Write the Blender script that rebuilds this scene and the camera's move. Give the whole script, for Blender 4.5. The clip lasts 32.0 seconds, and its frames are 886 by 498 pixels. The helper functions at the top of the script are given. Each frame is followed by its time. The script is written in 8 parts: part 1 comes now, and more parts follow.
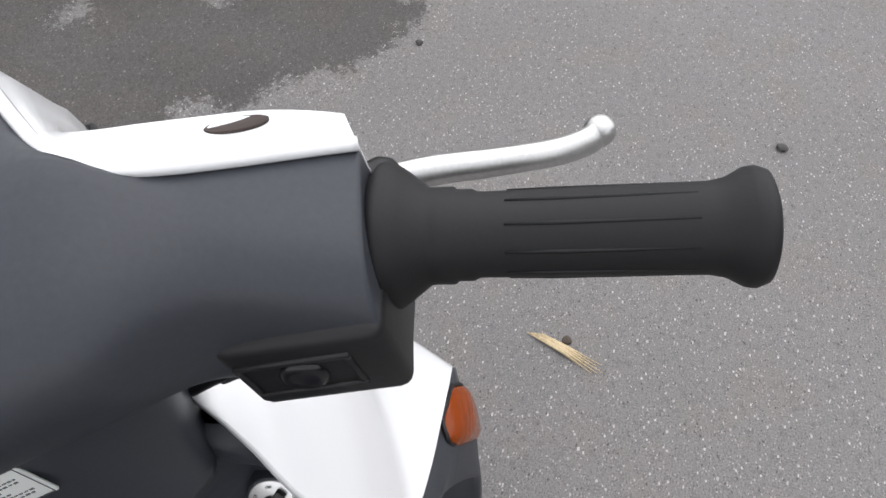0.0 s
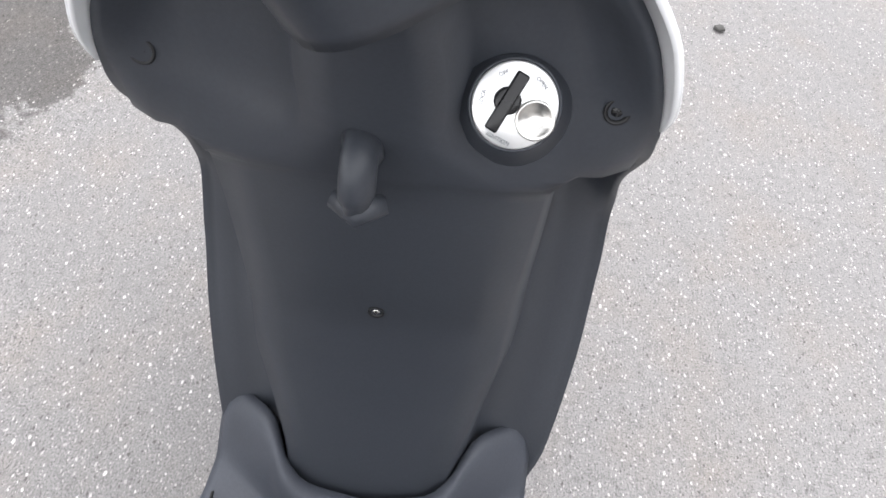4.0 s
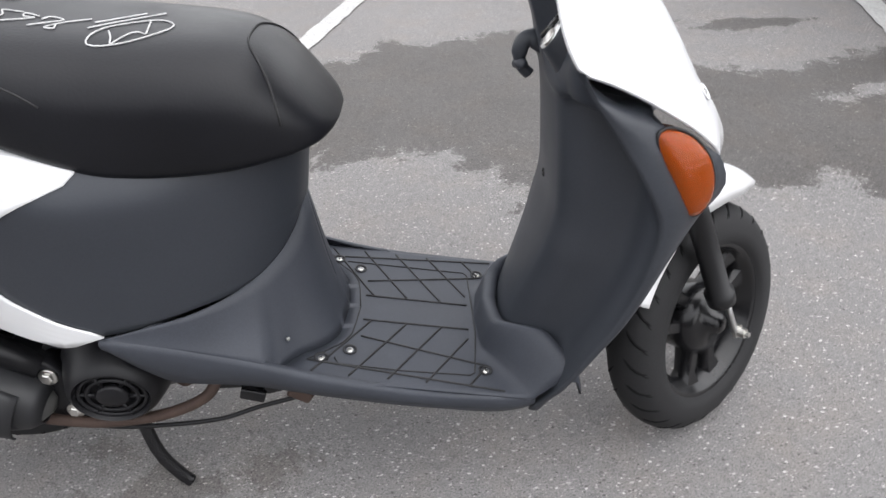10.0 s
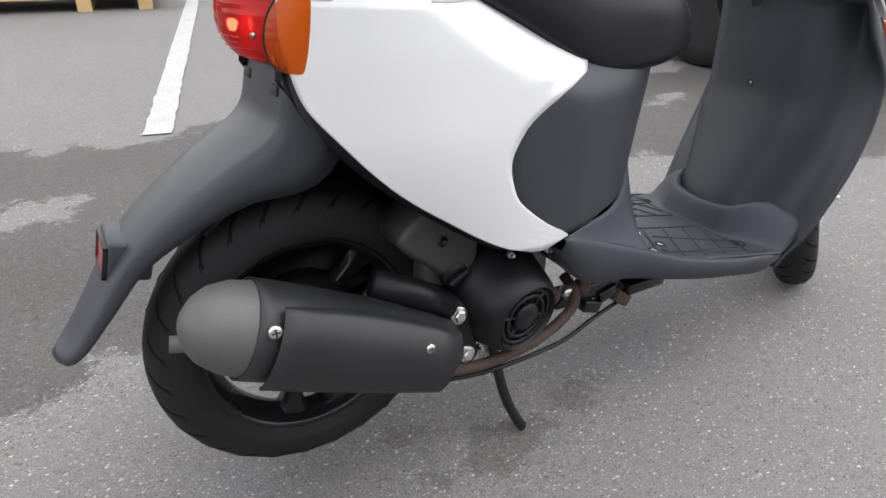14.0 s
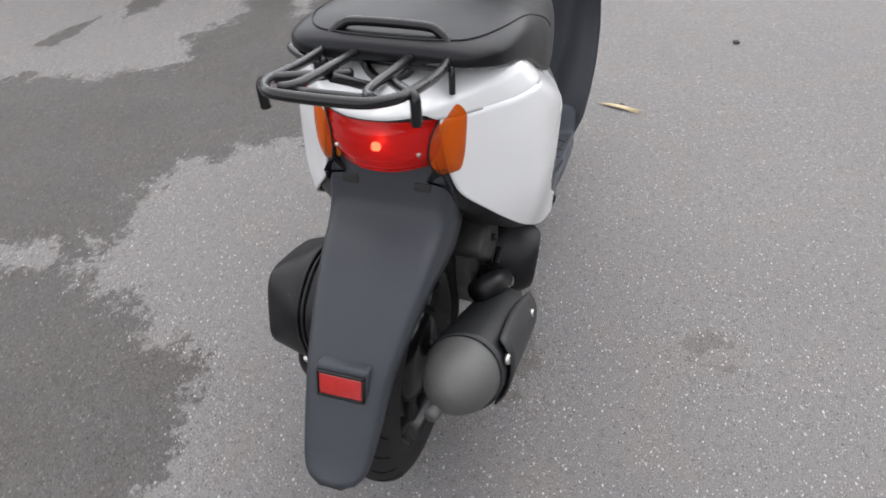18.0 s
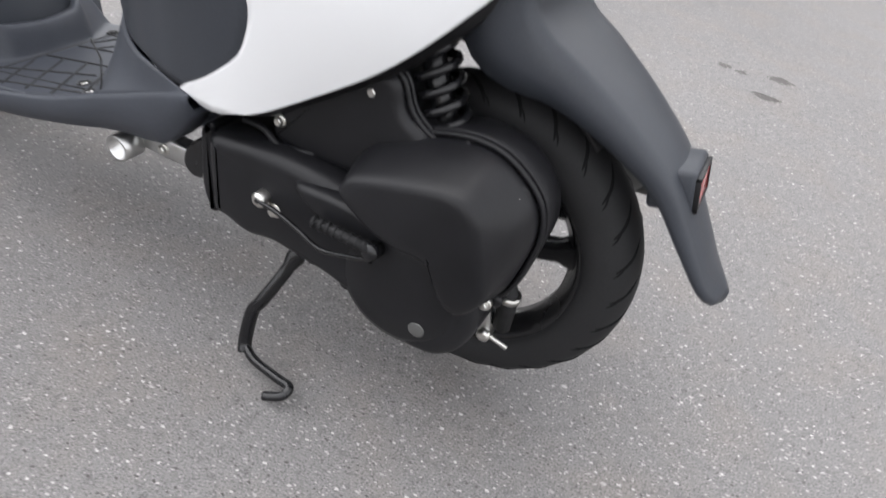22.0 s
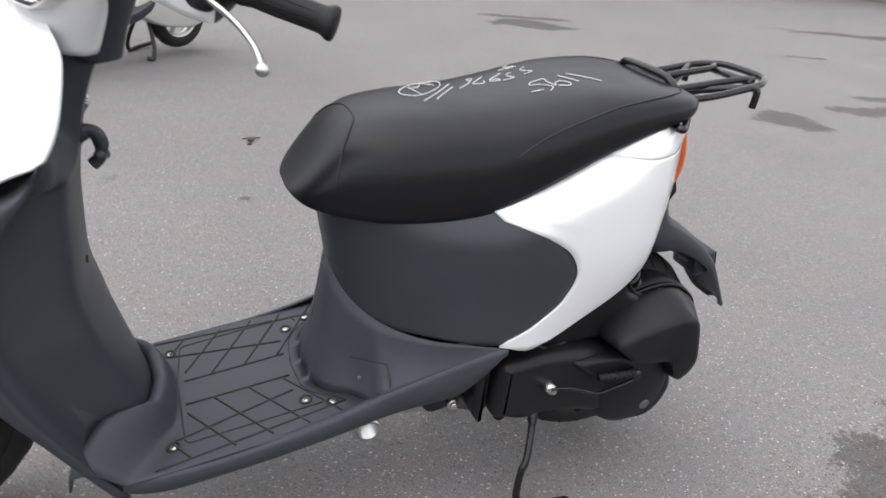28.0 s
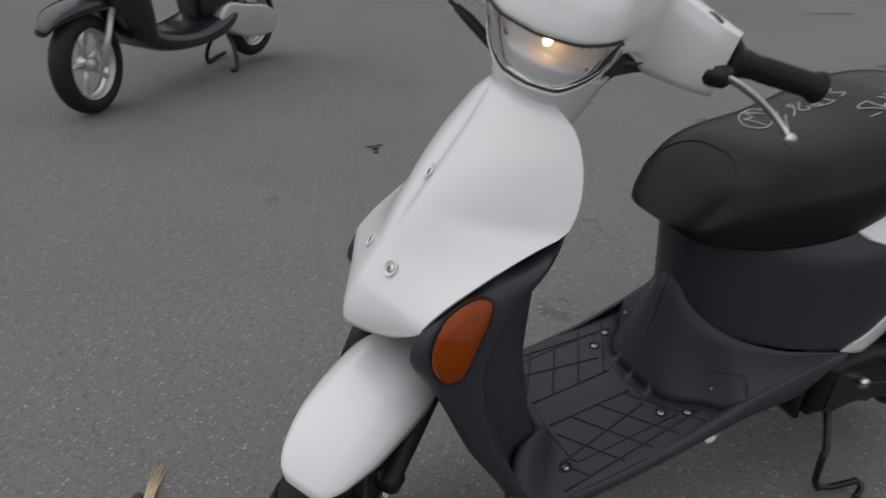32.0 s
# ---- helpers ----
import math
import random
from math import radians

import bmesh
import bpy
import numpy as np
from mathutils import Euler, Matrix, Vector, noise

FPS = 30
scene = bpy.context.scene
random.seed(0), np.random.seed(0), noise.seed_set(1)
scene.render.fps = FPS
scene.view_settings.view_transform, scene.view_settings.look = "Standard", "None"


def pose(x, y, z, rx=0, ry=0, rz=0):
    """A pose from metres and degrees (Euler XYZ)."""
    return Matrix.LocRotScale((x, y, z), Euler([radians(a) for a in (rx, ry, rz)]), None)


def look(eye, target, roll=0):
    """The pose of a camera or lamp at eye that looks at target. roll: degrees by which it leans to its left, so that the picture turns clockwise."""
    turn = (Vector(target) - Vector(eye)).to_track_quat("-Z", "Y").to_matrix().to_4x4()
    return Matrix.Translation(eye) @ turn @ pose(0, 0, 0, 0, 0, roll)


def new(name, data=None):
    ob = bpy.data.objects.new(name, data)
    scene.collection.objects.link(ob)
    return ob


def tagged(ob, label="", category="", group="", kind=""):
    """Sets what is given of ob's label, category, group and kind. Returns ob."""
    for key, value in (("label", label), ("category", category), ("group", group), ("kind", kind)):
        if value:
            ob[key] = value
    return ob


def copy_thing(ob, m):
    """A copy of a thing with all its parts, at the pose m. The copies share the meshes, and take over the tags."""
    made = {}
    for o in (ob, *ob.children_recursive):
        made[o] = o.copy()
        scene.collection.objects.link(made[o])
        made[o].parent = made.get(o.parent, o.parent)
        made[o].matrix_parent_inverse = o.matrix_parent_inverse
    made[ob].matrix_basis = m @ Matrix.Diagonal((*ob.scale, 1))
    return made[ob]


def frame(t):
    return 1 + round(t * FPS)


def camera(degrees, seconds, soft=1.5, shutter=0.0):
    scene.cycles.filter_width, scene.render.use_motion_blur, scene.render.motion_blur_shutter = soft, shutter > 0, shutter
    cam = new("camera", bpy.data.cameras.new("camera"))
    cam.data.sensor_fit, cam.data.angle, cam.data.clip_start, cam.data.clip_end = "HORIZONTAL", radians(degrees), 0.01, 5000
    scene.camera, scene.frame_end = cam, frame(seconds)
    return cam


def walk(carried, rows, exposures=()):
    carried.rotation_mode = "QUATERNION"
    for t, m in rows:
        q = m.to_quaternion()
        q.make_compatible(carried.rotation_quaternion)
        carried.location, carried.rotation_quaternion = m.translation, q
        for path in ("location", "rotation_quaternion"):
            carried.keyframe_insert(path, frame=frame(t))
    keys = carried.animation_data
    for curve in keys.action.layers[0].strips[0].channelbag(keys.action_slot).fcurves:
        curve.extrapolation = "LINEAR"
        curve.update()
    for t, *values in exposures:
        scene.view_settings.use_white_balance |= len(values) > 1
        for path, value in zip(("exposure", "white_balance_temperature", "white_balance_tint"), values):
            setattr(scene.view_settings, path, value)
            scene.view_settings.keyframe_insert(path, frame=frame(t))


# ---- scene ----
from mathutils.bvhtree import BVHTree

cam = camera(66.98, 32.0, soft=1.5, shutter=0.3)

PATH = [
    (0, (0.006, -0.188, 1.084), (1.126, 0.134, -0.542), 0.9),
    (0.5, (0.001, -0.186, 1.078), (1.117, 0.13, -0.552), 1.6),
    (1, (-0.025, -0.162, 1.069), (1.148, 0.021, -0.54), 5.7),
    (1.5, (-0.105, -0.101, 1.013), (1.097, -0.042, -0.585), 11.1),
    (2, (-0.134, -0.050, 0.949), (1.127, -0.029, -0.604), 8.6),
    (2.5, (-0.138, -0.033, 0.902), (1.164, -0.055, -0.616), 6.0),
    (4.5, (-0.168, -0.045, 0.866), (0.987, 0.011, -0.766), 7.0),
    (5, (-0.166, -0.085, 0.878), (0.887, 0.293, -0.780), 2.5),
    (5.5, (-0.134, -0.149, 0.903), (0.633, 0.657, -0.759), -5.0),
    (6, (-0.139, -0.256, 0.922), (0.319, 0.878, -0.661), -6.0),
    (6.5, (-0.16, -0.4, 0.966), (-0.028, 0.898, -0.55), -3.7),
    (7, (-0.096, -0.512, 1.023), (-0.32, 0.961, -0.311), -4.7),
    (7.5, (0.031, -0.59, 1.027), (-0.299, 0.977, -0.171), -4.4),
    (8, (0.067, -0.646, 1.012), (-0.165, 0.967, -0.147), -3.4),
    (8.5, (0.057, -0.722, 0.986), (-0.04, 0.9, -0.18), -1.8),
    (9, (0.052, -0.777, 0.967), (0.001, 0.863, -0.177), 0.0),
    (9.5, (0.037, -0.789, 0.943), (-0.065, 0.851, -0.198), -1.7),
    (10, (-0.034, -0.778, 0.889), (-0.068, 0.857, -0.263), -3.9),
    (10.5, (-0.119, -0.768, 0.856), (0.004, 0.832, -0.339), -3.8),
    (11, (-0.222, -0.815, 0.821), (0.125, 0.765, -0.355), -1.8),
    (11.5, (-0.385, -0.857, 0.807), (0.152, 0.663, -0.377), -0.9),
    (12, (-0.536, -0.83, 0.789), (0.093, 0.696, -0.34), -1.6),
    (12.5, (-0.666, -0.747, 0.769), (-0.027, 0.811, -0.31), -4.7),
    (13, (-0.802, -0.75, 0.757), (-0.046, 0.822, -0.223), -3.7),
    (13.5, (-0.931, -0.741, 0.741), (-0.059, 0.816, -0.163), -0.7),
    (14, (-0.986, -0.748, 0.73), (-0.076, 0.781, -0.184), 0.6),
    (14.5, (-1.011, -0.73, 0.741), (-0.135, 0.814, -0.182), 0.8),
    (16.5, (-1.162, -0.646, 0.902), (-0.027, 0.483, -0.297), -3.0),
    (17, (-1.28, -0.593, 0.953), (0.036, 0.27, -0.282), -0.9),
    (17.5, (-1.4, -0.471, 1.012), (-0.016, 0.219, -0.256), -0.5),
    (18, (-1.438, -0.285, 1.018), (0.045, 0.194, -0.236), -2.1),
    (18.5, (-1.509, -0.112, 1.041), (0.068, 0.107, -0.168), -0.5),
    (19, (-1.554, 0.083, 1.057), (0.039, -0.014, -0.148), 1.9),
    (19.5, (-1.502, 0.289, 1.032), (0.065, -0.118, -0.143), 2.6),
    (20, (-1.466, 0.488, 1.038), (-0.013, -0.267, -0.111), 2.5),
    (20.5, (-1.395, 0.619, 1.02), (-0.194, -0.512, -0.11), 5.7),
    (21, (-1.205, 0.648, 0.96), (-0.173, -0.607, -0.207), 7.2),
    (21.5, (-1.046, 0.685, 0.858), (-0.385, -0.766, -0.35), 12.2),
    (22, (-0.968, 0.655, 0.702), (-0.396, -0.832, -0.507), 11.8),
    (22.5, (-0.967, 0.59, 0.519), (-0.316, -0.996, -0.511), 8.3),
    (23, (-0.977, 0.587, 0.484), (-0.301, -0.994, -0.538), 8.1),
    (23.5, (-0.984, 0.588, 0.491), (-0.3, -1.008, -0.503), 8.5),
    (24, (-0.985, 0.59, 0.502), (-0.293, -1.006, -0.484), 9.2),
    (24.5, (-0.973, 0.604, 0.56), (-0.306, -0.983, -0.457), 9.7),
    (25, (-0.922, 0.645, 0.76), (-0.314, -0.914, -0.335), 10.3),
    (25.5, (-0.855, 0.689, 0.874), (-0.4, -0.903, -0.249), 10.5),
    (27.5, (-0.249, 0.832, 0.895), (-0.688, -0.837, -0.117), 8.1),
    (28, (-0.022, 0.876, 0.927), (-0.759, -0.745, 0.016), 7.9),
    (28.5, (0.164, 0.886, 0.977), (-0.723, -0.699, 0.14), 6.0),
    (29, (0.275, 0.816, 1.015), (-0.623, -0.77, 0.193), 1.4),
    (29.5, (0.372, 0.775, 1.048), (-0.605, -0.787, 0.269), 1.2),
    (30, (0.519, 0.762, 1.084), (-0.513, -0.796, 0.371), 1.7),
    (30.5, (0.581, 0.752, 1.089), (-0.434, -0.821, 0.386), 2.1),
    (31, (0.597, 0.744, 1.071), (-0.426, -0.796, 0.308), 3.2),
    (31.5, (0.589, 0.733, 1.04), (-0.405, -0.777, 0.183), 5.4),
    (32, (0.512, 0.687, 0.988), (-0.243, -0.887, 0.013), 4.1),
]
walk(cam, [(t, look(eye, target, roll)) for t, eye, target, roll in PATH],
     exposures=[(t, stops, 6380, 12) for t, stops in ((0, 1), (1, 0.77), (1.5, 0.97), (2, 1.24), (2.5, 1.57), (4.5, 2.08), (5.5, 2), (6.5, 1.95), (7, 2.08), (8, 1.47), (9, 1.27), (10, 1.5), (11, 1.93), (12, 1.82), (13, 1.52), (14, 1.40), (16.5, 1.67), (17, 1.62), (18, 1.24), (19, 1.42), (20, 1.62), (20.5, 1.57), (21, 1.52), (22, 1.62), (23, 2.1), (24.5, 2.32), (25, 2.27), (25.5, 2.02), (28, 1.3), (29, 1.37), (30, 0.55), (31, 0), (31.5, -0.05), (32, -0.08))])

# ---- light: an overcast sky with a weak, wide sun ----
world = bpy.data.worlds.new("overcast_sky")
scene.world = world
world.use_nodes = True
wn, wl = world.node_tree.nodes, world.node_tree.links
wn.clear()
sky = wn.new("ShaderNodeTexSky")
sky.sky_type = "NISHITA"
sky.sun_disc = False
sky.sun_elevation, sky.sun_rotation = radians(68), radians(98)
sky.air_density, sky.dust_density, sky.ozone_density = 2.0, 0.6, 1.0
grey = wn.new("ShaderNodeHueSaturation")
grey.inputs["Saturation"].default_value = 0.05
back = wn.new("ShaderNodeBackground")
back.inputs["Strength"].default_value = 0.15
wout = wn.new("ShaderNodeOutputWorld")
wl.new(sky.outputs[0], grey.inputs["Color"])
wl.new(grey.outputs[0], back.inputs["Color"])
wl.new(back.outputs[0], wout.inputs["Surface"])

sun = new("sun", bpy.data.lights.new("sun", "SUN"))
sun.data.energy, sun.data.angle, sun.data.color = 0.6, radians(80), (1.0, 0.97, 0.93)
sun.matrix_world = look((2.0, -0.3, 5.0), (0, 0, 0))

# ---- materials ----
def material(name, base, rough, metal=0.0, grain=0.0, grain_size=0.002, stain=0.0, stain_size=0.08, bump=0.0, coat=0.0,
             spec=0.5, rough_var=0.06, emit=None, emit_strength=0.0):
    """A painted or moulded surface: a base colour with fine grain, broader stains and a fine relief, sizes in metres."""
    m = bpy.data.materials.new(name)
    m.use_nodes = True
    n, l = m.node_tree.nodes, m.node_tree.links
    b = n["Principled BSDF"]
    b.inputs["Roughness"].default_value, b.inputs["Metallic"].default_value = rough, metal
    b.inputs["Coat Weight"].default_value, b.inputs["Specular IOR Level"].default_value = coat, spec
    b.inputs["Coat Roughness"].default_value = 0.08
    geo = n.new("ShaderNodeNewGeometry")
    fine, broad = n.new("ShaderNodeTexNoise"), n.new("ShaderNodeTexNoise")
    for tex, size, detail in ((fine, grain_size, 3), (broad, stain_size, 5)):
        tex.inputs["Scale"].default_value, tex.inputs["Detail"].default_value = 0.5 / size, detail
        l.new(geo.outputs["Position"], tex.inputs["Vector"])
    low, high = [c * (1 - stain) for c in base], [min(1, c * (1 + stain)) for c in base]
    ramp = n.new("ShaderNodeMix")
    ramp.data_type = "RGBA"
    ramp.inputs["A"].default_value, ramp.inputs["B"].default_value = (*low, 1), (*high, 1)
    l.new(broad.outputs["Fac"], ramp.inputs["Factor"])
    gr = n.new("ShaderNodeMix")
    gr.data_type, gr.blend_type = "RGBA", "OVERLAY"
    gr.inputs["Factor"].default_value = grain
    l.new(ramp.outputs["Result"], gr.inputs["A"])
    l.new(fine.outputs["Color"], gr.inputs["B"])
    bw = n.new("ShaderNodeRGBToBW")
    l.new(fine.outputs["Color"], bw.inputs[0])
    l.new(bw.outputs[0], gr.inputs["B"])
    l.new(gr.outputs["Result"], b.inputs["Base Color"])
    rv = n.new("ShaderNodeMapRange")
    rv.inputs["To Min"].default_value, rv.inputs["To Max"].default_value = max(0, rough - rough_var), min(1, rough + rough_var)
    l.new(broad.outputs["Fac"], rv.inputs["Value"])
    l.new(rv.outputs[0], b.inputs["Roughness"])
    if bump:
        bp = n.new("ShaderNodeBump")
        bp.inputs["Strength"].default_value, bp.inputs["Distance"].default_value = bump, grain_size * 0.4
        l.new(fine.outputs["Fac"], bp.inputs["Height"])
        l.new(bp.outputs[0], b.inputs["Normal"])
    if emit:
        b.inputs["Emission Color"].default_value, b.inputs["Emission Strength"].default_value = (*emit, 1), emit_strength
    return m


def lens_plastic(name, colour, rough=0.08, trans=0.75, ribs=220.0):
    """Tinted see-through lamp plastic with fine moulded ribs."""
    m = bpy.data.materials.new(name)
    m.use_nodes = True
    n, l = m.node_tree.nodes, m.node_tree.links
    b = n["Principled BSDF"]
    b.inputs["Base Color"].default_value = (*colour, 1)
    b.inputs["Roughness"].default_value, b.inputs["Transmission Weight"].default_value = rough, trans
    b.inputs["IOR"].default_value = 1.3
    geo, wave, bp = n.new("ShaderNodeNewGeometry"), n.new("ShaderNodeTexWave"), n.new("ShaderNodeBump")
    wave.bands_direction = "Z"
    wave.inputs["Scale"].default_value = ribs / 6.0
    l.new(geo.outputs["Position"], wave.inputs["Vector"])
    bp.inputs["Strength"].default_value, bp.inputs["Distance"].default_value = 0.35, 0.001
    l.new(wave.outputs["Fac"], bp.inputs["Height"])
    l.new(bp.outputs[0], b.inputs["Normal"])
    return m


def asphalt_mat(name, base, wet_mask=False, damp=0.40):
    """Worn asphalt: fine grit, dark pits, pale angular stone chips and broad weathering; a damp film where the wet mask is set."""
    m = bpy.data.materials.new(name)
    m.use_nodes = True
    n, l = m.node_tree.nodes, m.node_tree.links
    b = n["Principled BSDF"]
    geo = n.new("ShaderNodeNewGeometry")

    def noise_tex(scale, detail, rough_=0.6):
        t = n.new("ShaderNodeTexNoise")
        t.inputs["Scale"].default_value, t.inputs["Detail"].default_value, t.inputs["Roughness"].default_value = scale, detail, rough_
        l.new(geo.outputs["Position"], t.inputs["Vector"])
        return t

    def maths(op, x, y):
        k = n.new("ShaderNodeMath")
        k.operation = op
        for i, v in enumerate((x, y)):
            if isinstance(v, float):
                k.inputs[i].default_value = v
            else:
                l.new(v, k.inputs[i])
        return k.outputs[0]

    def mixed(a, bcol, fac, blend="MIX"):
        x = n.new("ShaderNodeMix")
        x.data_type, x.blend_type = "RGBA", blend
        for key, v in (("A", a), ("B", bcol)):
            if isinstance(v, tuple):
                x.inputs[key].default_value = (*v, 1)
            else:
                l.new(v, x.inputs[key])
        if isinstance(fac, float):
            x.inputs["Factor"].default_value = fac
        else:
            l.new(fac, x.inputs["Factor"])
        return x.outputs["Result"]

    def ranged(src, lo, hi, to_lo=0.0, to_hi=1.0):
        r = n.new("ShaderNodeMapRange")
        r.inputs["From Min"].default_value, r.inputs["From Max"].default_value = lo, hi
        r.inputs["To Min"].default_value, r.inputs["To Max"].default_value = to_lo, to_hi
        l.new(src, r.inputs["Value"])
        return r.outputs[0]

    broad, mid, fine, grit = noise_tex(0.8, 6), noise_tex(6.0, 5), noise_tex(60.0, 4, 0.7), noise_tex(330.0, 3, 0.75)
    col = mixed(tuple(c * 0.86 for c in base), tuple(c * 1.12 for c in base), ranged(broad.outputs["Fac"], 0.3, 0.7))
    col = mixed(col, tuple(c * k for c, k in zip(base, (1.06, 1.0, 0.94))), ranged(mid.outputs["Fac"], 0.46, 0.75))
    col = mixed(col, tuple(c * 0.66 for c in base), ranged(fine.outputs["Fac"], 0.50, 0.74))
    col = mixed(col, tuple(c * 0.42 for c in base), ranged(grit.outputs["Fac"], 0.53, 0.66))
    col = mixed(col, tuple(c * 1.55 for c in base), ranged(grit.outputs["Fac"], 0.45, 0.32))
    # stretched, bent coordinates give angular chips and pits
    warp = noise_tex(120.0, 2)
    off = n.new("ShaderNodeVectorMath")
    off.operation = "MULTIPLY_ADD"
    l.new(warp.outputs["Color"], off.inputs[0])
    off.inputs[1].default_value = (0.006, 0.006, 0.0)
    l.new(geo.outputs["Position"], off.inputs[2])
    chips = None
    for scale, cut, size, tone, turn in ((70.0, 0.80, 0.29, 2.6, 0.4), (125.0, 0.76, 0.33, 2.1, 1.9), (36.0, 0.95, 0.20, 2.4, 2.7), (85.0, 0.88, 0.30, 0.45, 1.1)):
        mp = n.new("ShaderNodeMapping")
        mp.inputs["Rotation"].default_value, mp.inputs["Scale"].default_value = (0, 0, turn), (1.0, 1.7, 1.0)
        l.new(off.outputs[0], mp.inputs["Vector"])
        v = n.new("ShaderNodeTexVoronoi")
        v.voronoi_dimensions, v.distance = "2D", "MANHATTAN"
        v.inputs["Scale"].default_value, v.inputs["Randomness"].default_value = scale, 1.0
        l.new(mp.outputs[0], v.inputs["Vector"])
        sep = n.new("ShaderNodeSeparateColor")
        l.new(v.outputs["Color"], sep.inputs[0])
        reach = maths("MULTIPLY", ranged(sep.outputs[1], 0.0, 1.0, 0.4, 1.0), size)
        core = ranged(maths("SUBTRACT", v.outputs["Distance"], reach), 0.02, -0.04)
        mask = maths("MULTIPLY", ranged(sep.outputs[0], cut, cut + 0.02), core)
        if tone > 1:
            mask = maths("MULTIPLY", mask, ranged(sep.outputs[2], 0.0, 1.0, 0.35, 1.0))
            chips = mask if chips is None else maths("MAXIMUM", chips, mask)
        col = mixed(col, tuple(min(0.62, c * tone * k) for c, k in zip(base, (1.01, 1.0, 0.97))), mask)
    wet = None
    if wet_mask:
        at = n.new("ShaderNodeAttribute")
        at.attribute_name = "wet"
        edge = maths("ADD", maths("MULTIPLY", at.outputs["Fac"], 16.0), maths("MULTIPLY", maths("SUBTRACT", noise_tex(9.0, 5, 0.65).outputs["Fac"], 0.5), 4.6))
        edge = maths("ADD", edge, maths("MULTIPLY", maths("SUBTRACT", noise_tex(55.0, 3, 0.7).outputs["Fac"], 0.5), 2.6))
        edge = maths("SUBTRACT", edge, maths("MULTIPLY", chips, 0.5))
        wet = ranged(edge, -0.16, 0.30)
        shade = n.new("ShaderNodeMix")
        shade.data_type, shade.blend_type = "RGBA", "MULTIPLY"
        dampness = ranged(noise_tex(2.2, 5).outputs["Fac"], 0.25, 0.75, 0.78, 1.0)
        l.new(maths("MULTIPLY", wet, dampness), shade.inputs["Factor"])
        l.new(col, shade.inputs["A"])
        shade.inputs["B"].default_value = (damp * 0.98, damp * 0.95, damp * 0.92, 1)
        col = shade.outputs["Result"]
    l.new(col, b.inputs["Base Color"])
    rough = ranged(broad.outputs["Fac"], 0.2, 0.8, 0.80, 0.96)
    if wet is not None:
        rough = maths("SUBTRACT", rough, maths("MULTIPLY", wet, 0.16))
    l.new(rough, b.inputs["Roughness"])
    b.inputs["Specular IOR Level"].default_value = 0.28
    bump1, bump2 = n.new("ShaderNodeBump"), n.new("ShaderNodeBump")
    bump1.inputs["Strength"].default_value, bump1.inputs["Distance"].default_value = 0.75, 0.003
    l.new(grit.outputs["Fac"], bump1.inputs["Height"])
    bump2.inputs["Strength"].default_value, bump2.inputs["Distance"].default_value = 0.6, 0.0025
    l.new(chips, bump2.inputs["Height"])
    l.new(bump1.outputs[0], bump2.inputs["Normal"])
    l.new(bump2.outputs[0], b.inputs["Normal"])
    return m


WHITE = material("white_gloss_paint", (0.67, 0.675, 0.685), 0.22, stain=0.015, stain_size=0.15, coat=0.5, rough_var=0.04)
GREY = material("grey_moulded_plastic", (0.031, 0.0345, 0.042), 0.44, grain=0.22, grain_size=0.0012, stain=0.14, stain_size=0.05, bump=0.12, spec=0.34, rough_var=0.10)
GREY_WORN = material("worn_grey_floor_plastic", (0.038, 0.042, 0.052), 0.52, grain=0.25, grain_size=0.0012, stain=0.28, stain_size=0.04, bump=0.15, spec=0.3, rough_var=0.12)
# dark colour carries the shade of recessed grooves and slots, also seams and joints
GROOVE = material("groove_shade_and_joint", (0.012, 0.012, 0.013), 0.7, stain=0.2)
SEAT = material("black_seat_vinyl", (0.0065, 0.0068, 0.0088), 0.38, grain=0.3, grain_size=0.0016, stain=0.35, stain_size=0.05, bump=0.3, spec=0.24, rough_var=0.12)
RUBBER = material("black_grip_rubber", (0.008, 0.008, 0.0088), 0.60, grain=0.25, grain_size=0.001, stain=0.3, stain_size=0.02, bump=0.2, spec=0.3, rough_var=0.12)
TYRE = material("dusty_tyre_rubber", (0.0145, 0.0145, 0.0155), 0.70, grain=0.3, grain_size=0.0015, stain=0.45, stain_size=0.05, bump=0.2, spec=0.28)
# darker rubber that paints the shade of the tread grooves
TYRE_GROOVE = material("tread_groove_shade", (0.007, 0.007, 0.0075), 0.9, spec=0.12)
BLACK_METAL = material("black_enamelled_metal", (0.0075, 0.0075, 0.0085), 0.26, stain=0.25, stain_size=0.03, grain=0.1, spec=0.35, coat=0.1)
BLACK_CASE = material("black_engine_case", (0.009, 0.009, 0.0105), 0.42, grain=0.3, grain_size=0.0012, stain=0.5, stain_size=0.035, bump=0.2, spec=0.26, rough_var=0.16)
BLACK_PLASTIC = material("black_satin_plastic", (0.0095, 0.0095, 0.0105), 0.42, grain=0.2, stain=0.2, stain_size=0.03, bump=0.1, spec=0.32)
MUFFLER = material("scuffed_black_heat_shield", (0.014, 0.0145, 0.0165), 0.48, grain=0.3, grain_size=0.001, stain=0.3, stain_size=0.04, bump=0.15)
MUFFLER_END = material("dull_grey_muffler_steel", (0.10, 0.10, 0.098), 0.55, grain=0.3, grain_size=0.001, stain=0.2, stain_size=0.03, metal=0.3, bump=0.15)
STEEL = material("zinc_plated_steel", (0.62, 0.61, 0.58), 0.32, metal=1.0, stain=0.2, stain_size=0.008, grain=0.2, grain_size=0.0006)
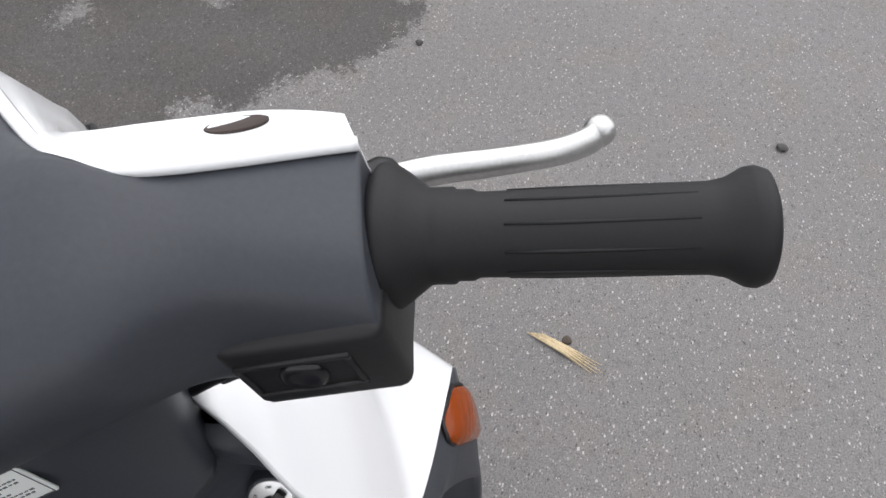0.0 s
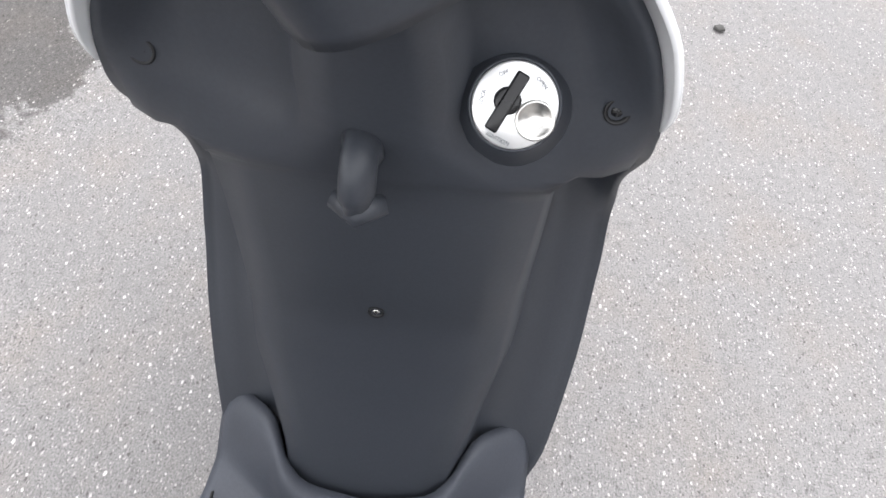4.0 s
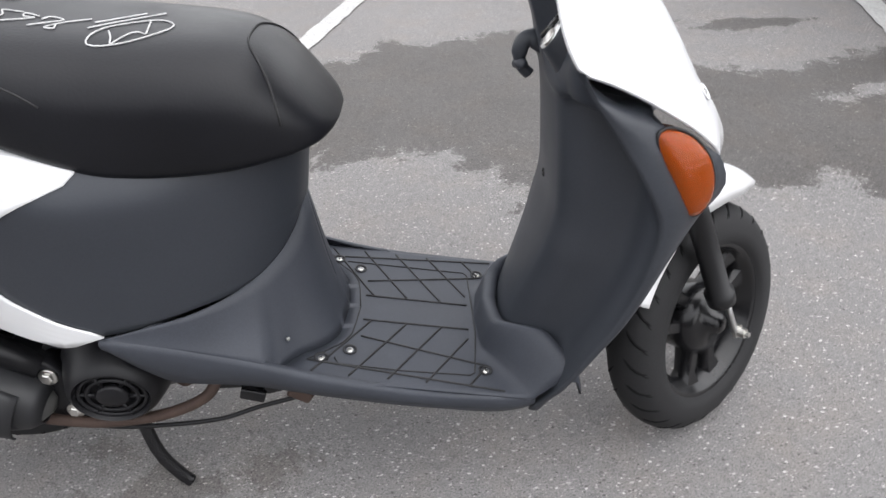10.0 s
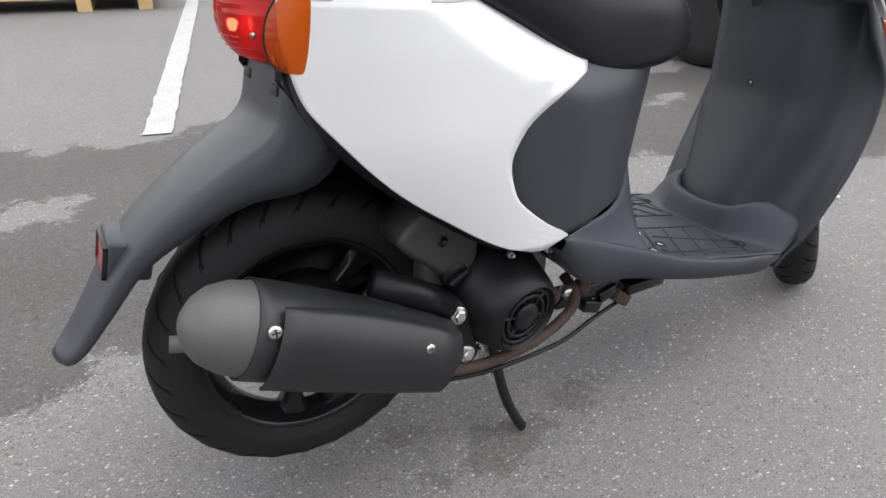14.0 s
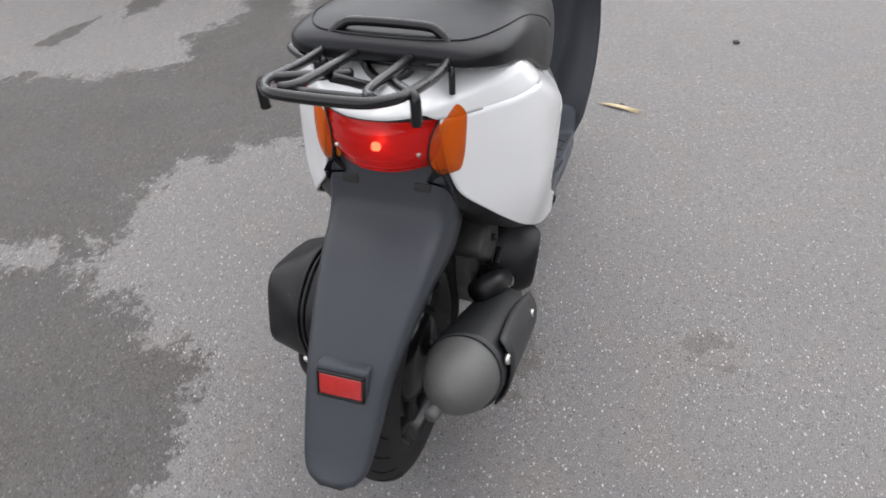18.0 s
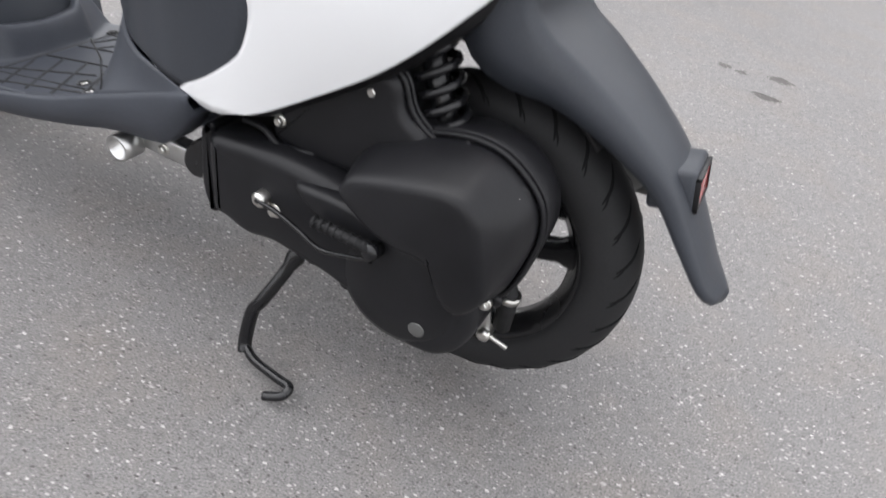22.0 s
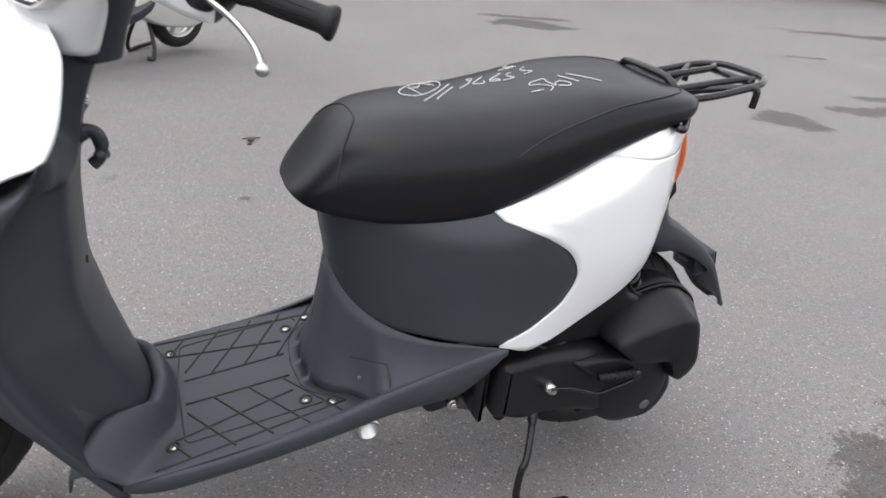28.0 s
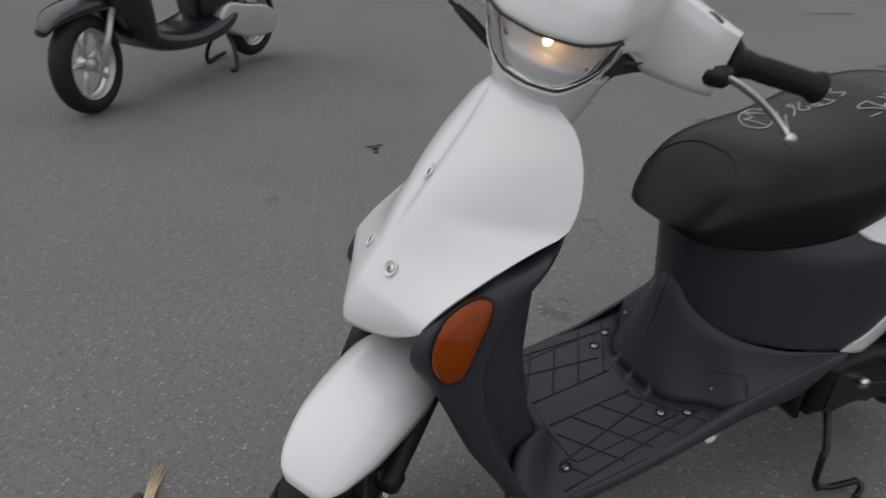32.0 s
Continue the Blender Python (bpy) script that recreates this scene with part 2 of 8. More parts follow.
ALLOY = material("scuffed_cast_alloy", (0.54, 0.54, 0.535), 0.38, metal=1.0, stain=0.15, stain_size=0.012, grain=0.25, grain_size=0.0008, bump=0.1)
ENGINE_ALLOY = material("oily_engine_alloy", (0.20, 0.195, 0.19), 0.5, metal=0.8, stain=0.5, stain_size=0.015, grain=0.3, bump=0.2)
RUST = material("rusty_exhaust_pipe", (0.060, 0.038, 0.030), 0.75, stain=0.5, stain_size=0.012, grain=0.4, grain_size=0.001, metal=0.2, bump=0.3)
AMBER = lens_plastic("amber_lens", (0.85, 0.15, 0.008), trans=0.78)
RED = lens_plastic("red_lens", (0.75, 0.018, 0.016), trans=0.5, ribs=160)
RED_REFLECTOR = material("red_reflector", (0.42, 0.02, 0.018), 0.15, coat=0.6, stain=0.2, stain_size=0.004, grain=0.3)
BULB_ON = material("lit_tail_bulb", (1.0, 0.5, 0.3), 0.4, emit=(1.0, 0.42, 0.18), emit_strength=6.0)
HEAD_BULB = material("lit_headlamp_bulb", (1.0, 0.8, 0.5), 0.4, emit=(1.0, 0.55, 0.22), emit_strength=16.0)
CHROME = material("mirror_reflector", (0.85, 0.85, 0.85), 0.10, metal=1.0, rough_var=0.03)
PAPER = material("white_label", (0.62, 0.64, 0.62), 0.5, stain=0.05, stain_size=0.02)
INK = material("dark_print", (0.10, 0.11, 0.12), 0.6)
# dark brown of the flat hole discs, in place of the shade inside
HOLE = material("dark_brown_hole_shade", (0.03, 0.018, 0.014), 0.6, stain=0.4, stain_size=0.004)
MARKER = material("black_marker_ink", (0.01, 0.01, 0.012), 0.5)
CHALK = material("white_chalk_mark", (0.44, 0.44, 0.44), 0.9, grain=0.6, grain_size=0.0015, stain=0.3, stain_size=0.004)
KEYPLATE = material("brushed_key_plate", (0.72, 0.72, 0.72), 0.3, metal=0.7, stain=0.06, grain=0.2)
glass = bpy.data.materials.new("clear_lamp_glass")
glass.use_nodes = True
gb = glass.node_tree.nodes["Principled BSDF"]
gb.inputs["Transmission Weight"].default_value, gb.inputs["Roughness"].default_value, gb.inputs["IOR"].default_value = 1.0, 0.02, 1.2
ASPHALT_BASE = (0.180, 0.174, 0.172)
ASPHALT = asphalt_mat("worn_dry_asphalt", ASPHALT_BASE)
ASPHALT_WET = asphalt_mat("damp_asphalt", ASPHALT_BASE, True)
OIL = asphalt_mat("oil_stained_asphalt", ASPHALT_BASE, True, 0.70)


# ---- mesh tools ----
def part(name, bm, mat, parent=None, label="", smooth=True, local=None, sharp=None):
    """Links a bmesh as one mesh object under a thing or a part."""
    me = bpy.data.meshes.new(name)
    bmesh.ops.recalc_face_normals(bm, faces=bm.faces)
    bm.to_mesh(me)
    bm.free()
    for p in me.polygons:
        p.use_smooth = smooth
    if sharp is not None:
        me.set_sharp_from_angle(angle=radians(sharp))
    me.materials.append(mat)
    ob = new(name, me)
    if parent is not None:
        ob.parent = parent
    if local is not None:
        ob.matrix_basis = local
    if label:
        tagged(ob, label)
    return ob


def thing(name, label, category, m=None, group="", kind=""):
    ob = new(name)
    ob.empty_display_size = 0.05
    if m is not None:
        ob.matrix_basis = m
    return tagged(ob, label, category, group, kind)


def lerp_table(table, x):
    """Smooth value of a table of (x, value) rows at x (monotone cubic through the rows)."""
    if x <= table[0][0]:
        return table[0][1]
    if x >= table[-1][0]:
        return table[-1][1]
    k = max(i for i in range(len(table) - 1) if table[i][0] <= x)
    (x0, y0), (x1, y1) = table[k], table[k + 1]

    def slope(i):
        if i <= 0 or i >= len(table) - 1:
            return 0.0 if len(table) < 3 else (table[min(i + 1, len(table) - 1)][1] - table[max(i - 1, 0)][1]) / max(1e-9, table[min(i + 1, len(table) - 1)][0] - table[max(i - 1, 0)][0])
        a = (table[i][1] - table[i - 1][1]) / (table[i][0] - table[i - 1][0])
        b = (table[i + 1][1] - table[i][1]) / (table[i + 1][0] - table[i][0])
        return 0.0 if a * b <= 0 else 2 * a * b / (a + b)

    h, t = x1 - x0, (x - x0) / (x1 - x0)
    return ((2 * t**3 - 3 * t**2 + 1) * y0 + (t**3 - 2 * t**2 + t) * h * slope(k)
            + (-2 * t**3 + 3 * t**2) * y1 + (t**3 - t**2) * h * slope(k + 1))


def spline(pts, steps=8, closed=False):
    """A Catmull-Rom curve through the points."""
    pts = [Vector(p) for p in pts]
    n, out = len(pts), []
    for i in range(n if closed else n - 1):
        g = (lambda j: pts[j % n]) if closed else (lambda j: pts[min(max(j, 0), n - 1)])
        p0, p1, p2, p3 = g(i - 1), g(i), g(i + 1), g(i + 2)
        for s in range(steps):
            t = s / steps
            out.append(0.5 * ((2 * p1) + (p2 - p0) * t + (2 * p0 - 5 * p1 + 4 * p2 - p3) * t * t + (3 * p1 - p0 - 3 * p2 + p3) * t**3))
    if not closed:
        out.append(pts[-1])
    return out


def loft(bm, rings, closed=True, caps=True):
    """Skins rings of equal count; closed rings by default, with both ends capped."""
    rows = [[bm.verts.new(p) for p in ring] for ring in rings]
    n = len(rows[0])
    for a, b in zip(rows, rows[1:]):
        for i in range(n if closed else n - 1):
            j = (i + 1) % n
            try:
                bm.faces.new((a[i], a[j], b[j], b[i]))
            except ValueError:
                pass
    if caps and closed:
        for row in (rows[0], rows[-1]):
            try:
                bm.faces.new(row)
            except ValueError:
                pass
    return rows


def grid(bm, rows):
    return loft(bm, rows, closed=False, caps=False)


def frames_along(pts, closed=False):
    """Points with a steady sideways and upward direction along a curve."""
    out, side = [], None
    for i, p in enumerate(pts):
        a, b = (pts[i - 1], pts[(i + 1) % len(pts)]) if closed else (pts[max(i - 1, 0)], pts[min(i + 1, len(pts) - 1)])
        d = (b - a).normalized()
        if side is None:
            side = d.orthogonal().normalized()
        side = (side - d * side.dot(d)).normalized()
        out.append((p, d, side, d.cross(side)))
    return out


def tube(bm, pts, radius, seg=10, closed=False, squash=1.0):
    """A round bar along a curve; radius may be a list."""
    pts = [Vector(p) for p in pts]
    rad = radius if isinstance(radius, (list, tuple)) else [radius] * len(pts)
    rings = []
    for (p, d, s, u), r in zip(frames_along(pts, closed), rad):
        rings.append([p + s * (r * math.cos(2 * math.pi * k / seg)) + u * (r * squash * math.sin(2 * math.pi * k / seg)) for k in range(seg)])
    if closed:
        rings.append(rings[0])
        loft(bm, rings, caps=False)
        bmesh.ops.remove_doubles(bm, verts=bm.verts, dist=1e-6)
    else:
        loft(bm, rings)


def turned(bm, profile, axis_from, axis_to, seg=32, caps=True):
    """Turns a profile of (distance along, radius) rows about an axis."""
    a, b = Vector(axis_from), Vector(axis_to)
    d = (b - a).normalized()
    s = d.orthogonal().normalized()
    u = d.cross(s)
    rings = [[a + d * t + (s * math.cos(2 * math.pi * k / seg) + u * math.sin(2 * math.pi * k / seg)) * max(r, 1e-5) for k in range(seg)] for t, r in profile]
    loft(bm, rings, caps=caps)


def box(bm, x0, x1, y0, y1, z0, z1, bevel=0.0, seg=2, m=None):
    got = bmesh.ops.create_cube(bm, size=1.0)
    bmesh.ops.transform(bm, verts=got["verts"], matrix=Matrix.Translation(((x0 + x1) / 2, (y0 + y1) / 2, (z0 + z1) / 2)) @ Matrix.Diagonal((abs(x1 - x0), abs(y1 - y0), abs(z1 - z0), 1)))
    verts = list(got["verts"])
    if bevel:
        edges = list({e for v in verts for e in v.link_edges})
        res = bmesh.ops.bevel(bm, geom=edges, offset=bevel, segments=seg, affect="EDGES", profile=0.5)
        verts = list({v for f in res["faces"] for v in f.verts} | {v for v in verts if v.is_valid})
    if m is not None:
        bmesh.ops.transform(bm, verts=verts, matrix=m)
    return verts


def thicken(ob, amount, offset=-1.0):
    mod = ob.modifiers.new("thickness", "SOLIDIFY")
    mod.thickness, mod.offset = amount, offset
    return ob


def rounded(ob, width=0.002, seg=2, angle=40):
    mod = ob.modifiers.new("bevel", "BEVEL")
    mod.width, mod.segments, mod.limit_method, mod.angle_limit = width, seg, "ANGLE", radians(angle)
    return ob


def screw(name, at, normal, r, parent, mat=None, recess=True, label=""):
    """A cross-head screw in a counterbored hole; off white panels the well is black, which paints its shade."""
    at, nrm = Vector(at), Vector(normal).normalized()
    turn = nrm.to_track_quat("Z", "Y").to_matrix().to_4x4()
    base = Matrix.Translation(at) @ turn
    if recess:
        bm = bmesh.new()
        turned(bm, [(-0.004, r * 1.5), (0.0002, r * 1.95), (0.0008, r * 1.9), (0.0006, r * 1.6), (-0.0005, r * 1.3), (-0.003, r * 1.25)], (0, 0, 0), (0, 0, 1), 22)
        well = part("screw_well", bm, WHITE if parent.data.materials[0] == WHITE else BLACK_PLASTIC, parent, local=base)
    bm = bmesh.new()
    turned(bm, [(-0.006, r), (-0.0014, r), (-0.0002, r * 0.75), (0.0004, r * 0.3), (0.0005, 0.0)] if recess else [(-0.004, r), (0.0008, r), (0.0022, r * 0.72), (0.0028, r * 0.3), (0.0029, 0.0)], (0, 0, 0), (0, 0, 1), 16)
    head = part(name, bm, mat or STEEL, parent, label, local=base)
    bm = bmesh.new()
    for k in (0, 1):
        sx, sy = (r * 0.6, r * 0.1) if k else (r * 0.1, r * 0.6)
        box(bm, -sx, sx, -sy, sy, *((-0.0008, 0.0008) if recess else (0.0015, 0.0032)))
    part("cross_slot", bm, GROOVE, head, smooth=False)
    return head


# ---- ground: one sheet to the horizon, with damp patches, paint lines and litter ----
bm = bmesh.new()
bmesh.ops.create_grid(bm, x_segments=40, y_segments=40, size=400)
ground = tagged(part("ground", bm, ASPHALT, None, "worn grey asphalt yard with pale stone chips", smooth=False), category="asphalt", kind="structure")


def ragged(pts, seed, rough=0.35, rounds=6):
    """A closed outline broken up again and again, like the edge of spilt water."""
    rnd = random.Random(seed)
    pts = [Vector((x, y, 0)) for x, y in pts]
    for k in range(rounds):
        out = []
        for a, b in zip(pts, pts[1:] + pts[:1]):
            d = b - a
            out += [a, (a + b) / 2 + Vector((-d.y, d.x, 0)) * rnd.uniform(-rough, rough)]
            if d.length < 0.012:
                out.pop()
        pts = out
        rough *= 0.92
    return pts


def damp_patch(name, pts, seed, z=0.0016, mat=None, rough=0.3, rounds=3, label="dark damp patch on the asphalt", holes=(), step=0.016, gain=1.0):
    """A film of wet on the ground: a fine sheet that carries how far each spot lies inside the outline; the surface breaks the edge up."""
    margin = 0.13 / gain
    rings = [ragged(pts, seed, rough, rounds)] + [ragged(h, seed + 10 + i, rough, 2) for i, h in enumerate(holes)]
    ax = np.array([p.x for r in rings for p in r])
    ay = np.array([p.y for r in rings for p in r])
    bx = np.array([p.x for r in rings for p in r[1:] + r[:1]])
    by = np.array([p.y for r in rings for p in r[1:] + r[:1]])
    xs, ys = np.arange(ax.min() - margin, ax.max() + margin, step), np.arange(ay.min() - margin, ay.max() + margin, step)
    dx, dy = bx - ax, by - ay
    depth = np.empty((len(ys), len(xs)))
    for i, y in enumerate(ys):
        px = xs[:, None]
        t = np.clip(((px - ax) * dx + (y - ay) * dy) / (dx * dx + dy * dy + 1e-12), 0, 1)
        d = np.sqrt(((ax + t * dx - px) ** 2 + (ay + t * dy - y) ** 2).min(axis=1))
        over = (ay > y) != (by > y)
        cross = over & (px < ax + dx * (y - ay) / np.where(dy == 0, 1e-12, dy))
        depth[i] = np.where(cross.sum(axis=1) % 2 == 1, d, -d)
    keep = depth > -margin
    quad = keep[:-1, :-1] & keep[1:, :-1] & keep[:-1, 1:] & keep[1:, 1:]
    used = np.zeros_like(keep)
    for sy in (0, 1):
        for sx in (0, 1):
            used[sy:used.shape[0] - 1 + sy, sx:used.shape[1] - 1 + sx] |= quad
    index = np.full(keep.shape, -1)
    index[used] = np.arange(used.sum())
    gy, gx = np.nonzero(used)
    qy, qx = np.nonzero(quad)
    me = bpy.data.meshes.new(name)
    me.from_pydata([(xs[j], ys[i], z * min(1.0, (depth[i, j] + margin) * gain / 0.08) - 0.0006) for i, j in zip(gy, gx)], [],
                   [(index[i, j], index[i, j + 1], index[i + 1, j + 1], index[i + 1, j]) for i, j in zip(qy, qx)])
    me.attributes.new("wet", "FLOAT", "POINT").data.foreach_set("value", np.clip(depth[used] * gain, -0.3, 0.3).astype(np.float32))
    me.materials.append(mat or ASPHALT_WET)
    return tagged(new(name, me), label, "damp patch", kind="structure")


damp_patch("pavement_damp_patch", [(2.6, 0.1), (1.96, 0.33), (1.69, 0.45), (1.45, 0.30), (1.28, 0.36), (1.12, 0.50), (1.0, 0.60), (0.80, 0.69), (0.62, 0.77), (0.45, 0.72), (0.26, 0.60), (0.14, 0.68), (0.08, 0.85), (-0.05, 0.94),
                         (-0.25, 0.99), (-0.40, 0.90), (-0.50, 0.98), (-0.55, 0.88), (-0.64, 0.70), (-0.68, 0.53), (-0.78, 0.44), (-0.90, 0.40), (-1.05, 0.34), (-1.2, 0.30), (-1.28, 0.20), (-1.55, 0.13),
                         (-2.2, 0.15), (-3.2, 0.6), (-3.1, 1.6), (-2.6, 2.0), (-2.3, 1.97), (-1.84, 2.07), (-1.36, 2.12), (-1.1, 1.73), (-0.85, 1.63), (-0.70, 1.63), (-0.58, 1.69), (-0.45, 1.82), (-0.28, 2.0), (-0.06, 1.97),
                         (0.18, 2.05), (0.38, 1.9), (0.45, 1.6), (0.58, 1.38), (0.70, 1.42), (0.83, 1.54), (0.98, 1.47), (1.28, 1.46), (1.45, 1.58), (1.75, 1.60), (2.4, 1.9), (3.2, 1.6), (3.4, 0.6)], 3,
           holes=([(-1.20, 1.30), (-1.02, 1.29), (-0.97, 1.18), (-1.05, 1.10), (-1.22, 1.14)], [(1.15, 1.20), (1.30, 1.28), (1.42, 1.24), (1.30, 1.17)], [(-0.62, 1.10), (-0.52, 1.16), (-0.46, 1.08), (-0.54, 1.02)],
                  [(1.36, 0.86), (1.46, 0.90), (1.50, 0.84), (1.42, 0.80)]))
for k, (cx, cy, rx, ry) in enumerate(((-3.3, -5.1, 0.55, 0.30), (-1.54, -5.92, 0.17, 0.07), (-3.62, -2.1, 0.30, 0.22), (-5.2, -2.65, 0.40, 0.10), (-4.6, -2.3, 0.5, 0.12), (-3.4, -5.45, 0.7, 0.08),
                                      (-1.08, -1.70, 0.045, 0.03), (-0.96, -1.66, 0.03, 0.02), (-1.56, -2.12, 0.10, 0.05), (-0.24, -1.19, 0.022, 0.016), (-0.9, -1.67, 0.03, 0.02), (-1.05, -1.5, 0.05, 0.02),
                                      (-2.02, -1.72, 0.05, 0.025), (-2.6, 2.5, 0.5, 0.25), (0.75, 2.05, 0.22, 0.05), (1.2, 1.95, 0.3, 0.07), (0.5, 2.6, 0.4, 0.06), (-9.0, -6.0, 2.2, 0.18), (-6.5, -9.2, 2.5, 0.25),
                                      (-13.0, -7.0, 2.5, 0.15), (-6.0, -4.2, 0.5, 0.06), (-1.5, 3.3, 0.25, 0.06))):
    damp_patch("pavement_damp_spot", [(cx + rx * math.cos(a) * (0.8 + 0.3 * math.sin(3 * a + k)), cy + ry * math.sin(a)) for a in [2 * math.pi * i / 9 for i in range(9)]], 40 + k, rough=0.16, rounds=2, step=0.03 if rx > 1 else 0.3 * ry if ry < 0.06 else 0.016, z=0.0020 + 0.00012 * k, gain=max(1.0, 0.14 / ry))

for k, (cx, cy, rx, ry) in enumerate(((-0.52, -0.13, 0.14, 0.05), (-0.33, -0.10, 0.06, 0.035), (-0.41, -0.50, 0.055, 0.045), (-0.62, -0.05, 0.05, 0.04), (-0.45, -0.54, 0.02, 0.015), (-0.80, -0.88, 0.03, 0.09), (0.16, -1.40, 0.03, 0.014))):
    damp_patch("pavement_oil_stain", [(cx + rx * math.cos(a) * (0.8 + 0.3 * math.sin(2 * a + k)), cy + ry * math.sin(a)) for a in [2 * math.pi * i / 8 for i in range(8)]], 80 + k, z=0.0026 + 0.0002 * k, mat=OIL, rough=0.35, rounds=2, step=0.006, gain=1.6,
               label="brownish oil stain on the asphalt")

LINE_PAINT = material("worn_line_paint", (0.36, 0.36, 0.352), 0.8, grain=0.7, grain_size=0.006, stain=0.25, stain_size=0.05, bump=0.2)


def paint_line(a, b, w, seed):
    rnd = random.Random(seed)
    a, b = Vector((*a, 0)), Vector((*b, 0))
    d = (b - a).normalized()
    s = Vector((-d.y, d.x, 0)) * w / 2
    n = 60
    bm = bmesh.new()
    rows = []
    for k in range(n + 1):
        p = a.lerp(b, k / n)
        rows.append([Vector((*(p - s * (1 + rnd.uniform(-0.12, 0.08))).xy, 0.006)), Vector((*p.xy, 0.006)), Vector((*(p + s * (1 + rnd.uniform(-0.12, 0.08))).xy, 0.006))])
    grid(bm, rows)
    return tagged(part("road_parking_line", bm, LINE_PAINT, None, "worn white parking line on the asphalt", smooth=False), category="road marking", kind="structure", group="parking lines")


paint_line((-0.69, 1.72), (0.27, 5.6), 0.100, 1)
paint_line((1.69, 1.72), (2.65, 5.6), 0.100, 2)
paint_line((-3.1, 1.75), (-2.1, 5.8), 0.100, 4)

WOOD_CHIP = material("pale_splintered_wood", (0.50, 0.40, 0.25), 0.8, grain=0.6, grain_size=0.002, stain=0.2, stain_size=0.01)
chip = thing("wood_splinter", "pale splintered strip of wood lying on the asphalt", "wood scrap", Matrix.Translation((0.60, -0.245, 0.004)) @ Matrix.Rotation(radians(-107), 4, "Z"))
for k in range(5):
    bm = bmesh.new()
    w = 0.004 + 0.001 * (k % 2)
    tube(bm, [(-0.072 + 0.006 * k, 0.003 * k - 0.006, 0.002), (0.0, 0.0035 * k - 0.007, 0.004), (0.062 + 0.008 * (k % 3), 0.006 * k - 0.014, 0.002)], [0.0015, w * 0.7, 0.0006], 5, squash=0.5)
    part("splinter", bm, WOOD_CHIP, chip)
STONE = material("dark_pebble", (0.05, 0.048, 0.045), 0.8, grain=0.5, stain=0.3, stain_size=0.01, bump=0.3)
DEBRIS = material("dry_leaf_debris", (0.06, 0.046, 0.034), 0.85, grain=0.5, stain=0.3, stain_size=0.005)
for k, (x, y, r) in enumerate(((1.24, -0.62, 0.013), (0.622, -0.2475, 0.0095), (1.35, 0.27, 0.010), (-0.32, -1.75, 0.016), (-0.31, -1.71, 0.010), (0.95, 0.02, 0.006), (-0.72, -0.96, 0.008))):
    bm = bmesh.new()
    bmesh.ops.create_icosphere(bm, subdivisions=2, radius=r)
    for v in bm.verts:
        v.co *= 1 + 0.35 * noise.noise(v.co * 90 + Vector((k, 0, 0)))
        v.co.z = v.co.z * 0.55 + r * 0.5
    tagged(part("pebble" if k % 2 == 0 else "dry_debris", bm, STONE if k % 2 == 0 else DEBRIS, None, "small dark pebble lying on the asphalt" if k % 2 == 0 else "crumb of dry brown debris on the asphalt", smooth=False, local=Matrix.Translation((x, y, 0))), category="pebble" if k % 2 == 0 else "debris", group="litter on the asphalt")
bm = bmesh.new()
tube(bm, spline([(0, 0, 0.004), (0.03, 0.012, 0.008), (0.07, 0.01, 0.004)], 5), 0.0028, 6)
tagged(part("twig", bm, DEBRIS, None, "thin dark twig lying on the asphalt", local=Matrix.Translation((-0.36, -1.78, 0))), category="twig")
# loose pale grit, too small to count
bm = bmesh.new()
rnd = random.Random(11)
for k in range(2600):
    x, y = rnd.uniform(-2.2, 1.6), rnd.uniform(-2.4, 1.2)
    s = rnd.uniform(0.0008, 0.0026)
    a = rnd.uniform(0, 6.28)
    v = [bm.verts.new((x + s * math.cos(a + q), y + s * math.sin(a + q), 0.0005)) for q in (0, 2.0, 4.1)]
    top = bm.verts.new((x, y, 0.0006 + s * 0.7))
    for i in range(3):
        bm.faces.new((v[i], v[(i + 1) % 3], top))
GRIT = material("pale_grit", (0.36, 0.35, 0.33), 0.9, stain=0.3, stain_size=0.02)
tagged(part("loose_grit", bm, GRIT, None, "pale loose grit scattered on the asphalt", smooth=False), category="grit", kind="stuff")


# ---- the white scooter: x ahead, y to its left, standing upright ----
scooter = thing("scooter", "white and dark grey motor scooter on its centre stand on asphalt", "scooter")


def steer_matrix(angle, rake, x0):
    axis = Vector((-math.sin(radians(rake)), 0, math.cos(radians(rake))))
    o = Vector((x0, 0, 0.85))
    return Matrix.Translation(o) @ Matrix.Rotation(radians(angle), 4, axis) @ Matrix.Translation(-o)


STEER = steer_matrix(40, 20, 0.03)

# outline of the tail from above, left half, from the front of the box to the tail
PLAN = spline([(-0.215, 0, 0), (-0.219, 0.032, 0), (-0.238, 0.064, 0), (-0.27, 0.096, 0), (-0.31, 0.125, 0), (-0.36, 0.149, 0), (-0.41, 0.165, 0),
               (-0.46, 0.176, 0), (-0.56, 0.182, 0), (-0.64, 0.177, 0), (-0.69, 0.158, 0), (-0.72, 0.133, 0), (-0.745, 0.108, 0), (-0.765, 0.088, 0), (-0.785, 0.068, 0), (-0.80, 0.050, 0)], 10)


def plan_at_x(x):
    """Index along PLAN at which it reaches x."""
    for i in range(1, len(PLAN)):
        if PLAN[i].x <= x:
            a, b = PLAN[i - 1].x, PLAN[i].x
            return i - 1 + ((a - x) / (a - b) if a > b else 0)
    return len(PLAN) - 1


SEAT_LINE = [(-0.82, 0.712), (-0.67, 0.690), (-0.60, 0.645), (-0.52, 0.602), (-0.43, 0.566), (-0.30, 0.560), (-0.20, 0.560)]


